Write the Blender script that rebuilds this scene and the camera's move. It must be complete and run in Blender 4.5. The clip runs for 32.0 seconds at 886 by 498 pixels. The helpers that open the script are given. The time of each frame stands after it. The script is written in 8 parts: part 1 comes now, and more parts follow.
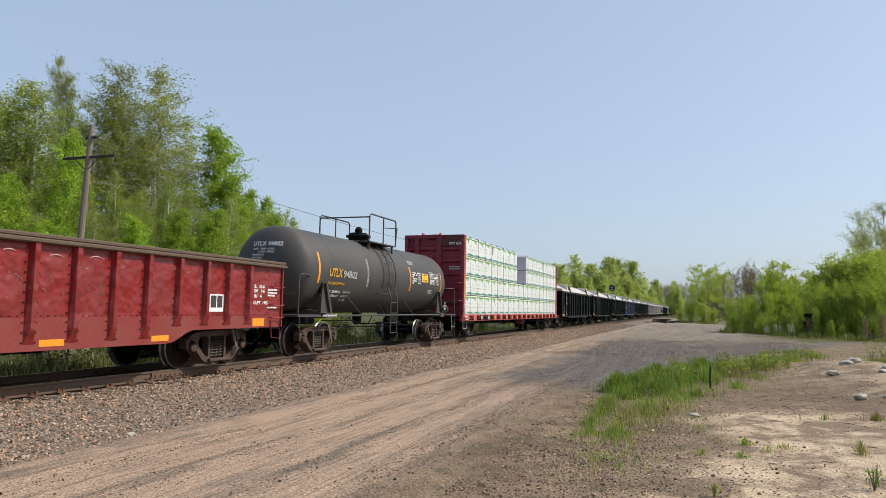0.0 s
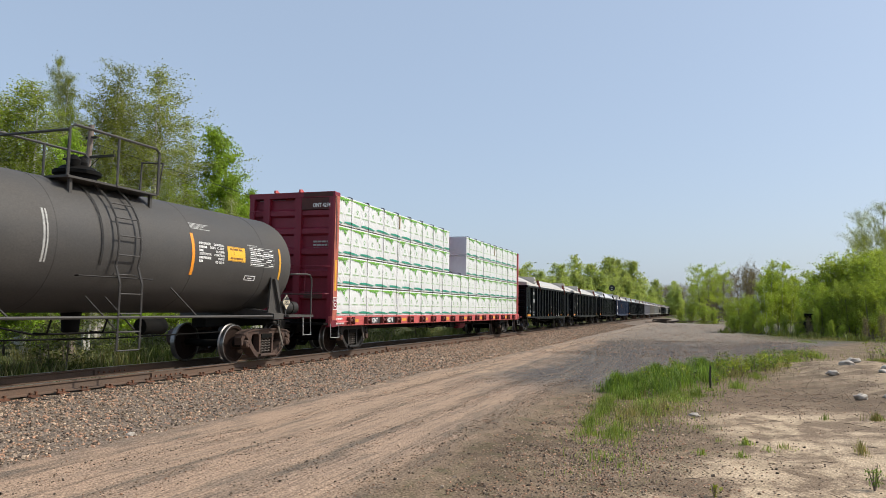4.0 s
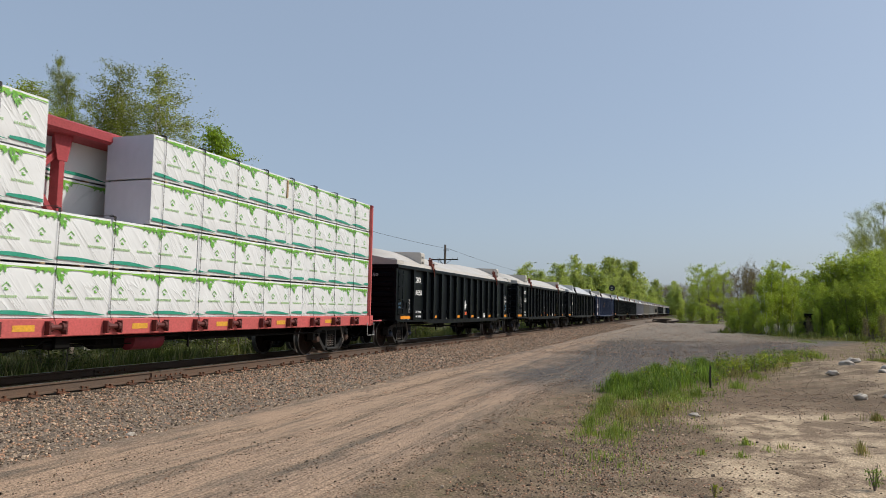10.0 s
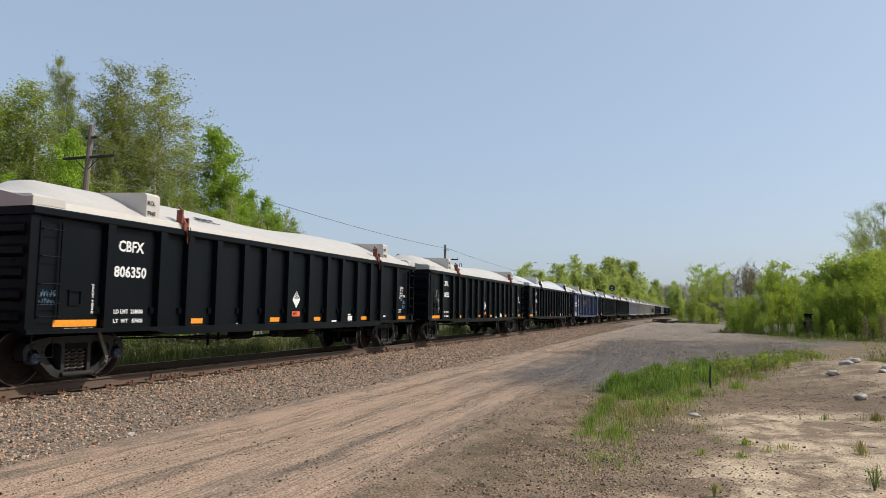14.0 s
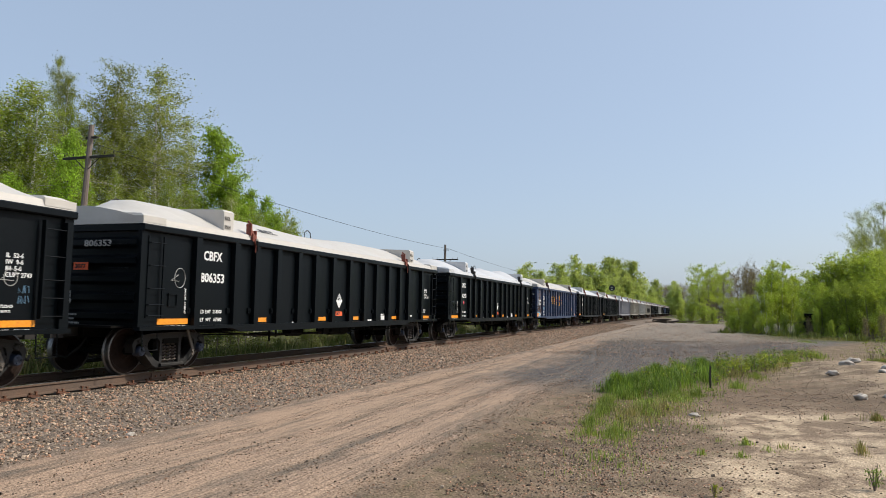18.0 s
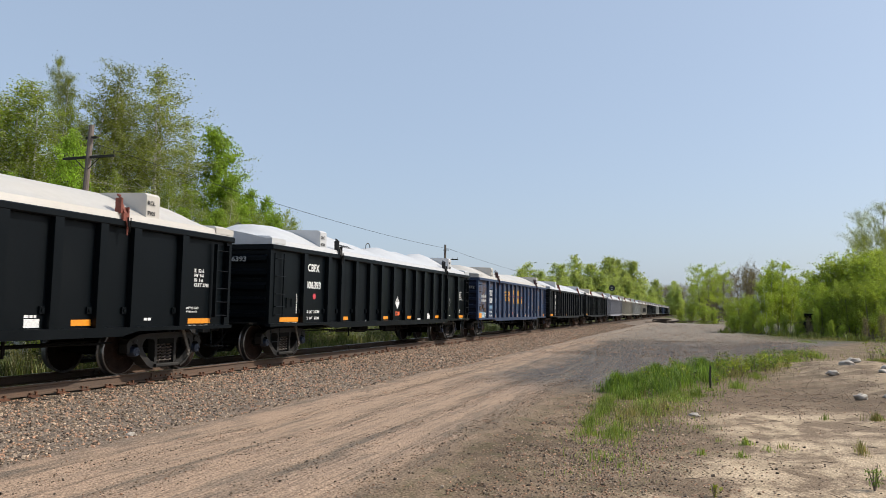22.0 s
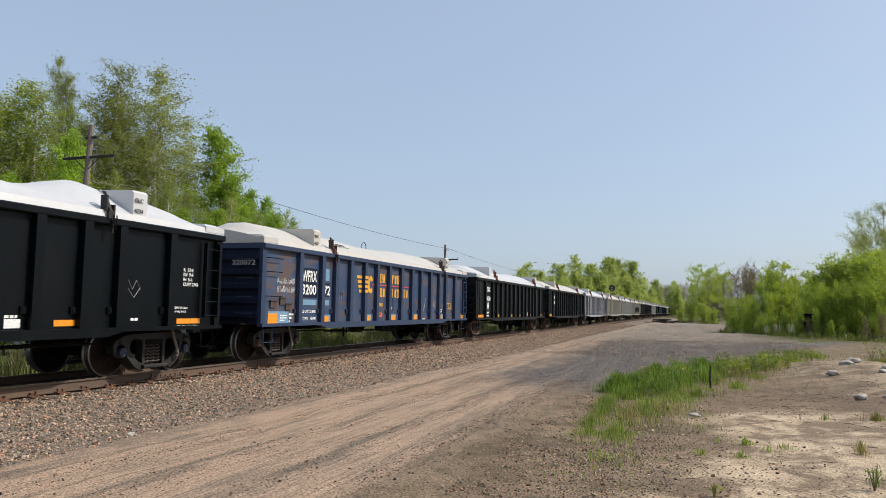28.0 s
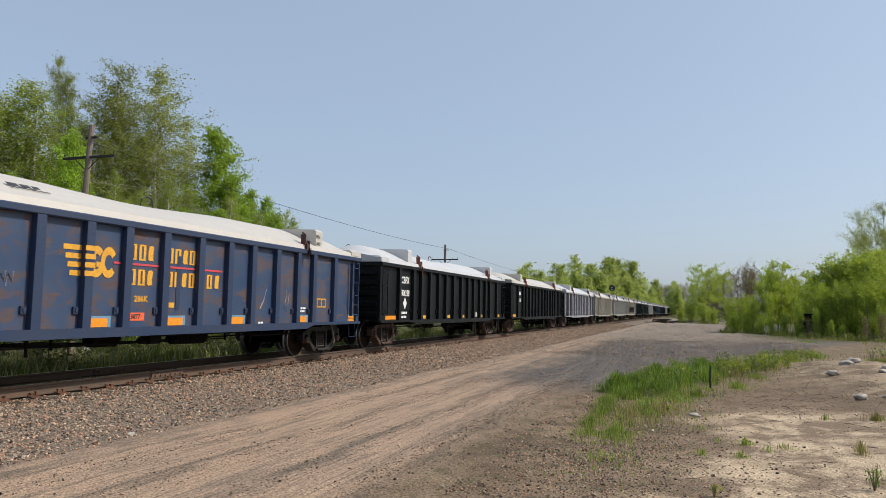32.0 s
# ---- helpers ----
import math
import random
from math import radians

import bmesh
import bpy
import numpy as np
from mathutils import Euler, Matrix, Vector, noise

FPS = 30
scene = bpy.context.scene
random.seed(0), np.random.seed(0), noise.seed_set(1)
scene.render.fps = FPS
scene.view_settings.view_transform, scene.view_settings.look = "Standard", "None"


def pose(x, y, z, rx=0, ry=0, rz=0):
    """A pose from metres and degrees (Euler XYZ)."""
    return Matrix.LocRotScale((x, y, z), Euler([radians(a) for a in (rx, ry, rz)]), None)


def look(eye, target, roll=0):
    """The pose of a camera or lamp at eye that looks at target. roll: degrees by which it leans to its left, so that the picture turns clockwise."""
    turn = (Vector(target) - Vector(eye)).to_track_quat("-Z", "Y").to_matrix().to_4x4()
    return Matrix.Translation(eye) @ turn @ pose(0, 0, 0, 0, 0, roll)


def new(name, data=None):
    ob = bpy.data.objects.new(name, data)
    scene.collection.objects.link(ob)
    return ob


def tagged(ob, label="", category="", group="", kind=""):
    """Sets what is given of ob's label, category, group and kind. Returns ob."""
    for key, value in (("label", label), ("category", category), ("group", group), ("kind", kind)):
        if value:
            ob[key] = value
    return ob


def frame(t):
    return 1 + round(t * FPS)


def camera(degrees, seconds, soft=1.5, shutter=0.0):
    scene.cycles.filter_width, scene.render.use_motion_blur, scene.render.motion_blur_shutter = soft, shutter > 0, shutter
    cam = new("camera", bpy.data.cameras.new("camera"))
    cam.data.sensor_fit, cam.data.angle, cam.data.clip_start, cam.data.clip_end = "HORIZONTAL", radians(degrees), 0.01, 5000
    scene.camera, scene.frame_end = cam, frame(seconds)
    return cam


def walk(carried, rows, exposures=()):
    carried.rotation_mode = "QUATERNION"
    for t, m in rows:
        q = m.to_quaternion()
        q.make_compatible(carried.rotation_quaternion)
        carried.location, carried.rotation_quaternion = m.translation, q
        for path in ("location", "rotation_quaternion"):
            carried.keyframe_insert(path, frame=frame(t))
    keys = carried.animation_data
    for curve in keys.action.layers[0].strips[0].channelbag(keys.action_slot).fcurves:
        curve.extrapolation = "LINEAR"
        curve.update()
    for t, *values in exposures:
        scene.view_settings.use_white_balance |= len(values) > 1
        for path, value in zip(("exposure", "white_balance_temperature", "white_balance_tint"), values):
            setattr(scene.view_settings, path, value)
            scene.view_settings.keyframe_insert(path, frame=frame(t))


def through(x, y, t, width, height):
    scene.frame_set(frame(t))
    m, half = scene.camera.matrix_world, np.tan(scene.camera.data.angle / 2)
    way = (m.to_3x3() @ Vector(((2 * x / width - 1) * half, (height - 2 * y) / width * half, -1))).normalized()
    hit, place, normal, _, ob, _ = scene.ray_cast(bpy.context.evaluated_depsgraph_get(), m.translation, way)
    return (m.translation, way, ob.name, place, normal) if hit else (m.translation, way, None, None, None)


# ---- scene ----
import collections

# x runs along the track away from the viewer, y to the track, z up from the rail head
TRACK_Y = 11.38
EYE = (0.0, 0.0, 1.405)
cam = camera(63.37, 32.0, soft=0.6, shutter=0.2)
YAW, PITCH = radians(19.47), radians(4.70)
AIM = (math.cos(YAW) * math.cos(PITCH), math.sin(YAW) * math.cos(PITCH), 1.405 + math.sin(PITCH))
walk(cam, [(0.0, look(EYE, AIM, 1.0)), (32.0, look(EYE, AIM, 1.0))],
     exposures=[(0.0, 0.03), (3.0, 0.0), (6.0, -0.08), (8.0, -0.34), (9.0, -0.33), (12.0, -0.32), (14.0, -0.10), (17.0, -0.03), (28.0, -0.04), (30.0, -0.08), (32.0, -0.14)])

# ---- light ----
SUN_AZ, SUN_EL = radians(-66.0), radians(44.5)
world = bpy.data.worlds.new("sky")
scene.world = world
world.use_nodes = True
wn = world.node_tree
wn.nodes.clear()
sky = wn.nodes.new("ShaderNodeTexSky")
sky.sky_type, sky.sun_disc = "NISHITA", False
sky.sun_elevation, sky.sun_rotation = SUN_EL, math.pi / 2 - SUN_AZ
sky.altitude, sky.air_density, sky.dust_density, sky.ozone_density = 100, 1.0, 2.5, 1.2
bg = wn.nodes.new("ShaderNodeBackground")
bg.inputs["Strength"].default_value = 0.165
haze = wn.nodes.new("ShaderNodeMix")
haze.data_type = "RGBA"
haze.inputs[0].default_value = 0.60
haze.inputs[7].default_value = (2.98, 3.68, 4.72, 1.0)
wout = wn.nodes.new("ShaderNodeOutputWorld")
wn.links.new(sky.outputs[0], haze.inputs[6])
wn.links.new(haze.outputs[2], bg.inputs[0])
wn.links.new(bg.outputs[0], wout.inputs[0])
sun = new("sun", bpy.data.lights.new("sun", "SUN"))
sun.data.energy, sun.data.angle, sun.data.color = 4.25, radians(0.6), (1.0, 0.935, 0.83)
sun.matrix_world = look((0, 0, 60), (-math.cos(SUN_AZ) * math.cos(SUN_EL), -math.sin(SUN_AZ) * math.cos(SUN_EL), 60 - math.sin(SUN_EL)))


# ---- materials ----
def nodes_of(name):
    m = bpy.data.materials.new(name)
    m.use_nodes = True
    n = m.node_tree
    n.nodes.clear()
    out = n.nodes.new("ShaderNodeOutputMaterial")
    b = n.nodes.new("ShaderNodeBsdfPrincipled")
    n.links.new(b.outputs[0], out.inputs[0])
    return m, n, b, out


def add(n, kind, ins=()):
    d = n.nodes.new(kind)
    for k, v in dict(ins).items():
        if isinstance(v, bpy.types.NodeSocket):
            n.links.new(v, d.inputs[k])
        else:
            d.inputs[k].default_value = v
    return d


def rgb(c):
    return (c[0], c[1], c[2], 1.0)


def ramp(n, fac, stops):
    r = add(n, "ShaderNodeValToRGB", {"Fac": fac})
    e = r.color_ramp.elements
    while len(e) < len(stops):
        e.new(0.5)
    for k, (pos, c) in enumerate(stops):
        e[k].position, e[k].color = pos, rgb(c) if isinstance(c, tuple) else (c, c, c, 1)
    return r.outputs[0]


def mix(n, fac, a, b, blend="MIX"):
    d = n.nodes.new("ShaderNodeMix")
    d.data_type, d.blend_type = "RGBA", blend
    for k, v in ((0, fac), (6, a), (7, b)):
        if isinstance(v, bpy.types.NodeSocket):
            n.links.new(v, d.inputs[k])
        else:
            d.inputs[k].default_value = rgb(v) if k else v
    return d.outputs[2]


def math_node(n, op, a, b=0.0, clamp=False):
    d = n.nodes.new("ShaderNodeMath")
    d.operation, d.use_clamp = op, clamp
    for sock, v in ((d.inputs[0], a), (d.inputs[1], b)):
        if isinstance(v, bpy.types.NodeSocket):
            n.links.new(v, sock)
        else:
            sock.default_value = v
    return d.outputs[0]


def paint(name, base, worn, rough=0.5, metal=0.0, spot=1.2, grain=22.0, amount=0.45, streak=(1, 1, 1), bump=0.15, spec=0.5, rand=0.0, dents=0.0, mottle=1.0):
    """Two scales of wear: broad stains and a fine grain."""
    m, n, b, out = nodes_of(name)
    co = add(n, "ShaderNodeTexCoord").outputs["Object"]
    mp = add(n, "ShaderNodeMapping", {"Vector": co, "Scale": streak}).outputs[0]
    big = add(n, "ShaderNodeTexNoise", {"Vector": mp, "Scale": spot, "Detail": 6.0, "Roughness": 0.65})
    fine = add(n, "ShaderNodeTexNoise", {"Vector": co, "Scale": grain, "Detail": 4.0, "Roughness": 0.7})
    f1 = ramp(n, big.outputs[0], [(0.42, 0.0), (0.72, amount)])
    c = mix(n, f1, base, worn)
    g = ramp(n, fine.outputs[0], [(0.25, 1 - 0.28 * mottle), (0.75, 1 + 0.22 * mottle)])
    c = mix(n, 1.0, c, g, "MULTIPLY")
    if rand:
        oi = add(n, "ShaderNodeObjectInfo").outputs["Random"]
        c = mix(n, 1.0, c, ramp(n, oi, [(0.0, 1.0 - rand), (1.0, 1.0 + rand)]), "MULTIPLY")
    n.links.new(c, b.inputs["Base Color"])
    r = ramp(n, big.outputs[0], [(0.3, max(0.05, rough - 0.1)), (0.75, min(1.0, rough + 0.22))])
    n.links.new(r, b.inputs["Roughness"])
    b.inputs["Metallic"].default_value = metal
    b.inputs["Specular IOR Level"].default_value = spec
    if bump:
        bp = add(n, "ShaderNodeBump", {"Height": fine.outputs[0], "Strength": bump, "Distance": 0.01})
        if dents:
            soft = add(n, "ShaderNodeTexNoise", {"Vector": co, "Scale": 2.3, "Detail": 2.0})
            b2 = add(n, "ShaderNodeBump", {"Height": soft.outputs[0], "Strength": dents, "Distance": 0.12})
            n.links.new(b2.outputs[0], bp.inputs["Normal"])
        n.links.new(bp.outputs[0], b.inputs["Normal"])
    return m


def leaf_mat(name, a, c, through=0.52):
    m, n, b, out = nodes_of(name)
    geo = add(n, "ShaderNodeNewGeometry")
    pos = add(n, "ShaderNodeTexNoise", {"Vector": add(n, "ShaderNodeTexCoord").outputs["Object"], "Scale": 0.55, "Detail": 3.0})
    col = mix(n, geo.outputs["Random Per Island"], a, c)
    col = mix(n, 1.0, col, ramp(n, pos.outputs[0], [(0.3, 0.70), (0.7, 1.30)]), "MULTIPLY")
    col = mix(n, 1.0, col, ramp(n, math_node(n, "FRACT", math_node(n, "MULTIPLY", geo.outputs["Random Per Island"], 17.3)), [(0.0, 0.5), (1.0, 1.5)]), "MULTIPLY")
    oi = add(n, "ShaderNodeObjectInfo").outputs["Random"]
    col = mix(n, 1.0, col, ramp(n, oi, [(0.0, 0.86), (1.0, 1.14)]), "MULTIPLY")
    n.links.new(col, b.inputs["Base Color"])
    b.inputs["Roughness"].default_value = 0.55
    b.inputs["Specular IOR Level"].default_value = 0.3
    tr = add(n, "ShaderNodeBsdfTranslucent", {"Color": mix(n, 1.0, col, (1.25, 1.2, 0.6), "MULTIPLY")})
    ms = add(n, "ShaderNodeMixShader", {0: through, 1: b.outputs[0], 2: tr.outputs[0]})
    n.links.new(ms.outputs[0], out.inputs[0])
    return m


BLACK = paint("black_car_paint", (0.0020, 0.0036, 0.0050), (0.0046, 0.0066, 0.0080), 0.36, spot=0.9, amount=0.6, streak=(1, 1, 0.35), bump=0.05, spec=0.14)
BLACK_DUSTY = paint("faded_black_paint", (0.0042, 0.0060, 0.0072), (0.012, 0.012, 0.011), 0.5, spot=0.9, amount=0.7, streak=(1, 1, 0.35), spec=0.2)
NAVY = paint("blue_car_paint", (0.016, 0.034, 0.083), (0.028, 0.037, 0.066), 0.5, spot=0.8, amount=0.7, streak=(1, 1, 0.4))
# darker navy: painted-in shade for the blue car's ends, also its repainted patches
NAVY_SHADE_AND_PATCH = paint("navy_shade_and_patch_paint", (0.008, 0.014, 0.034), (0.014, 0.016, 0.026), 0.6, spot=1.0, amount=0.7, spec=0.2)
GREY_CAR = paint("grey_car_paint", (0.33, 0.33, 0.31), (0.20, 0.18, 0.15), 0.6, spot=0.7, amount=0.7, streak=(1, 1, 0.3))
TAN_CAR = paint("tan_car_paint", (0.31, 0.29, 0.24), (0.19, 0.16, 0.12), 0.6, spot=0.7, amount=0.7, streak=(1, 1, 0.3))
LILAC = paint("pale_rib_paint", (0.30, 0.295, 0.32), (0.18, 0.175, 0.18), 0.6, spot=0.8, amount=0.5)
RED = paint("red_car_paint", (0.225, 0.015, 0.014), (0.145, 0.024, 0.020), 0.36, spot=1.3, amount=0.75, streak=(1, 1, 0.4), bump=0.10, dents=0.9, spec=0.5)
RIVET = paint("grimy_rivet", (0.060, 0.012, 0.010), (0.11, 0.02, 0.016), 0.6, spot=5.0)
SCUFF = paint("pale_scuffed_red", (0.55, 0.36, 0.34), (0.30, 0.12, 0.10), 0.6, spot=9.0, amount=0.7, bump=0)
RED_LOW = paint("faded_red_paint", (0.215, 0.022, 0.018), (0.19, 0.060, 0.045), 0.58, spot=1.1, amount=0.7, bump=0.12)
SALMON = paint("salmon_red_paint", (0.56, 0.105, 0.10), (0.38, 0.085, 0.07), 0.5, spot=1.0, amount=0.55, bump=0.08)
BEAM_RED = paint("dull_red_beam_paint", (0.34, 0.038, 0.046), (0.22, 0.045, 0.038), 0.6, spot=1.0, amount=0.6, bump=0.1)
WORN_POST = paint("sun_faded_post_paint", (0.47, 0.125, 0.085), (0.20, 0.075, 0.048), 0.65, spot=1.6, amount=0.85, streak=(2.5, 1, 0.5), bump=0.12)
SCORCHED = paint("scorched_rusty_paint", (0.055, 0.022, 0.020), (0.13, 0.045, 0.035), 0.75, spot=1.6, amount=0.8, bump=0.1)
MAROON = paint("maroon_paint", (0.215, 0.012, 0.030), (0.105, 0.013, 0.020), 0.5, spot=0.9, amount=0.6, streak=(1, 1, 0.4), bump=0.1)
TANK_BLACK = paint("tank_black_paint", (0.052, 0.049, 0.046), (0.088, 0.079, 0.069), 0.58, spot=0.6, grain=30, amount=0.7, streak=(0.5, 1, 1), bump=0.04, spec=0.4)
BROWN_CHORD = paint("brown_chord_paint", (0.085, 0.055, 0.035), (0.14, 0.08, 0.05), 0.7, spot=1.5, amount=0.6)
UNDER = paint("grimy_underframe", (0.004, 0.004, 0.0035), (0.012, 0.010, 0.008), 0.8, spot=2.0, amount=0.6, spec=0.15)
TRUCK = paint("rusty_truck_steel", (0.055, 0.033, 0.024), (0.120, 0.066, 0.045), 0.75, spot=3.0, amount=0.7)
TRUCK_DARK = paint("dark_truck_steel", (0.006, 0.0055, 0.005), (0.040, 0.034, 0.028), 0.65, spot=3.0, amount=0.7)
LEVER = paint("dusty_lever_steel", (0.10, 0.085, 0.07), (0.20, 0.18, 0.15), 0.7, spot=6.0, amount=0.7)
WHEEL = paint("wheel_steel", (0.026, 0.015, 0.011), (0.013, 0.010, 0.008), 0.75, 0.0, spot=4.0, amount=0.7, spec=0.12)
TREAD = paint("bright_tread_steel", (0.24, 0.23, 0.22), (0.10, 0.085, 0.075), 0.35, 0.9, spot=6.0, amount=0.5, bump=0.02)
SPRING = paint("spring_steel", (0.080, 0.062, 0.050), (0.035, 0.024, 0.018), 0.65, 0.0, spot=5.0)
CAP_BLUE = paint("blue_bearing_cap", (0.022, 0.034, 0.062), (0.05, 0.045, 0.04), 0.5, 0.2, spot=8.0)
COVER = paint("white_cover_fibreglass", (0.515, 0.483, 0.435), (0.46, 0.415, 0.355), 0.45, spot=0.5, grain=5, amount=0.45, streak=(1, 1, 1), bump=0.02, mottle=0.2)
COVER_COOL = paint("cool_white_cover", (0.53, 0.53, 0.53), (0.48, 0.465, 0.45), 0.45, spot=0.5, grain=5, amount=0.4, bump=0.02, mottle=0.2)
RUST_RED = paint("rusty_clamp_paint", (0.22, 0.055, 0.035), (0.09, 0.035, 0.022), 0.7, spot=6.0, amount=0.7)
FLAKE = paint("flaking_orange_rust", (0.155, 0.066, 0.034), (0.075, 0.038, 0.025), 0.9, spot=7.0, amount=0.8, rand=0.3)
RUST = paint("rust_patches", (0.20, 0.085, 0.045), (0.10, 0.050, 0.032), 0.85, spot=4.0, amount=0.8)
CREAM = paint("cream_placard", (0.62, 0.55, 0.40), (0.42, 0.34, 0.22), 0.55, spot=6.0, amount=0.5, bump=0)
WHITE = paint("white_stencil", (0.80, 0.80, 0.78), (0.55, 0.53, 0.50), 0.55, spot=5.0, amount=0.4, bump=0)
DIM_WHITE = paint("faded_stencil", (0.42, 0.42, 0.40), (0.2, 0.2, 0.2), 0.6, spot=6.0, amount=0.6, bump=0)
YELLOW = paint("yellow_stencil", (0.72, 0.36, 0.03), (0.50, 0.25, 0.04), 0.55, spot=5.0, amount=0.5, bump=0)
PANEL_YELLOW = paint("yellow_panel_paint", (0.86, 0.47, 0.03), (0.66, 0.33, 0.03), 0.5, spot=5.0, amount=0.35, bump=0)
ORANGE = paint("orange_reflector", (0.85, 0.30, 0.015), (0.65, 0.24, 0.03), 0.4, spot=4.0, amount=0.4, bump=0)
SKYBLUE = paint("pale_blue_patch", (0.16, 0.30, 0.42), (0.10, 0.18, 0.28), 0.55, spot=4.0, amount=0.5, bump=0)
PLACARD = paint("orange_placard", (0.80, 0.13, 0.04), (0.6, 0.1, 0.04), 0.5, spot=5.0, amount=0.3, bump=0)
DARK_BARS = paint("dark_print", (0.03, 0.03, 0.03), (0.08, 0.07, 0.07), 0.6, spot=5.0, amount=0.3, bump=0)
PINK = paint("red_spray_line", (0.60, 0.05, 0.07), (0.4, 0.08, 0.1), 0.6, spot=5.0, amount=0.6, bump=0)
TEAL = paint("teal_print", (0.02, 0.27, 0.17), (0.05, 0.38, 0.27), 0.4, spot=3.0, amount=0.4, bump=0)
LEAFPRINT = paint("green_print", (0.20, 0.47, 0.035), (0.30, 0.55, 0.08), 0.4, spot=3.0, amount=0.4, bump=0)
DEEPPRINT = paint("dark_green_print", (0.14, 0.40, 0.05), (0.24, 0.50, 0.11), 0.4, spot=3.0, amount=0.4, bump=0)
PALEPRINT = paint("pale_green_print", (0.38, 0.56, 0.28), (0.50, 0.64, 0.40), 0.4, spot=3.0, amount=0.4, bump=0)
CABLE = paint("dark_cable", (0.03, 0.03, 0.03), (0.06, 0.05, 0.05), 0.5, 0.5, spot=8.0)
LUMBER = paint("cut_lumber", (0.42, 0.30, 0.17), (0.30, 0.20, 0.11), 0.7, spot=3.0)
RAIL = paint("rail_rust", (0.105, 0.070, 0.049), (0.165, 0.092, 0.056), 0.8, 0.0, spot=1.3, grain=40, amount=0.6)
RAIL_TOP = paint("worn_rail_head", (0.34, 0.33, 0.32), (0.22, 0.19, 0.16), 0.28, 0.9, spot=2.0, amount=0.4, bump=0.02)
TIE = paint("creosote_tie", (0.060, 0.044, 0.032), (0.10, 0.075, 0.055), 0.85, spot=2.0, streak=(1, 0.25, 1), amount=0.6, bump=0.4, rand=0.25)
POLE = paint("weathered_pole_wood", (0.20, 0.155, 0.125), (0.11, 0.085, 0.07), 0.85, spot=2.0, streak=(6, 6, 0.3), amount=0.6, bump=0.4)
DARKWOOD = paint("dark_crossarm", (0.035, 0.030, 0.026), (0.06, 0.05, 0.04), 0.85, spot=3.0)
BIRCH = paint("birch_bark", (0.70, 0.67, 0.61), (0.22, 0.18, 0.15), 0.8, spot=3.0, streak=(1, 1, 2.5), amount=0.8, bump=0.3, rand=0.2)
BARK = paint("grey_bark", (0.15, 0.125, 0.10), (0.07, 0.055, 0.045), 0.85, spot=3.0, amount=0.6, bump=0.3, rand=0.2)
LITTER = paint("dry_leaf_litter", (0.32, 0.22, 0.13), (0.18, 0.115, 0.065), 0.85, spot=4.0, amount=0.8, bump=0)
TWIG = paint("bare_twig", (0.17, 0.13, 0.10), (0.10, 0.08, 0.06), 0.85, spot=3.0, bump=0)
ROCK = paint("granite_boulder", (0.44, 0.39, 0.33), (0.28, 0.24, 0.20), 0.85, spot=5.0, grain=60, amount=0.6, bump=0.5)
LEAF_FRESH = leaf_mat("fresh_leaf", (0.21, 0.33, 0.036), (0.37, 0.50, 0.082))
LEAF_OLIVE = leaf_mat("olive_leaf", (0.19, 0.255, 0.046), (0.33, 0.385, 0.085))
LEAF_TAWNY = leaf_mat("tawny_leaf", (0.185, 0.215, 0.050), (0.30, 0.335, 0.090))
LEAF_PALE = leaf_mat("pale_leaf", (0.205, 0.245, 0.066), (0.33, 0.365, 0.125))
LEAF_BRIGHT = leaf_mat("bright_leaf", (0.23, 0.325, 0.036), (0.46, 0.54, 0.10), 0.42)
LEAF_WOOD = leaf_mat("woodland_leaf", (0.28, 0.35, 0.12), (0.45, 0.51, 0.21), 0.6)
LEAF_YELLOW = leaf_mat("yellowish_leaf", (0.19, 0.26, 0.034), (0.34, 0.37, 0.08))
LEAF_BUD = leaf_mat("budding_twig_tips", (0.17, 0.14, 0.085), (0.23, 0.19, 0.12), 0.35)
GRASS = leaf_mat("grass_blade", (0.068, 0.140, 0.022), (0.215, 0.305, 0.058), 0.4)
GRASS_PALE = leaf_mat("pale_grass_blade", (0.10, 0.165, 0.034), (0.25, 0.30, 0.075), 0.4)
VERGE = leaf_mat("verge_blade", (0.080, 0.112, 0.025), (0.165, 0.18, 0.052), 0.35)
GRASS_DRY = leaf_mat("dry_grass", (0.36, 0.30, 0.16), (0.22, 0.22, 0.08), 0.3)


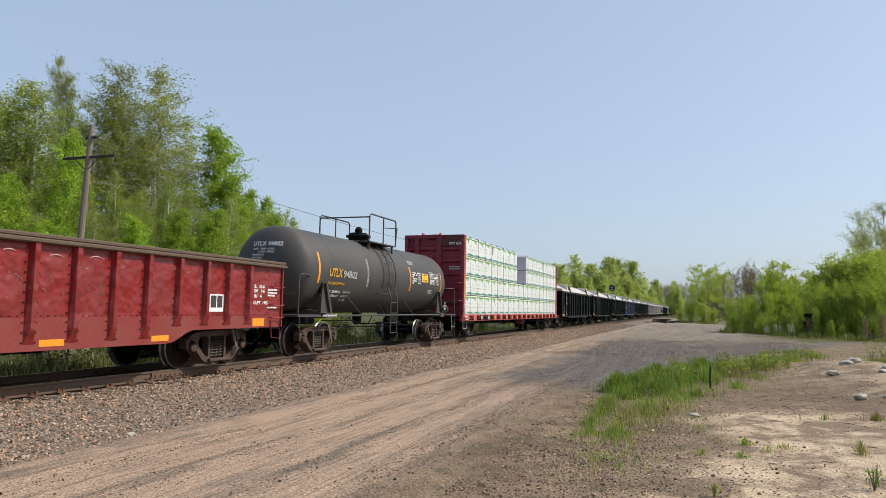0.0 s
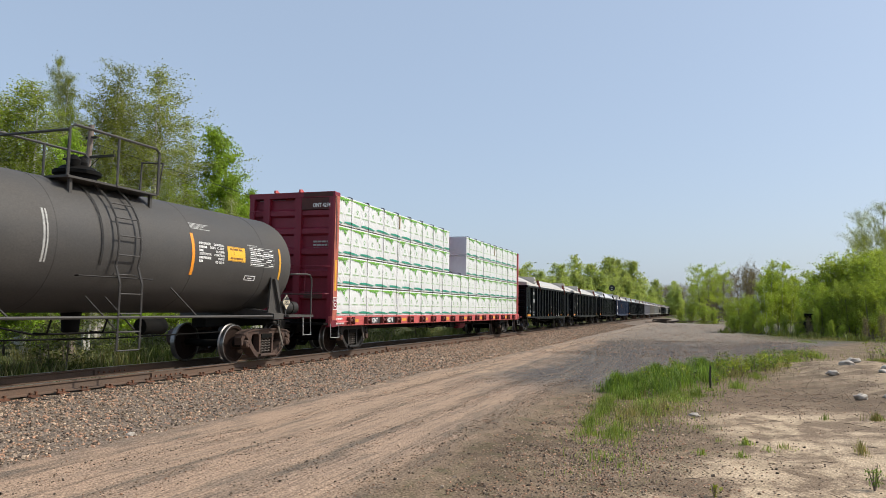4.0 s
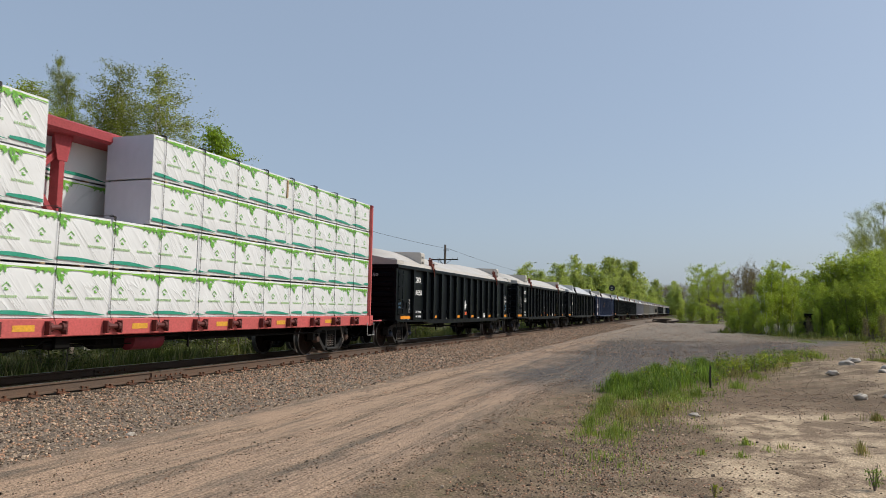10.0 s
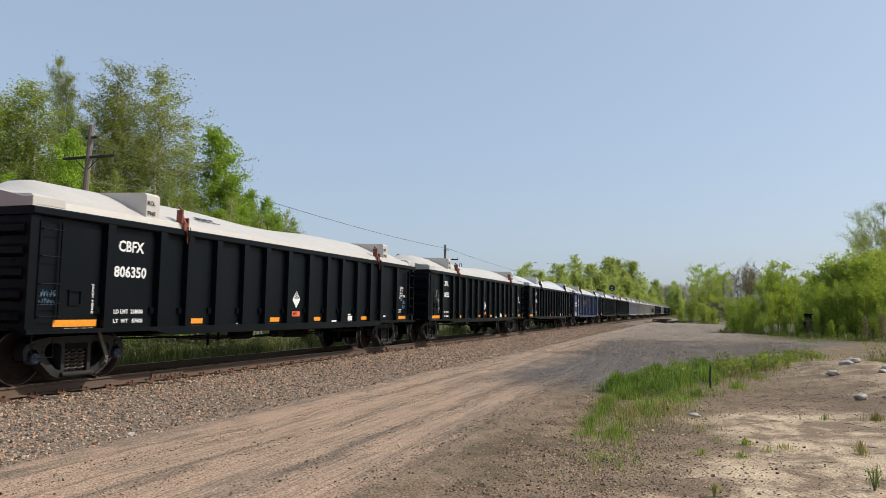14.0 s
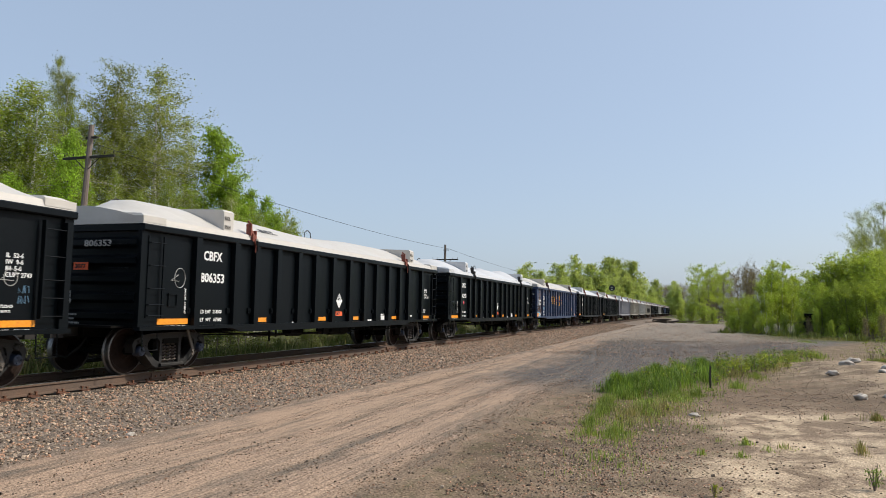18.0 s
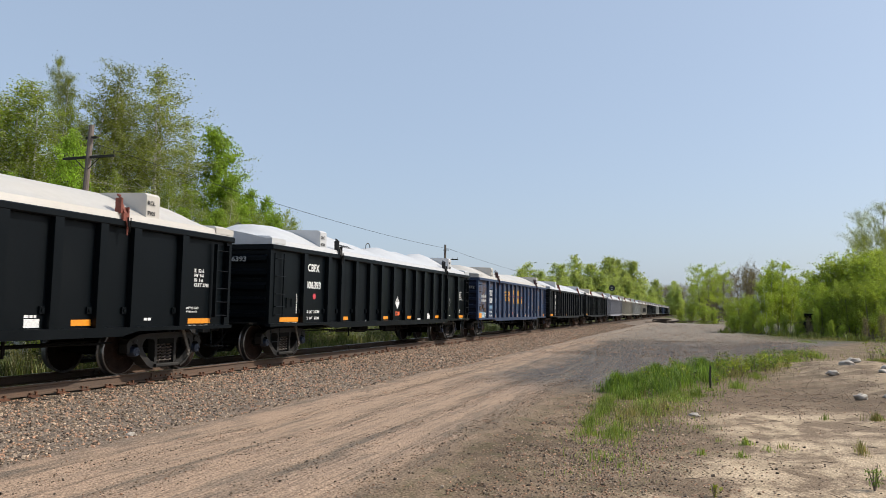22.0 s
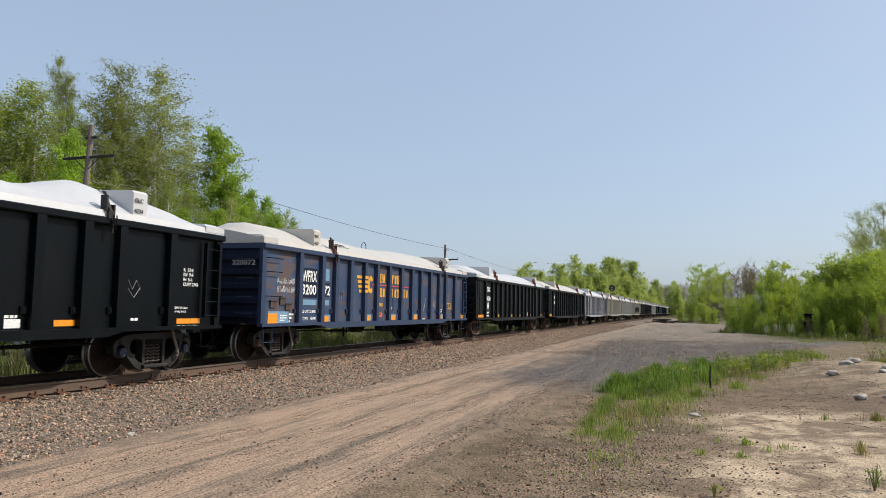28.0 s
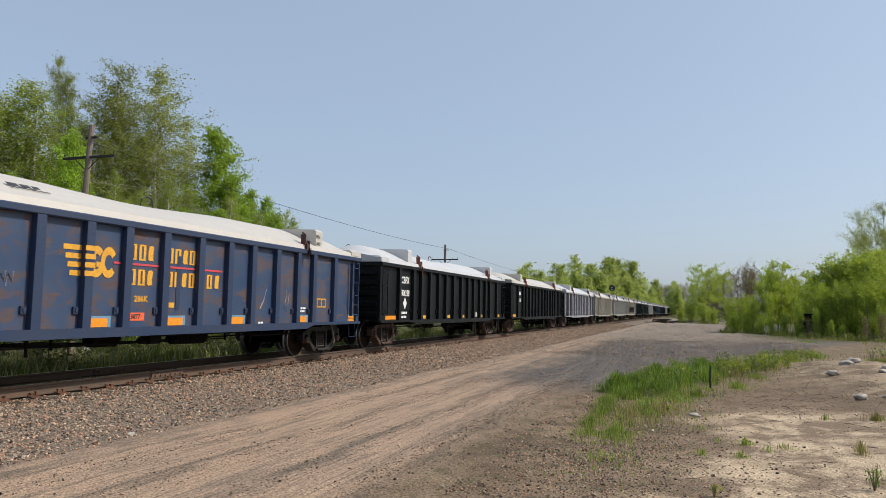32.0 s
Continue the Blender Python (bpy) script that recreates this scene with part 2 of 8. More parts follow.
def wrap_material():
    """White woven lumber wrap with diagonal creases."""
    m, n, b, out = nodes_of("white_lumber_wrap")
    co = add(n, "ShaderNodeTexCoord").outputs["Object"]
    oi = add(n, "ShaderNodeObjectInfo").outputs["Random"]
    sh = add(n, "ShaderNodeCombineXYZ", {0: math_node(n, "MULTIPLY", oi, 37.0), 2: math_node(n, "MULTIPLY", oi, 11.0)}).outputs[0]
    co = add(n, "ShaderNodeVectorMath", {0: co, 1: sh}).outputs[0]
    turn = add(n, "ShaderNodeMapping", {"Vector": co, "Rotation": (0, radians(-50), 0)}).outputs[0]
    mp = add(n, "ShaderNodeMapping", {"Vector": turn, "Scale": (0.35, 1.0, 2.4)}).outputs[0]
    cr = add(n, "ShaderNodeTexNoise", {"Vector": mp, "Scale": 1.6, "Detail": 3.0, "Roughness": 0.5, "Distortion": 0.5})
    fold = ramp(n, math_node(n, "ABSOLUTE", math_node(n, "SUBTRACT", cr.outputs[0], 0.5)), [(0.0, 1.0), (0.018, 0.45), (0.09, 0.0)])
    big = add(n, "ShaderNodeTexNoise", {"Vector": co, "Scale": 1.1, "Detail": 3.0})
    where = ramp(n, big.outputs[0], [(0.42, 0.1), (0.62, 1.0)])
    c = mix(n, ramp(n, big.outputs[0], [(0.35, 0.0), (0.7, 0.5)]), (0.71, 0.72, 0.715), (0.62, 0.63, 0.615))
    n.links.new(c, b.inputs["Base Color"])
    b.inputs["Roughness"].default_value = 0.38
    h = math_node(n, "ADD", math_node(n, "MULTIPLY", math_node(n, "MULTIPLY", fold, where), 0.35), math_node(n, "MULTIPLY", cr.outputs[0], 0.8))
    bp = add(n, "ShaderNodeBump", {"Height": h, "Strength": 0.6, "Distance": 0.055})
    n.links.new(bp.outputs[0], b.inputs["Normal"])
    return m


WRAP = wrap_material()
WRAP_END = paint("grey_wrap_end", (0.46, 0.46, 0.52), (0.40, 0.40, 0.45), 0.4, spot=1.2, grain=4.0, amount=0.5, bump=0.1, mottle=0.15)


def blue_rusty():
    m, n, b, out = nodes_of("rust_blistered_blue_paint")
    co = add(n, "ShaderNodeTexCoord").outputs["Object"]
    mp = add(n, "ShaderNodeMapping", {"Vector": co, "Scale": (0.75, 1.0, 1.35)}).outputs[0]
    r1 = add(n, "ShaderNodeTexNoise", {"Vector": mp, "Scale": 2.6, "Detail": 9.0, "Roughness": 0.78, "Distortion": 0.6})
    r2 = add(n, "ShaderNodeTexNoise", {"Vector": co, "Scale": 0.8, "Detail": 5.0})
    f = add(n, "ShaderNodeTexNoise", {"Vector": co, "Scale": 30.0, "Detail": 3.0})
    c = mix(n, ramp(n, r2.outputs[0], [(0.35, 0.0), (0.7, 1.0)]), (0.024, 0.050, 0.112), (0.046, 0.072, 0.128))
    k = ramp(n, math_node(n, "ADD", r1.outputs[0], math_node(n, "MULTIPLY", math_node(n, "SUBTRACT", r2.outputs[0], 0.5), 0.35)), [(0.49, 0.0), (0.55, 0.55), (0.68, 0.95)])
    c = mix(n, k, c, mix(n, f.outputs[0], (0.045, 0.030, 0.022), (0.165, 0.084, 0.046)))
    n.links.new(c, b.inputs["Base Color"])
    n.links.new(ramp(n, k, [(0.0, 0.45), (1.0, 0.85)]), b.inputs["Roughness"])
    bp = add(n, "ShaderNodeBump", {"Height": r1.outputs[0], "Strength": 0.25, "Distance": 0.02})
    n.links.new(bp.outputs[0], b.inputs["Normal"])
    return m


BLUE_RUST = blue_rusty()


def ground_material():
    """Ballast by the track, a sandy two-rut road, dark gravel, pale sand, and grassy soil beyond."""
    m, n, b, out = nodes_of("ground_soil")
    pos = add(n, "ShaderNodeNewGeometry").outputs["Position"]
    wob = add(n, "ShaderNodeTexNoise", {"Vector": pos, "Scale": 0.35, "Detail": 5.0, "Roughness": 0.6})
    wob2 = add(n, "ShaderNodeTexNoise", {"Vector": pos, "Scale": 1.6, "Detail": 5.0, "Roughness": 0.65})
    sep = add(n, "ShaderNodeSeparateXYZ", {0: pos})
    x, y = sep.outputs[0], sep.outputs[1]
    w = math_node(n, "MULTIPLY", math_node(n, "SUBTRACT", wob.outputs[0], 0.5), 4.0)
    w2 = math_node(n, "MULTIPLY", math_node(n, "SUBTRACT", wob2.outputs[0], 0.5), 1.6)
    yy = math_node(n, "ADD", math_node(n, "ADD", y, w), w2)
    xx = math_node(n, "ADD", math_node(n, "ADD", x, math_node(n, "MULTIPLY", w, 2.0)), w2)
    fine = add(n, "ShaderNodeTexNoise", {"Vector": pos, "Scale": 38.0, "Detail": 5.0, "Roughness": 0.75})
    mid = add(n, "ShaderNodeTexNoise", {"Vector": pos, "Scale": 6.0, "Detail": 6.0, "Roughness": 0.7})
    peb = add(n, "ShaderNodeTexVoronoi", {"Vector": pos, "Scale": 26.0})
    # wheel ruts: parallel to the track, each with its own place across the road, broken up by streaks
    drift = add(n, "ShaderNodeTexNoise", {"Vector": add(n, "ShaderNodeMapping", {"Vector": pos, "Scale": (0.10, 0.3, 1.0)}).outputs[0], "Scale": 1.0, "Detail": 2.0})
    across = math_node(n, "ADD", y, math_node(n, "MULTIPLY", math_node(n, "SUBTRACT", drift.outputs[0], 0.5), 1.3))
    lane = add(n, "ShaderNodeMapRange", {"Value": across, "From Min": 2.0, "From Max": 8.0}).outputs[0]
    lanes = ramp(n, lane, [(0.0, 0.15), (0.20, 0.25), (0.25, 0.75), (0.33, 0.95), (0.365, 0.2), (0.385, 0.3), (0.42, 0.9), (0.50, 1.0), (0.535, 0.25), (0.555, 0.2), (0.60, 0.85), (0.66, 1.0), (0.70, 0.45), (0.74, 0.85), (0.80, 0.75), (0.9, 0.45)])
    rutmap = add(n, "ShaderNodeMapping", {"Vector": pos, "Scale": (0.075, 2.4, 1.0), "Rotation": (0, 0, radians(1.0))}).outputs[0]
    rut = add(n, "ShaderNodeTexNoise", {"Vector": rutmap, "Scale": 1.7, "Detail": 8.0, "Roughness": 0.72, "Distortion": 0.1})
    break_up = add(n, "ShaderNodeTexNoise", {"Vector": add(n, "ShaderNodeMapping", {"Vector": pos, "Scale": (0.5, 3.2, 1.0)}).outputs[0], "Scale": 1.3, "Detail": 7.0, "Roughness": 0.75})
    wear = math_node(n, "ADD", math_node(n, "MULTIPLY", lanes, 0.14), math_node(n, "ADD", math_node(n, "MULTIPLY", rut.outputs[0], 0.85), math_node(n, "MULTIPLY", break_up.outputs[0], 0.85)))
    sand = mix(n, mid.outputs[0], (0.43, 0.300, 0.206), (0.32, 0.225, 0.158))
    dark_dirt = mix(n, mid.outputs[0], (0.125, 0.100, 0.078), (0.205, 0.160, 0.120))
    road = mix(n, ramp(n, wear, [(0.76, 0.0), (0.90, 0.62), (1.04, 1.0)]), dark_dirt, sand)
    thread = add(n, "ShaderNodeTexNoise", {"Vector": add(n, "ShaderNodeMapping", {"Vector": pos, "Scale": (0.22, 9.0, 1.0)}).outputs[0], "Scale": 1.4, "Detail": 6.0, "Roughness": 0.75})
    road = mix(n, math_node(n, "MULTIPLY", ramp(n, thread.outputs[0], [(0.37, 0.75), (0.48, 0.0)]), ramp(n, wob2.outputs[0], [(0.36, 0.35), (0.60, 1.0)])), road, (0.105, 0.080, 0.060))
    gravel = mix(n, peb.outputs["Color"], (0.045, 0.040, 0.037), (0.154, 0.138, 0.126))
    gravel = mix(n, ramp(n, rut.outputs[0], [(0.52, 0.0), (0.68, 0.6)]), gravel, (0.25, 0.21, 0.17))
    ballast = mix(n, peb.outputs["Color"], (0.078, 0.062, 0.050), (0.27, 0.212, 0.164))
    patch = add(n, "ShaderNodeTexNoise", {"Vector": pos, "Scale": 1.1, "Detail": 8.0, "Roughness": 0.68, "Distortion": 0.4})
    pale = mix(n, ramp(n, patch.outputs[0], [(0.44, 0.0), (0.56, 1.0)]), mix(n, mid.outputs[0], (0.13, 0.090, 0.060), (0.28, 0.205, 0.14)), mix(n, mid.outputs[0], (0.385, 0.288, 0.188), (0.58, 0.455, 0.315)))
    soil = mix(n, mid.outputs[0], (0.045, 0.050, 0.016), (0.09, 0.09, 0.034))
    brown = mix(n, ramp(n, patch.outputs[0], [(0.36, 0.0), (0.64, 1.0)]), (0.120, 0.084, 0.055), (0.255, 0.182, 0.120))

    def over(v, a, c):
        r = add(n, "ShaderNodeMapRange", {"Value": v, "From Min": a, "From Max": c, "To Min": 0.0, "To Max": 1.0})
        return r.outputs[0]
    moss = add(n, "ShaderNodeTexNoise", {"Vector": pos, "Scale": 2.4, "Detail": 6.0, "Roughness": 0.7})
    col = mix(n, ramp(n, moss.outputs[0], [(0.48, 0.0), (0.64, 0.65)]), brown, (0.085, 0.080, 0.036))
    # pale washed sand to the right
    slant = math_node(n, "ADD", yy, math_node(n, "MULTIPLY", x, 0.175))
    col = mix(n, math_node(n, "MULTIPLY", over(slant, 2.2, 1.2), over(xx, 17.5, 13.5)), col, pale)
    col = mix(n, math_node(n, "MULTIPLY", math_node(n, "MULTIPLY", over(yy, -2.0, -3.0), over(xx, 33.0, 27.0)), 0.5), col, pale)
    # churned darker earth behind the sand
    churn = math_node(n, "MULTIPLY", math_node(n, "MULTIPLY", over(xx, 13.5, 15.5), over(xx, 21.5, 18.5)), math_node(n, "MULTIPLY", over(yy, -4.2, -3.0), over(yy, 0.6, -0.4)))
    col = mix(n, math_node(n, "MULTIPLY", churn, 0.8), col, mix(n, patch.outputs[0], (0.10, 0.068, 0.043), (0.23, 0.165, 0.11)))
    # road, which keeps beside the track all along
    on_road = over(math_node(n, "ADD", y, w2), 2.6, 3.5)
    col = mix(n, on_road, col, road)
    # a sheet of dark gravel across the yard, sandy again beyond it
    sheet = math_node(n, "MULTIPLY", over(xx, 15.5, 19.5), math_node(n, "MULTIPLY", over(math_node(n, "ADD", yy, math_node(n, "MULTIPLY", x, 0.33)), 7.0, 8.6), over(yy, 6.2, 4.6)))
    col = mix(n, sheet, col, gravel)
    washed = mix(n, break_up.outputs[0], (0.17, 0.145, 0.122), (0.36, 0.295, 0.225))
    col = mix(n, math_node(n, "MULTIPLY", over(xx, 42.0, 52.0), math_node(n, "MULTIPLY", over(yy, -7.5, -5.5), 0.75)), col, washed)
    # dark band between the rails: the train's shade painted into the ground colour
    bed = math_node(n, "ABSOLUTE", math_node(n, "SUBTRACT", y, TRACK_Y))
    # ballast shoulder
    bl = math_node(n, "ADD", y, w2)
    col = mix(n, over(bl, 6.7, 7.5), col, ballast)
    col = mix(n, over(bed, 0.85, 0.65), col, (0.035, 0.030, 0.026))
    # weedy soil behind the track and under the bushes
    col = mix(n, over(yy, TRACK_Y + 2.6, TRACK_Y + 3.8), col, soil)
    col = mix(n, math_node(n, "MULTIPLY", over(yy, -3.0, -6.0), over(xx, 50.0, 60.0)), col, soil)
    col = mix(n, over(x, 185.0, 240.0), col, soil)
    grain = ramp(n, fine.outputs[0], [(0.30, 0.32), (0.70, 1.7)])
    col = mix(n, 1.0, col, grain, "MULTIPLY")
    n.links.new(col, b.inputs["Base Color"])
    b.inputs["Roughness"].default_value = 0.95
    b.inputs["Specular IOR Level"].default_value = 0.2
    h = math_node(n, "ADD", math_node(n, "MULTIPLY", fine.outputs[0], 0.6), math_node(n, "MULTIPLY", peb.outputs["Distance"], 0.8))
    h = math_node(n, "ADD", h, math_node(n, "MULTIPLY", math_node(n, "MULTIPLY", rut.outputs[0], on_road), 1.2))
    h = math_node(n, "ADD", h, math_node(n, "MULTIPLY", mid.outputs[0], 1.0))
    bp = add(n, "ShaderNodeBump", {"Height": h, "Strength": 0.55, "Distance": 0.035})
    n.links.new(bp.outputs[0], b.inputs["Normal"])
    return m


GROUND = ground_material()


def stone_material(name, lift):
    m, n, b, out = nodes_of(name)
    r = add(n, "ShaderNodeNewGeometry").outputs["Random Per Island"]
    c = ramp(n, r, [(0.0, (0.030, 0.024, 0.020)), (0.3, (0.11, 0.090, 0.070)), (0.45, (0.20, 0.155, 0.115)), (0.56, (0.28, 0.170, 0.118)), (0.70, (0.25, 0.168, 0.120)), (0.76, (0.16, 0.142, 0.120)), (0.94, (0.27, 0.222, 0.175)), (1.0, (0.38, 0.32, 0.255))])
    nz = add(n, "ShaderNodeTexNoise", {"Vector": add(n, "ShaderNodeTexCoord").outputs["Object"], "Scale": 45.0, "Detail": 3.0})
    c = mix(n, 1.0, c, ramp(n, nz.outputs[0], [(0.3, 0.75), (0.7, 1.2)]), "MULTIPLY")
    c = mix(n, 1.0, c, (1.22 * lift, 1.11 * lift, 0.99 * lift), "MULTIPLY")
    n.links.new(c, b.inputs["Base Color"])
    b.inputs["Roughness"].default_value = 0.9
    return m


STONE = stone_material("ballast_stone", 1.42)
PEBBLE = stone_material("pale_pebble", 1.25)
# low lift paints the shade under the train into the track-bed stones
DARK_STONE = stone_material("shade_dark_stone", 0.32)
GRIT = stone_material("dark_grit", 0.95)


# ---- mesh tools ----
class Shape:
    """Gathers simple solids into one mesh."""

    def __init__(self):
        self.v, self.f = [], []

    def put(self, verts, faces):
        k = len(self.v)
        self.v += [tuple(p) for p in verts]
        self.f += [tuple(i + k for i in q) for q in faces]
        return self

    def box(self, x0, x1, y0, y1, z0, z1):
        v = [(x, y, z) for x in (x0, x1) for y in (y0, y1) for z in (z0, z1)]
        return self.put(v, [(0, 1, 3, 2), (4, 6, 7, 5), (0, 4, 5, 1), (2, 3, 7, 6), (0, 2, 6, 4), (1, 5, 7, 3)])

    def cbox(self, x0, x1, y0, y1, z0, z1, c=0.02):
        """A box with its four long (x) edges and its outline chamfered."""
        pts = [(y0 + c, z0), (y1 - c, z0), (y1, z0 + c), (y1, z1 - c), (y1 - c, z1), (y0 + c, z1), (y0, z1 - c), (y0, z0 + c)]
        return self.prism_x(pts, x0, x1)

    def prism_x(self, pts, x0, x1):
        """Outline in (y, z), drawn out from x0 to x1."""
        k = len(pts)
        v = [(x0, p[0], p[1]) for p in pts] + [(x1, p[0], p[1]) for p in pts]
        f = [(i, (i + 1) % k, k + (i + 1) % k, k + i) for i in range(k)]
        return self.put(v, f + [tuple(range(k))[::-1], tuple(range(k, 2 * k))])

    def prism_y(self, pts, y0, y1):
        """Outline in (x, z), drawn out from y0 to y1."""
        k = len(pts)
        v = [(p[0], y0, p[1]) for p in pts] + [(p[0], y1, p[1]) for p in pts]
        f = [(i, k + i, k + (i + 1) % k, (i + 1) % k) for i in range(k)]
        return self.put(v, f + [tuple(range(k)), tuple(range(k, 2 * k))[::-1]])

    def prism_z(self, pts, z0, z1):
        k = len(pts)
        v = [(p[0], p[1], z0) for p in pts] + [(p[0], p[1], z1) for p in pts]
        f = [(i, (i + 1) % k, k + (i + 1) % k, k + i) for i in range(k)]
        return self.put(v, f + [tuple(range(k))[::-1], tuple(range(k, 2 * k))])

    def tube(self, path, r, n=6):
        """A round bar along a path; r is one radius or one for each point."""
        path = [Vector(p) for p in path]
        rr = r if isinstance(r, (list, tuple)) else [r] * len(path)
        v, f = [], []
        for i, p in enumerate(path):
            d = (path[min(i + 1, len(path) - 1)] - path[max(i - 1, 0)])
            d = d.normalized() if d.length > 1e-9 else Vector((0, 0, 1))
            a = d.cross(Vector((0, 0, 1)) if abs(d.z) < 0.9 else Vector((1, 0, 0))).normalized()
            c = d.cross(a)
            for k in range(n):
                t = 2 * math.pi * k / n
                v.append(p + (a * math.cos(t) + c * math.sin(t)) * rr[i])
        for i in range(len(path) - 1):
            for k in range(n):
                f.append((i * n + k, i * n + (k + 1) % n, (i + 1) * n + (k + 1) % n, (i + 1) * n + k))
        f += [tuple(range(n))[::-1], tuple(range((len(path) - 1) * n, len(path) * n))]
        return self.put(v, f)

    def turned(self, prof, axis="y", at=(0, 0, 0), n=28, caps=True):
        """Profile of (along, radius) turned about an axis."""
        v, f = [], []
        for a, r in prof:
            for k in range(n):
                t = 2 * math.pi * k / n
                c, s = r * math.cos(t), r * math.sin(t)
                p = (c, a, s) if axis == "y" else (a, c, s) if axis == "x" else (c, s, a)
                v.append((p[0] + at[0], p[1] + at[1], p[2] + at[2]))
        for i in range(len(prof) - 1):
            for k in range(n):
                f.append((i * n + k, i * n + (k + 1) % n, (i + 1) * n + (k + 1) % n, (i + 1) * n + k))
        if caps:
            f += [tuple(range(n))[::-1], tuple(range((len(prof) - 1) * n, len(prof) * n))]
        return self.put(v, f)

    def mesh(self, name, material, smooth=False):
        me = bpy.data.meshes.new(name)
        me.from_pydata(self.v, [], self.f)
        me.materials.append(material)
        bm = bmesh.new()
        bm.from_mesh(me)
        if len(self.f) < 4000:
            bmesh.ops.recalc_face_normals(bm, faces=bm.faces)
        bm.to_mesh(me)
        bm.free()
        if smooth:
            me.polygons.foreach_set("use_smooth", [True] * len(me.polygons))
            me.set_sharp_from_angle(angle=radians(38))
        return me


def part(name, shape, material, parent, label="", at=(0, 0, 0), smooth=False):
    """Links a shape (or a ready mesh) as one mesh object under a thing or a part."""
    me = shape.mesh(name, material, smooth) if isinstance(shape, Shape) else shape
    ob = new(name, me)
    ob.parent, ob.location = parent, at
    return tagged(ob, label)


def thing(name, label, category, at=(0, 0, 0), group="", kind="", rz=0.0):
    ob = new(name)
    ob.empty_display_size = 0.3
    ob.location, ob.rotation_euler = at, (0, 0, rz)
    return tagged(ob, label, category, group, kind)


letter_cache = {}


def lettering(text, height, material, width=None):
    """A mesh of flat letters: x to the right, z up, facing -y, its lower left corner at the origin."""
    key = (text, height, material.name, width)
    if key in letter_cache:
        return letter_cache[key]
    cu = bpy.data.curves.new("lettering", "FONT")
    cu.body, cu.size, cu.extrude, cu.resolution_u, cu.offset = text, 1.0, 0.002, 2, 0.024
    ob = new("lettering", cu)
    me = bpy.data.meshes.new_from_object(ob)
    bpy.data.objects.remove(ob)
    bpy.data.curves.remove(cu)
    xs = [v.co.x for v in me.vertices]
    ys = [v.co.y for v in me.vertices]
    x0, y0 = min(xs), min(ys)
    kz = height / (max(ys) - y0)
    kx = width / (max(xs) - x0) if width else kz
    for v in me.vertices:
        v.co = ((v.co.x - x0) * kx, -v.co.z, (v.co.y - y0) * kz)
    me.materials.clear()
    me.materials.append(material)
    letter_cache[key] = me
    return me


def split_letters(me):
    """The separate letters of a lettering mesh, each a mesh of its own."""
    boss = list(range(len(me.vertices)))

    def root(i):
        while boss[i] != i:
            boss[i] = boss[boss[i]]
            i = boss[i]
        return i
    for e in me.edges:
        boss[root(e.vertices[0])] = root(e.vertices[1])
    groups = collections.defaultdict(list)
    for q in me.polygons:
        groups[root(q.vertices[0])].append(tuple(q.vertices))
    out = []
    for faces in groups.values():
        used = sorted({i for q in faces for i in q})
        at = {i: k for k, i in enumerate(used)}
        one = bpy.data.meshes.new("letter")
        one.from_pydata([tuple(me.vertices[i].co) for i in used], [], [tuple(at[i] for i in q) for q in faces])
        one.materials.append(me.materials[0])
        out.append(one)
    return out


def write(text, x, y, z, height, material, parent, width=None):
    """Small writing is one mesh; large letters are parts one by one under a word."""
    me = lettering(text, height, material, width)
    if height < 0.11:
        return tagged(part("small_lettering", me, material, parent, at=(x, y, z)), kind="stuff")
    if len(text) == 1:
        return part("letter", me, material, parent, at=(x, y, z))
    word = new("word")
    word.parent, word.location = parent, (x, y, z)
    for one in split_letters(me):
        part("letter", one, material, word)
    return word


def bars(rows, x, y, z, parent, material, seed=0):
    """Unreadable small print: plain bars; rows of (length, height, drop)."""
    s, rnd = Shape(), random.Random(seed)
    for length, height, drop in rows:
        a = 0.0
        while a < length:
            w = min(length - a, rnd.uniform(0.5, 1.4) * height * 2.2)
            s.box(x + a, x + a + w, y - 0.003, y, z - drop - height, z - drop)
            a += w + height * 0.4
    return tagged(part("small_print", s, material, parent), kind="stuff")


def plate(name, x0, x1, z0, z1, y, material, parent, label="", t=0.004):
    return part(name, Shape().box(x0, x1, y - t, y, z0, z1), material, parent, label)


# ---- ground ----
def smooth(a, b, v):
    t = min(1.0, max(0.0, (v - a) / (b - a)))
    return t * t * (3 - 2 * t)


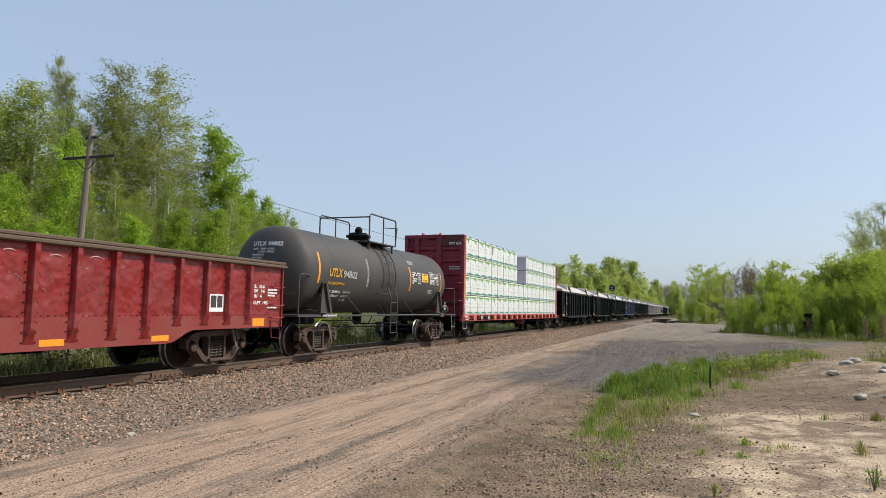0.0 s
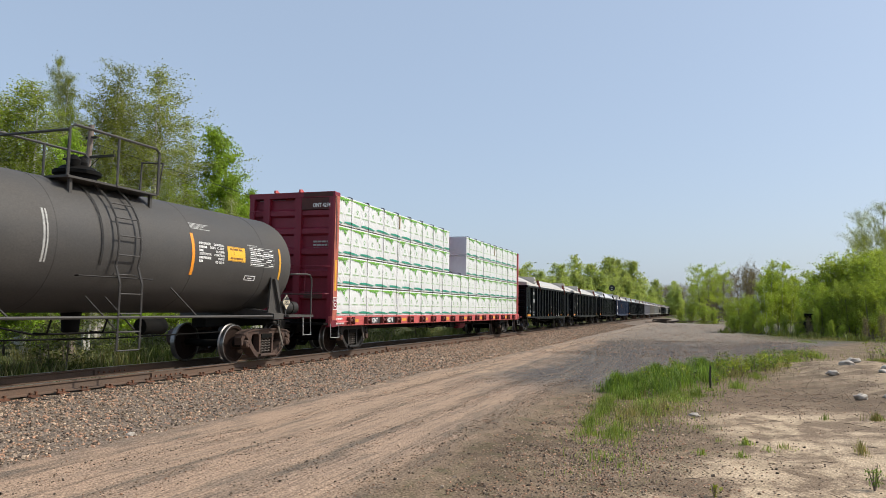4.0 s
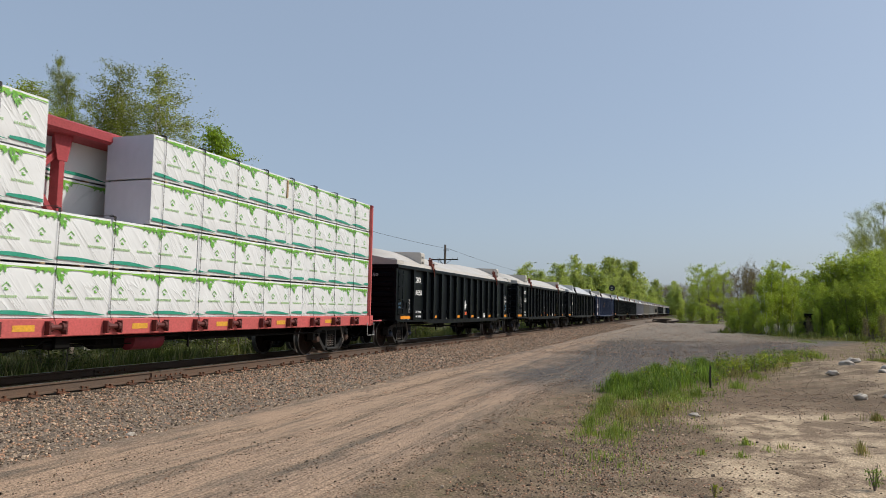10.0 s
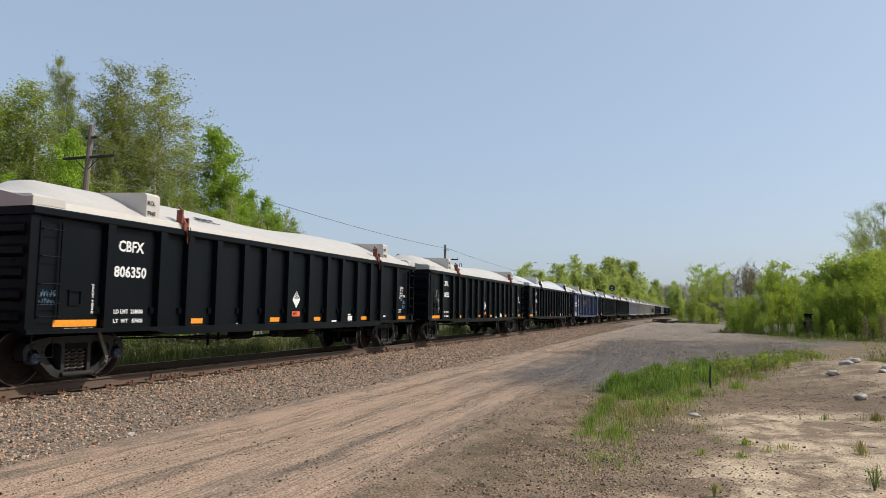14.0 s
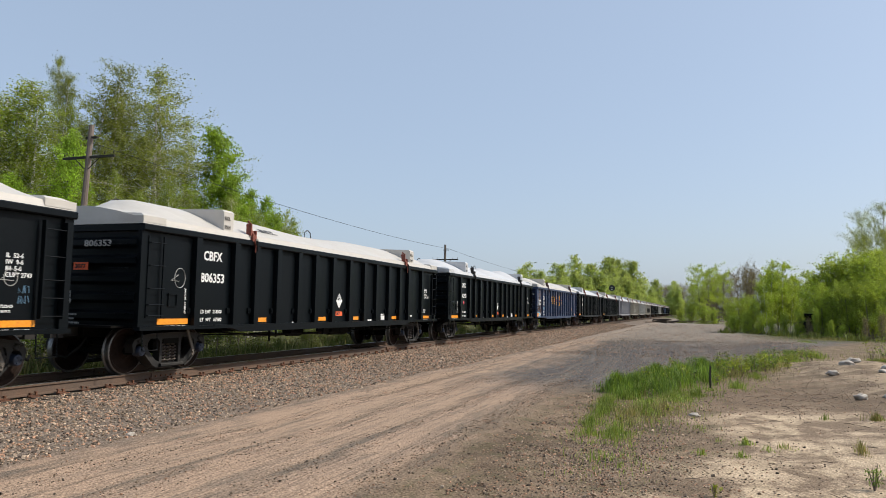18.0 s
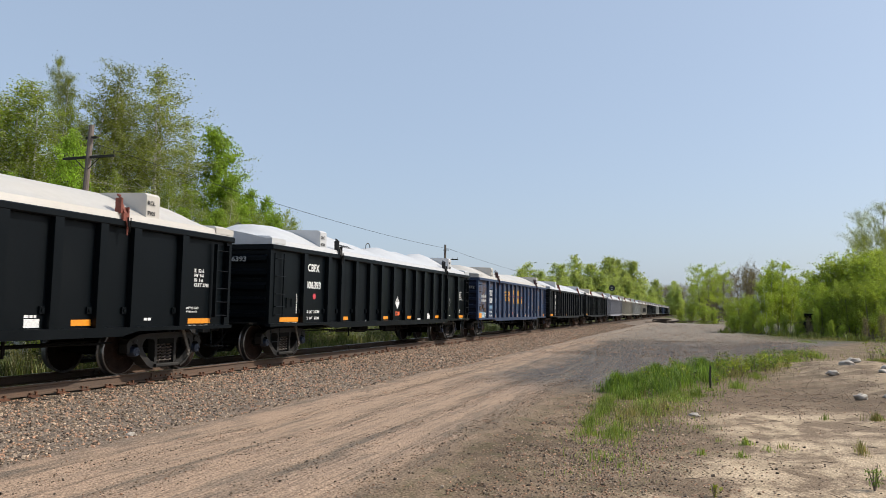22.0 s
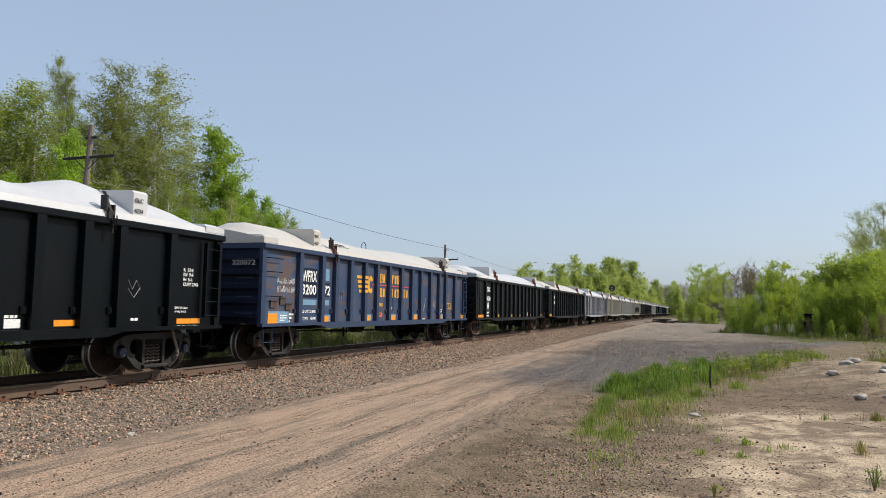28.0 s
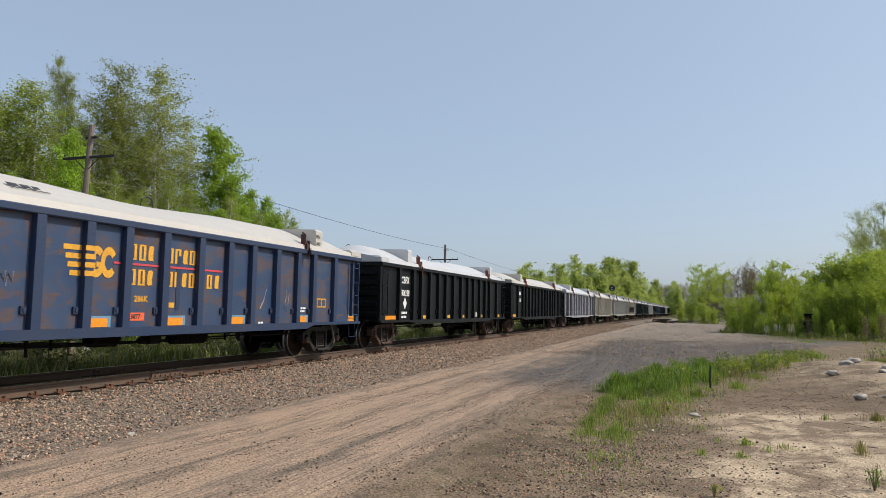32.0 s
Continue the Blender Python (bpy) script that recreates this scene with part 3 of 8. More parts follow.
def ground_z(x, y):
    d = y - TRACK_Y
    z = -0.42
    if d < 0:
        z += 0.20 * smooth(3.9, 1.9, -d)
    else:
        z += 0.20 * smooth(2.6, 1.7, d) - 0.35 * smooth(2.6, 5.0, d) + 0.25 * smooth(6.0, 14.0, d)
    near = smooth(90.0, 40.0, abs(x))
    z += near * 0.05 * noise.noise((x * 0.25, y * 0.35, 0.0)) * smooth(1.5, 4.0, abs(d))
    z += near * 0.018 * noise.noise((x * 1.7, y * 2.6, 3.0)) * smooth(1.5, 4.0, abs(d))
    # spoil heap and the bank that rises on the right
    z += 0.30 * math.exp(-(((x - 24.0) / 3.0) ** 2 + ((y + 4.3) / 1.5) ** 2)) * near * (1 + 0.5 * noise.noise((x * 0.9, y * 1.1, 8.0)))
    z += 0.22 * math.exp(-(((x - 18.0) / 3.5) ** 2 + ((y + 4.6) / 1.4) ** 2)) * near
    z += 0.16 * smooth(-1.0, -4.0, y) * smooth(6.0, 12.0, x) * smooth(60.0, 40.0, x)
    z += 0.10 * math.exp(-(((x - 24.0) / 8.0) ** 2 + ((y + 0.4) / 1.6) ** 2))
    # wheel ruts in the sandy road
    if 2.0 < y < 7.6 and x < 40:
        yr = y + 0.14 * x
        z += -0.008 * max(0.0, math.cos(yr * 3.6)) ** 3 * smooth(40, 20, x)
    return z


def build_ground():
    def steps(ranges):
        out = []
        for a, b, k in ranges:
            out += [a + (b - a) * i / k for i in range(k)]
        return out + [ranges[-1][1]]
    xs = steps([(-1500, -100, 4), (-100, 2, 12), (2, 24, 120), (24, 60, 80), (60, 200, 56), (200, 600, 16), (600, 3500, 6)])
    ys = steps([(-2500, -100, 5), (-100, -14, 14), (-14, -6, 20), (-6, 16, 130), (16, 40, 24), (40, 120, 10), (120, 2500, 5)])
    nx = len(xs)
    v = [(x, y, ground_z(x, y)) for y in ys for x in xs]
    f = [(j * nx + i, j * nx + i + 1, (j + 1) * nx + i + 1, (j + 1) * nx + i) for j in range(len(ys) - 1) for i in range(nx - 1)]
    me = bpy.data.meshes.new("ground")
    me.from_pydata(v, [], f)
    me.polygons.foreach_set("use_smooth", [True] * len(f))
    me.materials.append(GROUND)
    tagged(new("ground", me), "sandy dirt road and gravel with ballast beside the railway track", "ground", kind="structure")


build_ground()


# ---- track ----
def rail_outline(y):
    return [(y - 0.075, -0.185), (y + 0.075, -0.185), (y + 0.075, -0.17), (y + 0.012, -0.15), (y + 0.010, -0.05), (y + 0.036, -0.035), (y + 0.036, -0.004),
            (y - 0.036, -0.004), (y - 0.036, -0.035), (y - 0.010, -0.05), (y - 0.012, -0.15), (y - 0.075, -0.17)]


def build_track():
    t = thing("railway_track", "rusty steel railway track on dark wooden ties in stone ballast", "track", (0, 0, 0), kind="structure")
    for side in (-1, 1):
        y = TRACK_Y + side * 0.7535
        r = part("rail", Shape().prism_x(rail_outline(y), -80, 620), RAIL, t, "rust-brown steel rail")
        part("rail_head", Shape().box(-80, 620, y - 0.034, y + 0.034, -0.004, 0.0), RAIL_TOP, r, "worn bright running surface of the rail")
        for x in (12.1, 24.0, 35.9):
            j = Shape().box(x, x + 0.95, y - 0.052, y - 0.0125, -0.15, -0.04)
            j.box(x - 0.004, x + 0.004, y - 0.038, y + 0.038, -0.05, 0.001)
            jb = part("joint_bar", j, RAIL, t, "rusty bolted joint bar between two rails")
            for k in range(6):
                part("bolt", Shape().turned([(-0.03, 0.018), (0.0, 0.02)], "y", (x + 0.1 + k * 0.15, y - 0.05, -0.098), 8), RUST, jb)
    tie = Shape().box(-0.11, 0.11, -1.30, 1.30, -0.36, -0.208).mesh("tie", TIE)
    spike = Shape().box(-0.014, 0.014, -0.014, 0.014, -0.20, -0.150).box(-0.018, 0.018, -0.022, 0.026, -0.155, -0.135).mesh("spike", FLAKE)
    tie_plate = Shape().box(-0.09, 0.09, -0.17, -0.078, -0.208, -0.188).box(-0.09, 0.09, -0.10, -0.078, -0.188, -0.170).mesh("tie_plate", FLAKE)
    for k in range(110):
        x = 1.0 + 0.55 * k
        o = part("tie", tie, TIE, t, at=(x, TRACK_Y + 0.03 * math.sin(k * 2.3), 0.004 * math.sin(k * 1.7)))
        if k < 80:
            part("tie_plate", tie_plate, FLAKE, o, "orange-rusted steel tie plate", at=(0, -0.7535, 0.0))
            for sx in (-0.06, 0.05):
                part("spike", spike, FLAKE, o, at=(sx + 0.02 * math.sin(k * 3.1), -0.7535 - 0.095, 0.004 + 0.012 * math.sin(k * 5.0 + sx * 40)))
    rest = Shape()
    for k in range(900):
        x = 61.5 + 0.55 * k
        rest.box(x - 0.11, x + 0.11, TRACK_Y - 1.3, TRACK_Y + 1.3, -0.35, -0.19)
    tagged(part("far_ties", rest, TIE, t), kind="stuff")


build_track()


def build_stones():
    """Crushed stone, thickest along the track's near shoulder."""
    rnd = random.Random(4)
    base = [(1, 0, 0), (-1, 0, 0), (0, 1, 0), (0, -1, 0), (0, 0, 1), (0, 0, -1)]
    tri = [(0, 2, 4), (2, 1, 4), (1, 3, 4), (3, 0, 4), (2, 0, 5), (1, 2, 5), (3, 1, 5), (0, 3, 5)]
    v, f = [], []

    def stone(x, y, s, sink=0.3):
        nonlocal v, f
        k = len(v)
        q = Euler((rnd.uniform(0, 6), rnd.uniform(0, 6), rnd.uniform(0, 6))).to_matrix()
        z = ground_z(x, y) + s * (0.55 - sink)
        a = [rnd.uniform(0.6, 1.25) for _ in range(6)]
        for p, w in zip(base, a):
            c = q @ Vector(p) * (s * w)
            v.append((x + c.x, y + c.y, z + c.z * 0.8))
        f.extend([(i + k, j + k, m + k) for i, j, m in tri])
    for _ in range(38000):
        x = 2.0 + 44.0 * rnd.random() ** 1.5
        y = TRACK_Y - 0.85 - 3.4 * rnd.random() ** 0.85
        if y < 7.7 and rnd.random() < 0.5:
            continue
        stone(x, y, rnd.uniform(0.012, 0.036) * (0.88 + 0.12 * (x > 12) + 0.25 * (x > 20)))
    for _ in range(6000):
        stone(46.0 + 50.0 * rnd.random() ** 1.3, TRACK_Y - 0.9 - 3.2 * rnd.random(), rnd.uniform(0.03, 0.065), 0.2)
    for _ in range(4200):
        x, y = 7.0 + 9.0 * rnd.random(), rnd.gauss(1.3, 0.75)
        stone(x, y, rnd.uniform(0.006, 0.019) * (1.8 if rnd.random() < 0.07 else 1.0))
    first, v, f = (v, f), [], []
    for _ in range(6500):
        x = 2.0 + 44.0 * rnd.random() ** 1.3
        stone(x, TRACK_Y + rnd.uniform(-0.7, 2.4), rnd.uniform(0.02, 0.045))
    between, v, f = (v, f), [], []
    # grit thrown up along the ruts, and clods over the rough soil
    for _ in range(9000):
        x = 4.5 + 15.0 * rnd.random()
        y = rnd.choice((3.1, 3.3, 4.25, 5.3, 6.2)) + rnd.gauss(0, 0.16)
        stone(x, y, rnd.uniform(0.004, 0.012) * (2.0 if rnd.random() < 0.03 else 1.0), 0.2)
    for _ in range(7000):
        x, y = 7.0 + 10.0 * rnd.random() ** 1.2, 2.4 - 4.2 * rnd.random() ** 1.6
        if y < 0.3 and rnd.random() < 0.72:
            continue
        if noise.noise((x * 0.8, y * 0.9, 7.0)) > rnd.uniform(-0.1, 0.35):
            stone(x, y, rnd.uniform(0.005, 0.017) * (1.6 if rnd.random() < 0.06 else 1.0), 0.25)
    for _ in range(1600):
        x, y = rnd.gauss(17.0, 1.8), rnd.gauss(-2.0, 0.7)
        stone(x, y, rnd.uniform(0.006, 0.018), 0.5)
    for _ in range(2600):
        x, y = rnd.gauss(8.8, 1.1), rnd.gauss(1.15, 0.5)
        stone(x, y, rnd.uniform(0.005, 0.017), 0.45)
    for _ in range(9000):
        x = 17.0 + 32.0 * rnd.random() ** 1.2
        y = rnd.uniform(-6.0, 5.2)
        if y + 0.33 * x > 7.6:
            stone(x, y, rnd.uniform(0.008, 0.02) * (1 + 0.01 * x), 0.2)
    grit, v, f = (v, f), [], []
    for _ in range(2600):
        x = 3.0 + 30.0 * rnd.random() ** 1.2
        y = rnd.uniform(-6.0, 7.5)
        if rnd.random() < 0.35 + 0.4 * (0.2 < y < 1.6) - 0.22 * (y < 0):
            stone(x, y, rnd.uniform(0.006, 0.017) * (1.6 if rnd.random() < 0.1 else 1.0))
    for _ in range(9000):
        x = 14 + 50 * rnd.random() ** 1.4
        y = rnd.uniform(-0.5 - 0.1 * x, 7.0)
        if x < 20 and rnd.random() < 0.6:
            continue
        stone(x, y, rnd.uniform(0.008, 0.018) * (1 + 0.012 * x))
    for _ in range(5000):
        x = 30 + 80 * rnd.random() ** 1.3
        stone(x, rnd.uniform(-2 - 0.08 * x, 6.5), rnd.uniform(0.014, 0.032) * (1 + 0.006 * x), 0.2)
    for _ in range(3200):
        x, y = rnd.gauss(10.2, 2.4), rnd.gauss(0.75, 0.9)
        stone(x, y, rnd.uniform(0.005, 0.017) * (1.7 if rnd.random() < 0.08 else 1.0))
    for _ in range(1500):
        x, y = rnd.uniform(14, 30), rnd.gauss(-3.0, 1.2)
        stone(x, y, rnd.uniform(0.006, 0.02))
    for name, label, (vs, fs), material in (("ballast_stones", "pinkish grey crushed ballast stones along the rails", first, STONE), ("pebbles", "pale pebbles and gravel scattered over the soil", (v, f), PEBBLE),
                                      ("track_bed_stones", "ballast stones between the rails, coloured dark for the train's shade", between, DARK_STONE), ("grit", "brown grit and clods on the dirt road and rough soil", grit, GRIT)):
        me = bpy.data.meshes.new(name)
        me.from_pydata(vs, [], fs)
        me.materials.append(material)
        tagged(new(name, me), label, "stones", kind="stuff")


build_stones()


# ---- running gear shared by all cars ----
WHEEL_R = 0.457


def make_running_meshes():
    d = {}
    prof = [(-0.02, 0.05), (-0.02, 0.13), (0.015, 0.16), (0.02, 0.34), (-0.015, 0.375), (-0.02, 0.432), (-0.012, 0.452)]
    body = Shape().turned(prof + [(0.07, 0.445), (0.075, 0.40), (0.06, 0.36), (0.07, 0.16), (0.10, 0.13), (0.10, 0.05)], "y", n=36)
    d["wheel"] = body.mesh("wheel", WHEEL, True)
    d["tread"] = Shape().turned([(-0.028, 0.435), (-0.020, 0.457), (0.078, 0.458), (0.10, 0.482), (0.118, 0.480), (0.122, 0.44), (-0.028, 0.435)], "y", n=36, caps=False).mesh("tread", TREAD, True)
    d["axle"] = Shape().turned([(-1.02, 0.06), (-1.0, 0.075), (-0.8, 0.085), (0.8, 0.085), (1.0, 0.075), (1.02, 0.06)], "y", n=14).mesh("axle", UNDER, True)
    # cast side frame: pedestal jaws, arched top member, sloping lower members, columns and spring basket
    s = Shape()
    for k in (-1, 1):
        s.prism_y([(k * 1.06, 0.43), (k * 1.085, 0.60), (k * 1.02, 0.70), (k * 0.85, 0.76), (k * 0.62, 0.79), (k * 0.62, 0.695), (k * 0.70, 0.66), (k * 0.735, 0.56), (k * 0.71, 0.42), (k * 0.77, 0.40), (k * 0.79, 0.55), (k * 0.83, 0.60), (k * 0.95, 0.60), (k * 0.995, 0.55), (k * 1.01, 0.43)][::k], -0.10, 0.10)
        s.prism_y([(k * 0.62, 0.79), (k * 0.22, 0.80), (k * 0.22, 0.70), (k * 0.36, 0.695), (k * 0.62, 0.695)][::k], -0.102, 0.102)
        s.prism_y([(k * 0.77, 0.38), (k * 0.745, 0.52), (k * 0.68, 0.56), (k * 0.63, 0.46), (k * 0.52, 0.335), (k * 0.42, 0.255), (k * 0.30, 0.22), (k * 0.28, 0.12), (k * 0.42, 0.11), (k * 0.56, 0.18)][::k], -0.094, 0.094)
        s.prism_y([(k * 0.78, 0.385), (k * 0.56, 0.172), (k * 0.41, 0.10), (k * 0.40, 0.13), (k * 0.54, 0.205), (k * 0.755, 0.41)][::k], -0.135, 0.135)
        s.prism_y([(k * 0.315, 0.79), (k * 0.245, 0.79), (k * 0.245, 0.15), (k * 0.315, 0.15)][::k], -0.088, 0.088)
        s.prism_y([(k * 0.315, 0.70), (k * 0.40, 0.70), (k * 0.34, 0.67), (k * 0.315, 0.61)][::k], -0.084, 0.084)
        s.prism_y([(k * 0.55, 0.70), (k * 0.66, 0.70), (k * 0.71, 0.56), (k * 0.66, 0.52), (k * 0.63, 0.64)][::k], -0.084, 0.084)
        s.prism_y([(k * 1.03, 0.695), (k * 0.86, 0.768), (k * 0.62, 0.80), (k * 0.0, 0.815), (k * 0.0, 0.785), (k * 0.61, 0.77), (k * 0.84, 0.738), (k * 1.0, 0.675)][::k], -0.135, 0.135)
        s.turned([(-0.13, 0.04), (-0.115, 0.06), (0.08, 0.06)], "y", (k * 0.889, 0, 0.66), 10)
    s.cbox(-0.33, 0.33, -0.16, 0.16, 0.115, 0.19, 0.02)
    s.prism_y([(-0.25, 0.68), (0.25, 0.68), (0.25, 0.79), (-0.25, 0.79)], -0.10, 0.10)
    d["side_frame"] = s.mesh("side_frame", TRUCK)
    d["side_frame_dark"] = s.mesh("side_frame", TRUCK_DARK)
    coil = [(0.068 * math.cos(a * 0.9), 0.068 * math.sin(a * 0.9), 0.20 + 0.0092 * a) for a in range(0, 41)]
    d["spring"] = Shape().tube(coil, 0.017, 5).mesh("spring", SPRING, True)
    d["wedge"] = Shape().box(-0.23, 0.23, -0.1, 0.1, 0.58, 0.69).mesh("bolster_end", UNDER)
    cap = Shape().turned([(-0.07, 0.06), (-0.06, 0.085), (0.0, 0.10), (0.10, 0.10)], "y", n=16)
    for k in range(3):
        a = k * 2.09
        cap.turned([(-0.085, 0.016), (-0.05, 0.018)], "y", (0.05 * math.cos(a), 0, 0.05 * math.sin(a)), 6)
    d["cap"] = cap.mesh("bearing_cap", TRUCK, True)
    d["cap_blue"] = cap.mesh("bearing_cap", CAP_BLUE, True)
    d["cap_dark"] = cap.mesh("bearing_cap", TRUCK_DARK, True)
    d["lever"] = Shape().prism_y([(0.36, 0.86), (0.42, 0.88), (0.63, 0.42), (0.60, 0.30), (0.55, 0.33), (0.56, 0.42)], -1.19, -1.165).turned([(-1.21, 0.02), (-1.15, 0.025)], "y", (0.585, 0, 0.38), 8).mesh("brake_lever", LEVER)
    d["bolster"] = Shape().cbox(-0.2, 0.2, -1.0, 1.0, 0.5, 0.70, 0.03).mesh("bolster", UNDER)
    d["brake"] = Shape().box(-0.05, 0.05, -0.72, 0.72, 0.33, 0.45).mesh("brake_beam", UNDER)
    return d


GEAR = make_running_meshes()
rolling = []


def add_truck(car, x, frame_key="side_frame", cap_key="cap", full=True):
    """One four-wheeled truck under a car at x along it."""
    part("bolster", GEAR["bolster"], UNDER, car, at=(x, 0, 0))
    for side in (-1, 1):
        fr = part("side_frame", GEAR[frame_key], TRUCK, car, "cast steel truck side frame", at=(x, side * 1.0, 0))
        if full or side < 0:
            for k in (-0.155, 0.0, 0.155):
                part("spring", GEAR["spring"], SPRING, fr, "steel coil spring", at=(k, 0, 0))
            part("bolster_end", GEAR["wedge"], UNDER, fr)
            for k in (-1, 1):
                c = part("bearing_cap", GEAR[cap_key], TRUCK, fr, "round bolted bearing cap", at=(k * 0.889, -0.1 if side < 0 else 0.1, WHEEL_R))
                if side > 0:
                    c.rotation_euler = (0, 0, math.pi)
    if full:
        part("brake_lever", GEAR["lever"], TRUCK_DARK, car, "dusty slanting brake lever", at=(x, 0, 0))
    for k in (-1, 1):
        ax = part("wheel_set", GEAR["axle"], UNDER, car, at=(x + k * 0.889, 0, WHEEL_R))
        for side in (-1, 1):
            w = part("wheel", GEAR["wheel"], WHEEL, ax, "steel railway wheel with a bright tread", at=(0, side * 0.745, 0))
            tr = part("tread", GEAR["tread"], TREAD, ax, "bright worn wheel tread", at=(0, side * 0.745, 0))
            if side > 0:
                w.rotation_euler = tr.rotation_euler = (0, 0, math.pi)
        rolling.append((ax, x + k * 0.889))
    if full:
        for k in (-1, 1):
            part("brake_beam", GEAR["brake"], UNDER, car, at=(x + k * 0.42, 0, 0))


def add_coupler(car, x, way):
    s = Shape().cbox(min(x, x + way * 0.45), max(x, x + way * 0.45), -0.11, 0.11, 0.74, 0.96, 0.03)
    s.prism_z([(x + way * 0.45, -0.16), (x + way * 0.72, -0.14), (x + way * 0.72, 0.02), (x + way * 0.52, 0.18), (x + way * 0.42, 0.16)][::way], 0.72, 0.98)
    part("coupler", s, TRUCK_DARK, car, "knuckle coupler")
    part("air_hose", Shape().tube([(x, -0.3, 0.75), (x + way * 0.2, -0.31, 0.55), (x + way * 0.45, -0.25, 0.36), (x + way * 0.62, -0.1, 0.42)], 0.025, 6), UNDER, car, "black rubber air hose")


def ladder(car, x0, x1, y, zs, material, name="ladder", out=-0.07):
    for z in zs:
        part("rung", Shape().tube([(x0, y, z), (x0, y + out, z), (x1, y + out, z), (x1, y, z)], 0.011, 5), material, car, "thin steel rung")


RIBS = (0.53, 1.53, 2.43, 3.43, 4.38, 5.18, 6.38)
moving = []


def cover_mesh(lumpy, material, seed):
    """Arched lid with rims at its ends; one skin with thickness at the edge."""
    rnd = random.Random(seed)
    ph = [rnd.uniform(0, 6) for _ in range(6)]
    xs = [-8.13 + 16.26 * i / 84 for i in range(85)]
    ys = [-1.56, -1.52, -1.45, -1.2, -0.9, -0.55, -0.2, 0.2, 0.55, 0.9, 1.2, 1.45, 1.52, 1.56]
    s = Shape()
    v = []
    for x in xs:
        e = 8.13 - abs(x)
        rise = 0.26 + 0.30 * smooth(0.4, 1.1, e) - 0.10 * smooth(5.0, 8.0, e)
        if lumpy:
            rise += (0.085 * math.sin(x * 1.5 + ph[0]) + 0.055 * math.sin(x * 2.9 + ph[1])) * smooth(1.0, 2.0, e)
        for y in ys:
            k = max(0.0, 1 - (abs(y) / 1.47) ** 1.45)
            z = 3.03 + rise * k
            if lumpy:
                z += 0.04 * k * noise.noise((x * 1.3 + seed, y * 1.2, 0.3))
            if abs(y) > 1.5:
                z = 3.03 if abs(y) < 1.55 else 2.905
            v.append((x, y, z))
    ny = len(ys)
    f = [(i * ny + j, (i + 1) * ny + j, (i + 1) * ny + j + 1, i * ny + j + 1) for i in range(len(xs) - 1) for j in range(ny - 1)]
    f += [tuple(range(ny)), tuple(range((len(xs) - 1) * ny, len(xs) * ny))[::-1]]
    s.put(v, f)
    return s.mesh("cover", material, True)


COVER_A = cover_mesh(False, COVER, 1)
COVER_B = cover_mesh(True, COVER_COOL, 2)
COVER_C = cover_mesh(False, COVER_COOL, 3)
saddle = Shape()
saddle.prism_x([(-1.46, 3.0), (-1.46, 3.46), (-1.40, 3.51), (0.0, 3.56), (1.40, 3.51), (1.46, 3.46), (1.46, 3.0)][::-1], -0.16, 0.20)
SADDLE = saddle.mesh("saddle_block", COVER)
SADDLE_COOL = saddle.mesh("saddle_block", COVER_COOL)
corner = Shape().prism_z([(0, -1.563), (0.62, -1.563), (0.60, -1.50), (0.40, -1.05), (0, -1.0)], 2.93, 3.055)
corner.put([(0.02, -1.54, 3.055), (0.56, -1.54, 3.055), (0.36, -1.08, 3.055), (0.02, -1.03, 3.055), (0.05, -1.46, 3.105), (0.40, -1.46, 3.105), (0.30, -1.12, 3.125), (0.05, -1.08, 3.125)], [(0, 1, 5, 4), (1, 2, 6, 5), (2, 3, 7, 6), (3, 0, 4, 7), (4, 5, 6, 7)])
CORNER = corner.mesh("corner_block", COVER)
CORNER_COOL = corner.mesh("corner_block", COVER_COOL)
clamp = Shape()
clamp.box(-0.07, 0.07, -1.64, -1.585, 2.88, 3.02)
clamp.prism_x([(-1.63, 3.02), (-1.46, 3.30), (-1.40, 3.28), (-1.52, 3.02)], -0.035, 0.035)
clamp.box(-0.10, -0.06, -1.60, -1.46, 3.02, 3.30)
clamp.box(0.04, 0.07, -1.64, -1.54, 2.98, 3.14)
clamp.tube([(0.0, -1.62, 2.96), (0.02, -1.66, 2.80), (0.0, -1.67, 2.62)], [0.03, 0.025, 0.012], 5)
clamp.tube([(-0.10, -1.60, 3.28), (-0.10, -1.50, 3.36), (0.02, -1.44, 3.37), (0.04, -1.44, 3.30)], 0.018, 5)
CLAMP = clamp.mesh("cover_clamp", RUST_RED)
CLAMP_BLACK = clamp.mesh("cover_clamp", TRUCK_DARK)
CLAMP_BROWN = clamp.mesh("cover_clamp", SCORCHED)
CHAIN = Shape().tube([(0.02, -1.66, 2.95), (0.0, -1.70, 2.78), (0.04, -1.69, 2.66), (0.08, -1.67, 2.82), (0.09, -1.66, 2.95)], 0.012, 5).mesh("clamp_chain", UNDER)
HOOP = Shape().tube([(-0.22, 0, 3.40), (-0.16, 0, 3.66), (-0.05, 0, 3.72), (0.05, 0, 3.72), (0.16, 0, 3.66), (0.22, 0, 3.40)], 0.016, 5).mesh("lifting_hoop", CABLE)

gon = {}


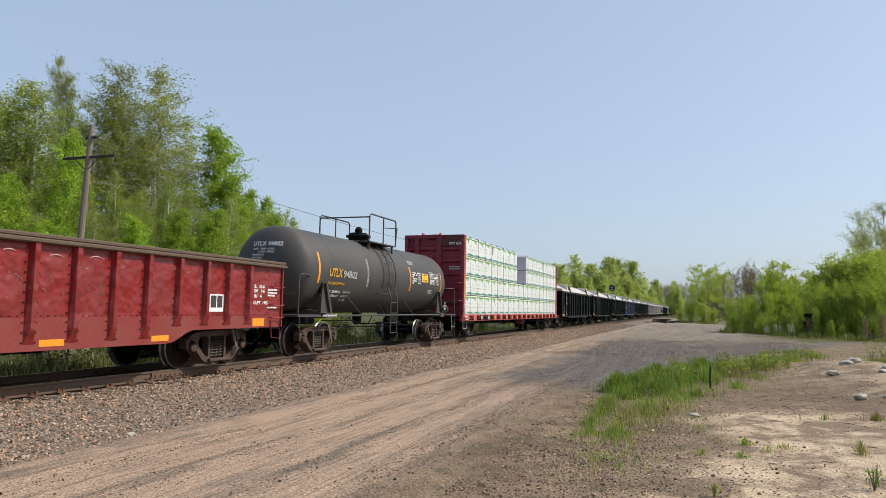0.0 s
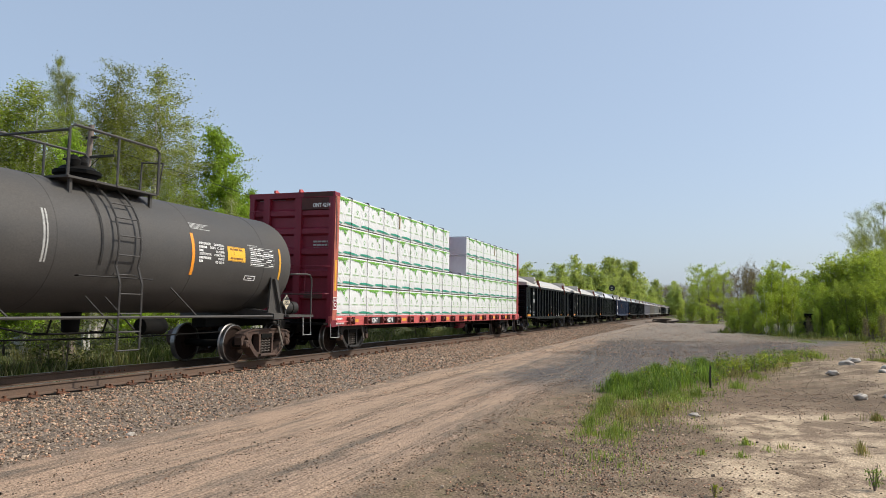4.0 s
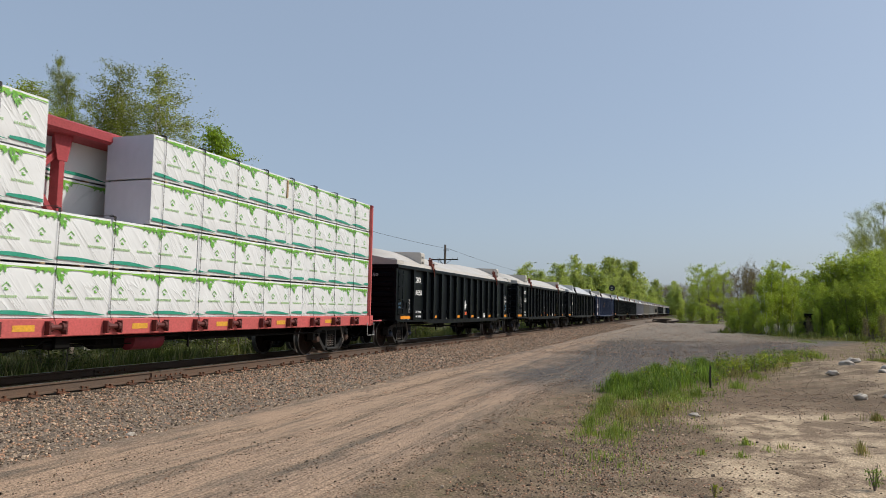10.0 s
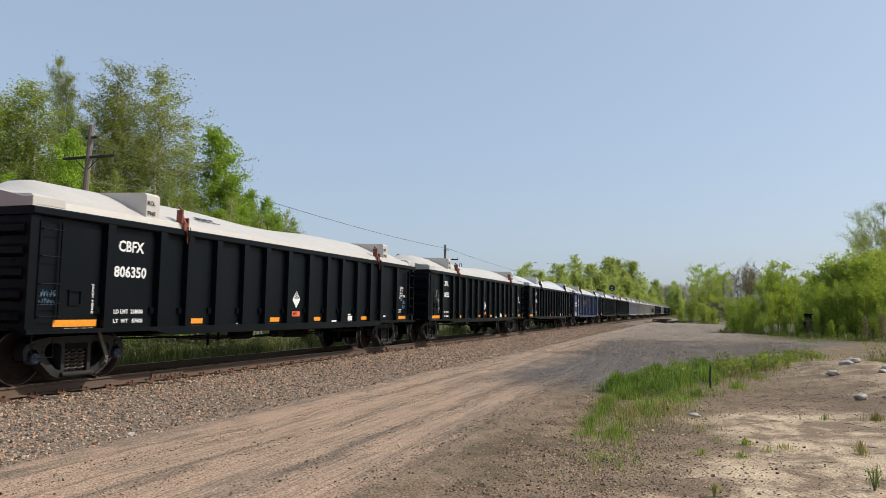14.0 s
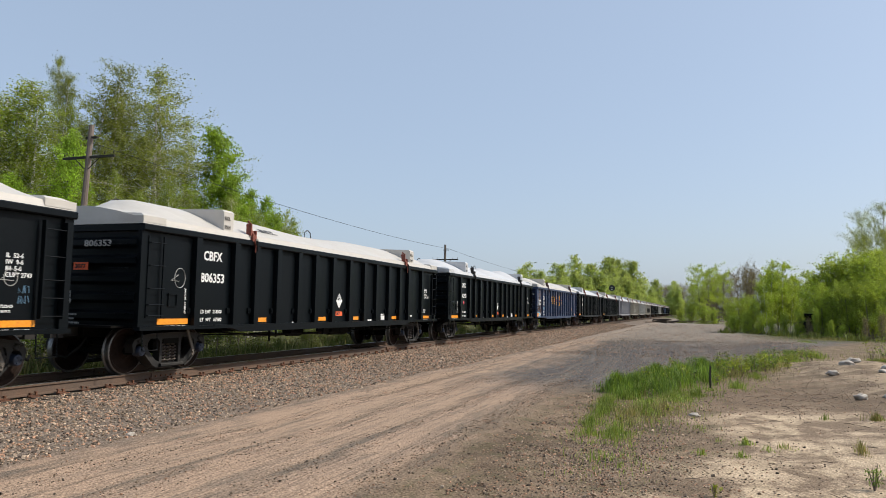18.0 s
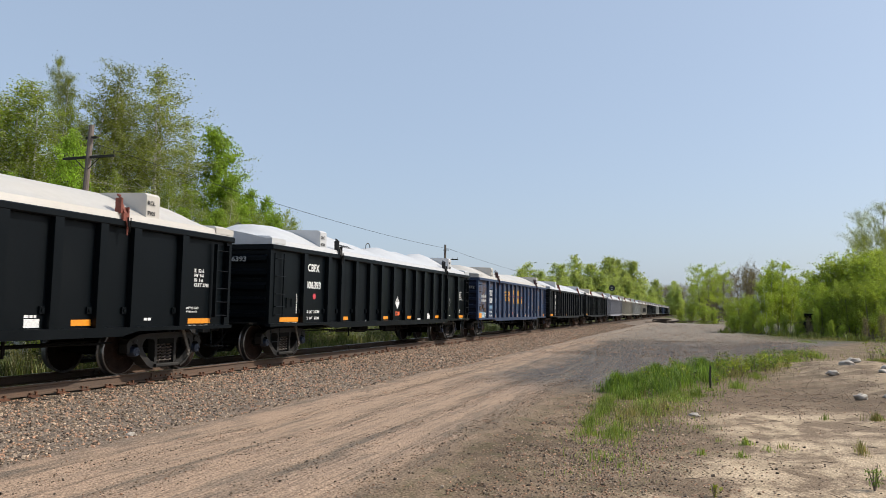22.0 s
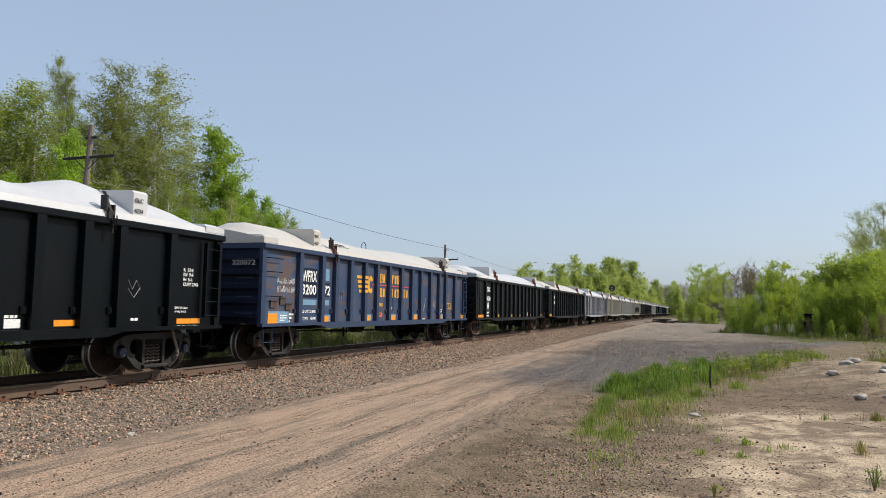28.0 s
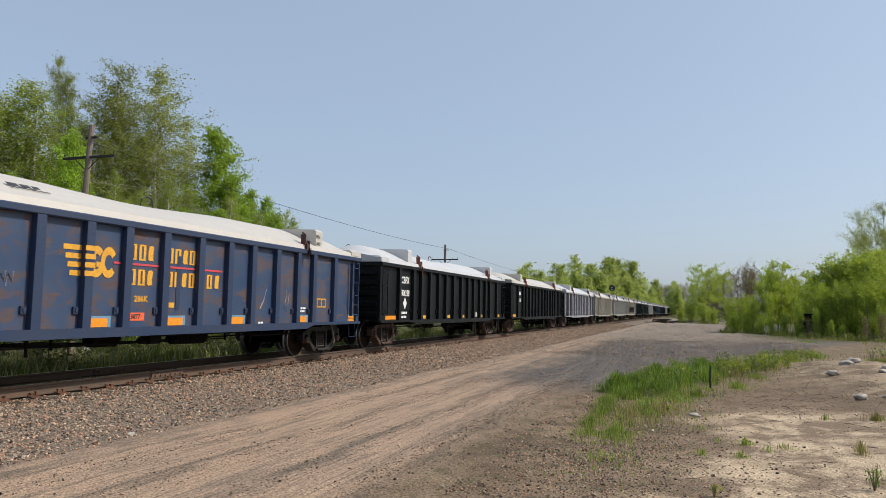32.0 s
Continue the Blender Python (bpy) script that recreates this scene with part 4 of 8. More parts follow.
def gondola_meshes(skin, ribs, key):
    d = {}
    d["side_sheet"] = Shape().box(-8.10, 8.10, -0.006, 0.006, 0.92, 2.80).mesh("side_sheet", skin)
    d["rib"] = Shape().prism_z([(-0.095, 0.0), (-0.088, -0.125), (0.088, -0.125), (0.095, 0.0)], 0.955, 2.785).mesh("rib", ribs)
    d["top_chord"] = Shape().cbox(-8.13, 8.13, -0.085, 0.085, 2.775, 2.905, 0.02).mesh("top_chord", ribs)
    sill = [(-8.13, 0.88), (-5.3, 0.88), (-4.9, 0.79), (4.9, 0.79), (5.3, 0.88), (8.13, 0.88), (8.13, 0.955), (-8.13, 0.955)]
    d["side_sill"] = Shape().prism_y(sill, -0.08, 0.08).mesh("side_sill", ribs)
    outline = [(0.006, 0.92), (-0.006, 0.92)]
    for z in (1.15, 1.5, 1.85, 2.2, 2.55):
        outline += [(-0.006, z - 0.11), (-0.10, z - 0.05), (-0.10, z + 0.05), (-0.006, z + 0.11)]
    e = Shape().prism_y(outline + [(-0.006, 2.8), (0.006, 2.8)], -1.44, 1.44)
    # the blue end's colour holds the shade of the gap between cars
    d["end_sheet"] = e.mesh("end_sheet", NAVY_SHADE_AND_PATCH if key == "blue" else skin)
    d["end_post"] = Shape().box(-0.09, 0.09, -0.05, 0.05, 0.88, 2.9).mesh("corner_post", ribs)
    d["end_chord"] = Shape().box(-0.08, 0.08, -1.45, 1.45, 2.775, 2.9).mesh("end_chord", ribs)
    d["pocket"] = Shape().box(-0.05, 0.05, -0.02, 0.02, -0.06, 0.06).box(-0.02, 0.02, -0.035, -0.02, -0.03, 0.03).mesh("stake_pocket", ribs)
    gon[key] = d
    return d


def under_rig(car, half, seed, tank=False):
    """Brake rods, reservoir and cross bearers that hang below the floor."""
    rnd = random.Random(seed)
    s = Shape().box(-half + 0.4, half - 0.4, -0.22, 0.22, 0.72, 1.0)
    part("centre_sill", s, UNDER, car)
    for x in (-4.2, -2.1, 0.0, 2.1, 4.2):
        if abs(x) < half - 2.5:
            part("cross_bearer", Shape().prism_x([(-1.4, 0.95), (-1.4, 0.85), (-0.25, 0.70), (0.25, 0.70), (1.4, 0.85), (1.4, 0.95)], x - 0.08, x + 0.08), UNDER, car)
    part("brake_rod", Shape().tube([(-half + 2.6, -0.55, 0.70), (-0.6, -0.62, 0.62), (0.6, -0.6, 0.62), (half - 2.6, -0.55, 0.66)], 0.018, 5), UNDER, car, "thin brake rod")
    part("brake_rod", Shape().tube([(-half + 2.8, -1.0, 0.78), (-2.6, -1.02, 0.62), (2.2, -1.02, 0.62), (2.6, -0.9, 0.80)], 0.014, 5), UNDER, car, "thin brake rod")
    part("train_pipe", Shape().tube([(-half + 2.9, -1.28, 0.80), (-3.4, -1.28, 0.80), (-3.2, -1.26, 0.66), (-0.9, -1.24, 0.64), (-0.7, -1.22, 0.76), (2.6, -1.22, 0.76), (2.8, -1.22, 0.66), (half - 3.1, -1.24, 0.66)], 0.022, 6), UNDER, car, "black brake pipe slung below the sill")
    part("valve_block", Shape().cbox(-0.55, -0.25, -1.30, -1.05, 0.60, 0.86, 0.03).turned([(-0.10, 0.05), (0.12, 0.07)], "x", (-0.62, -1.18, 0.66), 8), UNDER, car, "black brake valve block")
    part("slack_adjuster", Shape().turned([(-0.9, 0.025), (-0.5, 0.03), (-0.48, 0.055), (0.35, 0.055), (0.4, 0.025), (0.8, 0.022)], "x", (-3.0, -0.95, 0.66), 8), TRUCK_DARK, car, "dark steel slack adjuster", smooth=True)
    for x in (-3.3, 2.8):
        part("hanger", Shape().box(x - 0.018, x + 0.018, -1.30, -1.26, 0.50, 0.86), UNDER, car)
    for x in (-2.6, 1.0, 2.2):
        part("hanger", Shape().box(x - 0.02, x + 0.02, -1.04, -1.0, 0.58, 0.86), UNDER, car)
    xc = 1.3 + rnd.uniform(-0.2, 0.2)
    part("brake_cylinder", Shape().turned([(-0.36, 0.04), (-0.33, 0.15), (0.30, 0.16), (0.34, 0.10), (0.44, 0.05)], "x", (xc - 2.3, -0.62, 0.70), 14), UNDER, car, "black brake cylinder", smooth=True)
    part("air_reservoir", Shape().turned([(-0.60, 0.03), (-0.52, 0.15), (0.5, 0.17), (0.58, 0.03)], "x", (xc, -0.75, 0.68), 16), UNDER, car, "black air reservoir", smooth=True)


def gondola(label, x0, skin, ribs, key, covered=COVER_A, far=False, clamps=True, group="covered gondola cars", clamp_mesh=None, cap="cap", truck="side_frame"):
    """A gondola car whose left end stands at x0 when the clip starts."""
    d = gon.get(key) or gondola_meshes(skin, ribs, key)
    car = thing("gondola_car", label, "freight car", (x0 + 8.13, TRACK_Y, 0), group)
    for side in (-1, 1):
        part("side_sheet", d["side_sheet"], skin, car, at=(0, side * 1.48, 0))
        part("top_chord", d["top_chord"], ribs, car, at=(0, side * 1.525, 0))
        part("side_sill", d["side_sill"], ribs, car, at=(0, side * 1.52, 0))
        if side < 0 or not far:
            for r in RIBS:
                for k in (-1, 1):
                    rx = r + 0.11 * smooth(2.0, 5.2, r) if key == "blue" and k > 0 else r + 0.13 * (r > 6.0 and key != "blue")
                    o = part("rib", d["rib"], ribs, car, at=(k * rx, side * 1.474, 0))
                    if side > 0:
                        o.rotation_euler = (0, 0, math.pi)
                    elif not far:
                        part("stake_pocket", d["pocket"], ribs, o, at=(-0.17, -0.03, 1.26))
    for k in (-1, 1):
        o = part("end_sheet", d["end_sheet"], skin, car, at=(k * 8.06, 0, 0))
        if k > 0:
            o.rotation_euler = (0, 0, math.pi)
        part("end_chord", d["end_chord"], ribs, car, at=(k * 8.05, 0, 0))
        for side in (-1, 1):
            part("corner_post", d["end_post"], ribs, car, at=(k * 8.03, side * 1.49, 0))
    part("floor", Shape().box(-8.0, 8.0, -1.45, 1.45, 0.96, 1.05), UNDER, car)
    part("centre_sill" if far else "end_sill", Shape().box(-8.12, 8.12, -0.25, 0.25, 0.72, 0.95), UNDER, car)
    for x in (-6.66, 6.66):
        add_truck(car, x, truck, cap, full=not far)
    for k in (-1, 1):
        add_coupler(car, k * 8.05, k)
    if covered:
        cv = part("cover", covered, COVER, car, "domed white fibreglass cover", at=(0, 0, 0.004))
        for k in (-1, 1):
            part("saddle_block", SADDLE if covered == COVER_A else SADDLE_COOL, COVER, cv, "raised white block across the cover", at=(-5.40 if k < 0 else 5.66, 0, 0))
            o = part("corner_block", CORNER if covered == COVER_A else CORNER_COOL, COVER, cv, at=(-8.13 if k < 0 else 8.13 - 0.62, 0, 0.0))
        if clamps:
            for k in (-1, 1):
                c = part("cover_clamp", clamp_mesh or CLAMP, RUST_RED, car, "dark rusty hold-down clamp" if clamp_mesh else "rusty red hold-down clamp", at=(-4.58 if k < 0 else 4.84, 0.02, 0))
                if not far:
                    part("clamp_chain", CHAIN, UNDER, c)
        if not far:
            part("lifting_hoop", HOOP, CABLE, cv, "thin black steel hoop", at=(0.6, 0, 0))
            part("lifting_hoop", HOOP, CABLE, cv, "thin black steel hoop", at=(-6.9, 0.3, -0.12))
    if not far:
        under_rig(car, 8.13, int(x0))
        yb = -1.53
        if key == "blue":
            ladder(car, -7.93, -7.30, yb, (1.62, 2.22, 2.56), UNDER)
        else:
            ladder(car, -7.93, -7.52, yb, (1.16, 1.37, 1.68, 2.12, 2.56), ribs)
            part("ladder_rail", Shape().box(-7.95, -7.92, yb - 0.03, yb, 1.12, 2.7).box(-7.53, -7.50, yb - 0.03, yb, 1.12, 2.7), ribs, car)
        ladder(car, 7.52, 7.95, yb, (1.16, 1.45, 1.74, 2.12, 2.56), ribs)
        part("ladder_rail", Shape().box(7.93, 7.96, yb - 0.09, yb, 1.12, 2.7).box(7.51, 7.54, yb - 0.09, yb, 1.12, 2.7), ribs, car)
        part("step", Shape().tube([(-7.95, -1.5, 0.9), (-7.95, -1.52, 0.5), (-7.55, -1.52, 0.5), (-7.55, -1.5, 0.9)], 0.014, 5), ribs, car, "bent steel step")
        part("step", Shape().tube([(7.95, -1.5, 0.9), (7.95, -1.52, 0.5), (7.55, -1.52, 0.5), (7.55, -1.5, 0.9)], 0.014, 5), ribs, car, "bent steel step")
        for z in (1.2, 1.6, 2.05, 2.5):
            part("rung", Shape().tube([(-8.16, -1.3, z), (-8.24, -1.3, z), (-8.24, -0.9, z), (-8.16, -0.9, z)], 0.012, 5), ribs, car, "thin steel rung")
        part("end_step", Shape().box(-8.42, -8.10, -1.2, 1.2, 0.93, 0.97), UNDER, car)
    moving.append((car, x0 + 8.13, TRACK_Y, 0.0))
    return car


def end_number(car, number, y=-0.22, z=2.47):
    n = write(number, 0, 0, 0, 0.13, DIM_WHITE, car, 0.66)
    n.matrix_basis = pose(-8.19, y, z, 0, 0, -90) 
    return n


def black_marks(car, mark, number, loads, red_dot=False, extra=0):
    y = -1.49
    write(mark, -6.23, y, 2.33, 0.21, WHITE, car, 0.63)
    write(number, -6.31, y, 1.86, 0.21, WHITE, car, 0.80)
    write("LD LMT  " + loads[0], -6.27, y, 1.20, 0.080, WHITE, car, 0.72)
    write("LT  WT   " + loads[1], -6.27, y, 1.03, 0.080, WHITE, car, 0.72)
    end_number(car, number)
    plate("reflector", -7.56, -6.66, 0.985, 1.10, y, ORANGE, car, "orange reflective strip")
    write("PULL HERE", -7.32, y, 0.92, 0.042, WHITE, car)
    write("LIFT HERE", -6.98, y, 0.92, 0.042, WHITE, car)
    write("LIFT HERE", 6.82, y, 0.92, 0.042, WHITE, car)
    write("PULL HERE", 7.16, y, 0.92, 0.042, WHITE, car)
    for x, w in ((-4.0, 0.42), (-1.02, 0.42), (1.10, 0.36), (4.07, 0.42), (7.16, 0.72)):
        plate("reflector", x - w / 2, x + w / 2, 0.995, 1.10, y, ORANGE, car, "orange reflective strip")
    part("diamond", Shape().prism_y([(0.0, 1.34), (0.19, 1.56), (0.0, 1.78), (-0.19, 1.56)], y - 0.004, y), WHITE, car, "white diamond placard", at=(-0.02, 0, 0))
    for sx in (-0.110, -0.055, 0.0, 0.055, 0.110):
        top = 1.77 - abs(sx) * 1.16
        plate("placard_stripe", sx - 0.031, sx - 0.009, 1.58, top - 0.01, y - 0.004, DARK_BARS, car, "", 0.002)
    pl = plate("placard", -0.22, 0.18, 1.12, 1.25, y, PLACARD, car, "orange number placard")
    write("3077", -0.18, y - 0.006, 1.145, 0.08, DARK_BARS, pl)
    j = part("small_lettering", lettering("JACK HERE", 0.055, WHITE, 0.52), WHITE, car)
    j.matrix_basis = pose(-6.80, y, 1.72, 0, 90, 0)
    tagged(j, kind="stuff")
    write("IL  52-6", 6.95, y, 2.06, 0.075, WHITE, car)
    write("IW  9-6", 6.95, y, 1.96, 0.075, WHITE, car)
    write("IH  5-6", 6.95, y, 1.86, 0.075, WHITE, car)
    write("CUFT 2743", 6.95, y, 1.76, 0.075, WHITE, car)
    write("EMPTY/LOAD", 6.72, y, 1.29, 0.05, WHITE, car)
    write('1/4" ADJ. BLOCK', 6.72, y, 1.21, 0.05, WHITE, car)
    bars([(0.38, 0.05, 0.0)], -2.6, y, 0.985, car, WHITE, 5)
    bars([(0.30, 0.05, 0.0)], 1.95, y, 1.0, car, WHITE, 6)
    plate("tag", 2.96, 3.24, 0.98, 1.12, y, WHITE, car, "small white tag")
    bars([(0.22, 0.045, 0.0)], 2.96, y, 1.18, car, WHITE, 7)
    bars([(0.18, 0.05, 0.0)], 5.55, y, 1.12, car, WHITE, 8)
    bx = Shape().box(-7.28, -7.02, y - 0.02, y, 1.34, 1.36).box(-7.28, -7.26, y - 0.02, y, 1.34, 1.58).box(-7.04, -7.02, y - 0.02, y, 1.34, 1.58).box(-7.30, -7.0, y - 0.04, y, 1.58, 1.60)
    part("tag_holder", bx, BLACK, car, "empty steel tag holder")
    if red_dot:
        part("paint_dot", Shape().turned([(-0.004, 0.08), (0.0, 0.08)], "y", (-5.85, y, 1.66), 14), PINK, car, "red painted dot")
    # faint flame diamond on the end sheet
    s = Shape()
    for k in range(5):
        h = (0.12, 0.2, 0.26, 0.2, 0.12)[k]
        s.box(-8.186, -8.183, 0.05 + k * 0.075, 0.10 + k * 0.075, 1.50, 1.50 + h)
        s.box(-8.186, -8.183, 0.05 + k * 0.075, 0.10 + k * 0.075, 1.48 - h * 0.9, 1.48)
    part("faded_diamond", s, DIM_WHITE, car, "faded white diamond stencil")
    for i, (w, z) in enumerate(((0.42, 1.12), (0.36, 1.04), (0.50, 0.96))):
        bars([(w, 0.035, 0.0)], 0, 0, 0, car, DIM_WHITE, 120 + i).matrix_basis = pose(-8.188, 0.30, z + 0.06, 0, 0, -90)


def saddle_marks(car, a, b):
    write(a, -5.54, -1.475, 3.28, 0.085, DARK_BARS, car)
    write(b, -5.54, -1.475, 3.08, 0.085, DARK_BARS, car)
    write(a, 5.52, -1.475, 3.28, 0.085, DARK_BARS, car)
    write(b, 5.52, -1.475, 3.08, 0.085, DARK_BARS, car)
    bars([(0.62, 0.10, 0.0), (0.75, 0.03, 0.14)], 0, 0, 0, car, DARK_BARS, 9).matrix_basis = pose(-3.7, -1.06, 3.285, -58, 0, 0)


P = 17.82
X1 = 55.77
c1 = gondola("black gondola car with white domed cover and white lettering", X1, BLACK, BLACK, "black", COVER_A, cap="cap_blue", truck="side_frame_dark")
black_marks(c1, "CBFX", "806350", ("218600", "67400"))
saddle_marks(c1, "RCL", "7943")
c2 = gondola("black gondola car with white cover and chalk scribble", X1 + P, BLACK, BLACK, "black", COVER_A, cap="cap_blue", truck="side_frame_dark")
black_marks(c2, "CBFX", "806353", ("218500", "67500"))
saddle_marks(c2, "RCL", "7901")
ring = [(-6.95 + 0.16 * math.cos(a * 0.42), -1.49, 1.92 + 0.20 * math.sin(a * 0.42)) for a in range(16)]
part("chalk_scribble", Shape().tube(ring, 0.008, 4).tube([(-7.0, -1.49, 1.98), (-7.22, -1.49, 1.86), (-6.98, -1.49, 1.85)], 0.008, 4), DIM_WHITE, c2, "thin white chalk scribble")
pe = part("end_placard", Shape().box(-8.19, -8.184, -0.34, 0.02, 2.02, 2.17), PLACARD, c2, "orange number placard")
write("3077", 0, 0, 0, 0.085, DARK_BARS, pe, 0.26).matrix_basis = pose(-8.194, -0.03, 2.05, 0, 0, -90)


def scrawl(car, x, z, wide, tall, seed, material, label, y=-1.49):
    """A loose sprayed tag of joined strokes, without letters."""
    rnd = random.Random(seed)
    s = Shape()
    for row in range(2):
        a = x
        while a < x + wide:
            zz = z - row * tall * 1.25
            s.tube([(a, y, zz), (a + rnd.uniform(-0.02, 0.03), y, zz + tall * rnd.uniform(0.6, 1.0)), (a + rnd.uniform(0.02, 0.06), y, zz + tall * rnd.random()), (a + rnd.uniform(0.03, 0.07), y, zz + tall * rnd.uniform(0.0, 0.3))], 0.007, 4)
            a += rnd.uniform(0.045, 0.075)
    tagged(part("graffiti", s, material, car, label), kind="stuff")


scrawl(c1, -7.86, 1.48, 0.30, 0.11, 3, SKYBLUE, "small pale blue sprayed scrawl")
scrawl(c1, 7.20, 1.52, 0.16, 0.13, 4, SKYBLUE, "small pale blue sprayed scrawl")
ring = [(7.05 + 0.12 * math.cos(a * 0.42), -1.49, 1.76 + 0.13 * math.sin(a * 0.42)) for a in range(16)]
part("chalk_scribble", Shape().tube(ring, 0.007, 4).tube([(7.0, -1.49, 1.80), (6.86, -1.49, 1.72), (7.1, -1.49, 1.71)], 0.007, 4), DIM_WHITE, c1, "thin white chalk scribble")
c3 = gondola("black gondola car with lumpy white cover and red dot", X1 + 2 * P, BLACK, BLACK, "black", COVER_B, clamp_mesh=CLAMP_BLACK, cap="cap_blue", truck="side_frame_dark")
black_marks(c3, "CBFX", "806393", ("218700", "67300"), True)
saddle_marks(c3, "GLC", "4234")
part("chalk_scribble", Shape().tube([(5.45, -1.49, 1.82), (5.55, -1.49, 1.65), (5.65, -1.49, 1.82), (5.75, -1.49, 1.68), (5.6, -1.49, 1.5), (5.45, -1.49, 1.66)], 0.008, 4), DIM_WHITE, c3, "thin white chalk scribble")

# ---- blue car ----
c4 = gondola("rust-blistered blue gondola car with a white cover", X1 + 3 * P, BLUE_RUST, NAVY, "blue", COVER_A, clamp_mesh=CLAMP_BROWN, truck="side_frame_dark")
yb = -1.49
write("WFRX", -6.17, yb, 2.05, 0.30, WHITE, c4, 0.78)
write("3200", -6.17, yb, 1.70, 0.28, WHITE, c4, 0.76)
write("72", -4.97, yb, 1.70, 0.28, WHITE, c4, 0.36)
plate("dark_patch", -6.24, -5.36, 1.62, 2.42, yb + 0.001, NAVY_SHADE_AND_PATCH, c4, "darker blue repainted patch", 0.002)
plate("dark_patch", -5.06, -4.66, 1.66, 2.05, yb + 0.001, NAVY_SHADE_AND_PATCH, c4, "darker blue repainted patch", 0.002)
plate("pale_patch", -6.22, -5.38, 1.42, 1.57, yb, SKYBLUE, c4, "pale blue painted patch")
plate("pale_patch", -5.06, -4.66, 1.42, 1.57, yb, SKYBLUE, c4, "pale blue painted patch")
plate("pale_patch", -5.04, -4.68, 2.12, 2.45, yb, SKYBLUE, c4, "pale blue painted patch")
plate("pale_patch", -7.75, -6.80, 0.93, 1.25, yb + 0.001, SKYBLUE, c4, "pale blue painted patch", 0.002)
plate("reflector", -7.75, -7.32, 0.93, 1.20, yb, ORANGE, c4, "orange reflective sheet")
bars([(0.32, 0.03, 0.0), (0.30, 0.03, 0.06), (0.22, 0.03, 0.12)], -7.2, yb, 1.16, c4, WHITE, 11)
bars([(0.22, 0.05, 0.0), (0.16, 0.05, 0.09), (0.05, 0.05, 0.18)], -6.78, yb, 1.20, c4, WHITE, 12)
write("LD LMT 219600", -6.15, yb, 1.21, 0.085, WHITE, c4, 0.75)
write("LT WT    66400", -6.15, yb, 1.02, 0.085, WHITE, c4, 0.75)
end_number(c4, "320072", -0.72, 2.36)
for x, w in ((-4.88, 0.44), (-2.12, 0.50), (-0.10, 0.44), (1.95, 0.50), (4.88, 0.36), (7.72, 0.36)):
    plate("pale_patch", x - w / 2 - 0.06, x + w / 2 + 0.08, 0.965, 1.16, yb + 0.001, SKYBLUE, c4, "pale blue painted patch", 0.002)
    plate("reflector", x - w / 2, x + w / 2, 0.965, 1.12, yb, ORANGE, c4, "orange reflective sheet")
pl = plate("placard", -1.35, -0.97, 1.07, 1.22, yb, PLACARD, c4, "orange number placard")
write("3077", -1.32, yb - 0.006, 1.10, 0.095, DARK_BARS, pl)
# yellow emblem of stripes and rounded blocks, then two rows of block shapes
for k in range(4):
    for x0, x1, yf in ((-2.90 + 0.05 * k, -2.30, yb), (-2.54, -2.32, yb - 0.111)):
        plate("yellow_stripe", x0, x1, 2.28 - 0.145 * k, 2.37 - 0.145 * k, yf, YELLOW, c4, "yellow speed stripe")
for cx, a0 in ((-2.19, 0.75), (-1.91, 0.6)):
    arc = [a0 + 5.0 * i / 14 for i in range(15)]
    vs = [(cx + r * math.cos(a), yb - 0.004, 2.11 + 1.52 * r * math.sin(a)) for a in arc for r in (0.09, 0.185)]
    part("yellow_ring", Shape().put(vs, [(2 * i, 2 * i + 1, 2 * i + 3, 2 * i + 2) for i in range(14)]), YELLOW, c4, "thick yellow painted ring")
part("yellow_block", Shape().box(-2.19, -2.02, yb - 0.004, yb, 2.02, 2.11), YELLOW, c4, "yellow block shape")
block = Shape()
for x0, x1, z0, z1 in ((0.0, 0.065, 0.03, 0.27), (0.115, 0.18, 0.03, 0.27), (0.0, 0.18, 0.271, 0.30), (0.0, 0.18, 0.0, 0.029)):
    block.box(x0, x1, yb - 0.004, yb, z0, z1)
block_ring = block.mesh("yellow_block", YELLOW)
block_worn = Shape().prism_y([(0, 0.03), (0.05, 0), (0.12, 0.02), (0.14, 0), (0.13, 0.14), (0.15, 0.27), (0.10, 0.30), (0.02, 0.28), (0, 0.17)], yb - 0.004, yb).mesh("yellow_block", YELLOW)
for row, xs2 in ((2.20, (-1.42, -1.18, -0.94, -0.42, -0.19, 0.05, 0.25)), (1.73, (-1.42, -1.18, -0.94, -0.41, -0.18, 0.04, 0.25, 0.83, 1.10))):
    for i, x in enumerate(xs2):
        part("yellow_block", (block_ring, block_ring, block_worn)[i % 3], YELLOW, c4, "worn yellow block shape", at=(x, 0, row))
write("286K", -1.25, yb, 1.42, 0.12, YELLOW, c4, 0.36)
bars([(0.16, 0.10, 0.0)], -0.31, yb, 1.42, c4, YELLOW, 15)
plate("dark_patch", -0.12, 0.0, 1.28, 2.36, yb - 0.004, NAVY, c4, "darker blue repainted streak", 0.002)
plate("spray_line", -1.80, 1.34, 2.10, 2.14, yb - 0.004, PINK, c4, "thin red sprayed line")
fr = Shape()
for a in (0, 1):
    fr.box(5.60, 6.12, yb - 0.004, yb, 1.36 + 0.22 * a, 1.39 + 0.22 * a)
    fr.box(5.60 + 0.49 * a, 5.63 + 0.49 * a, yb - 0.004, yb, 1.36, 1.61)
fr.box(5.84, 5.87, yb - 0.004, yb, 1.36, 1.6)
part("yellow_frame", fr, YELLOW, c4, "yellow stencilled frame")
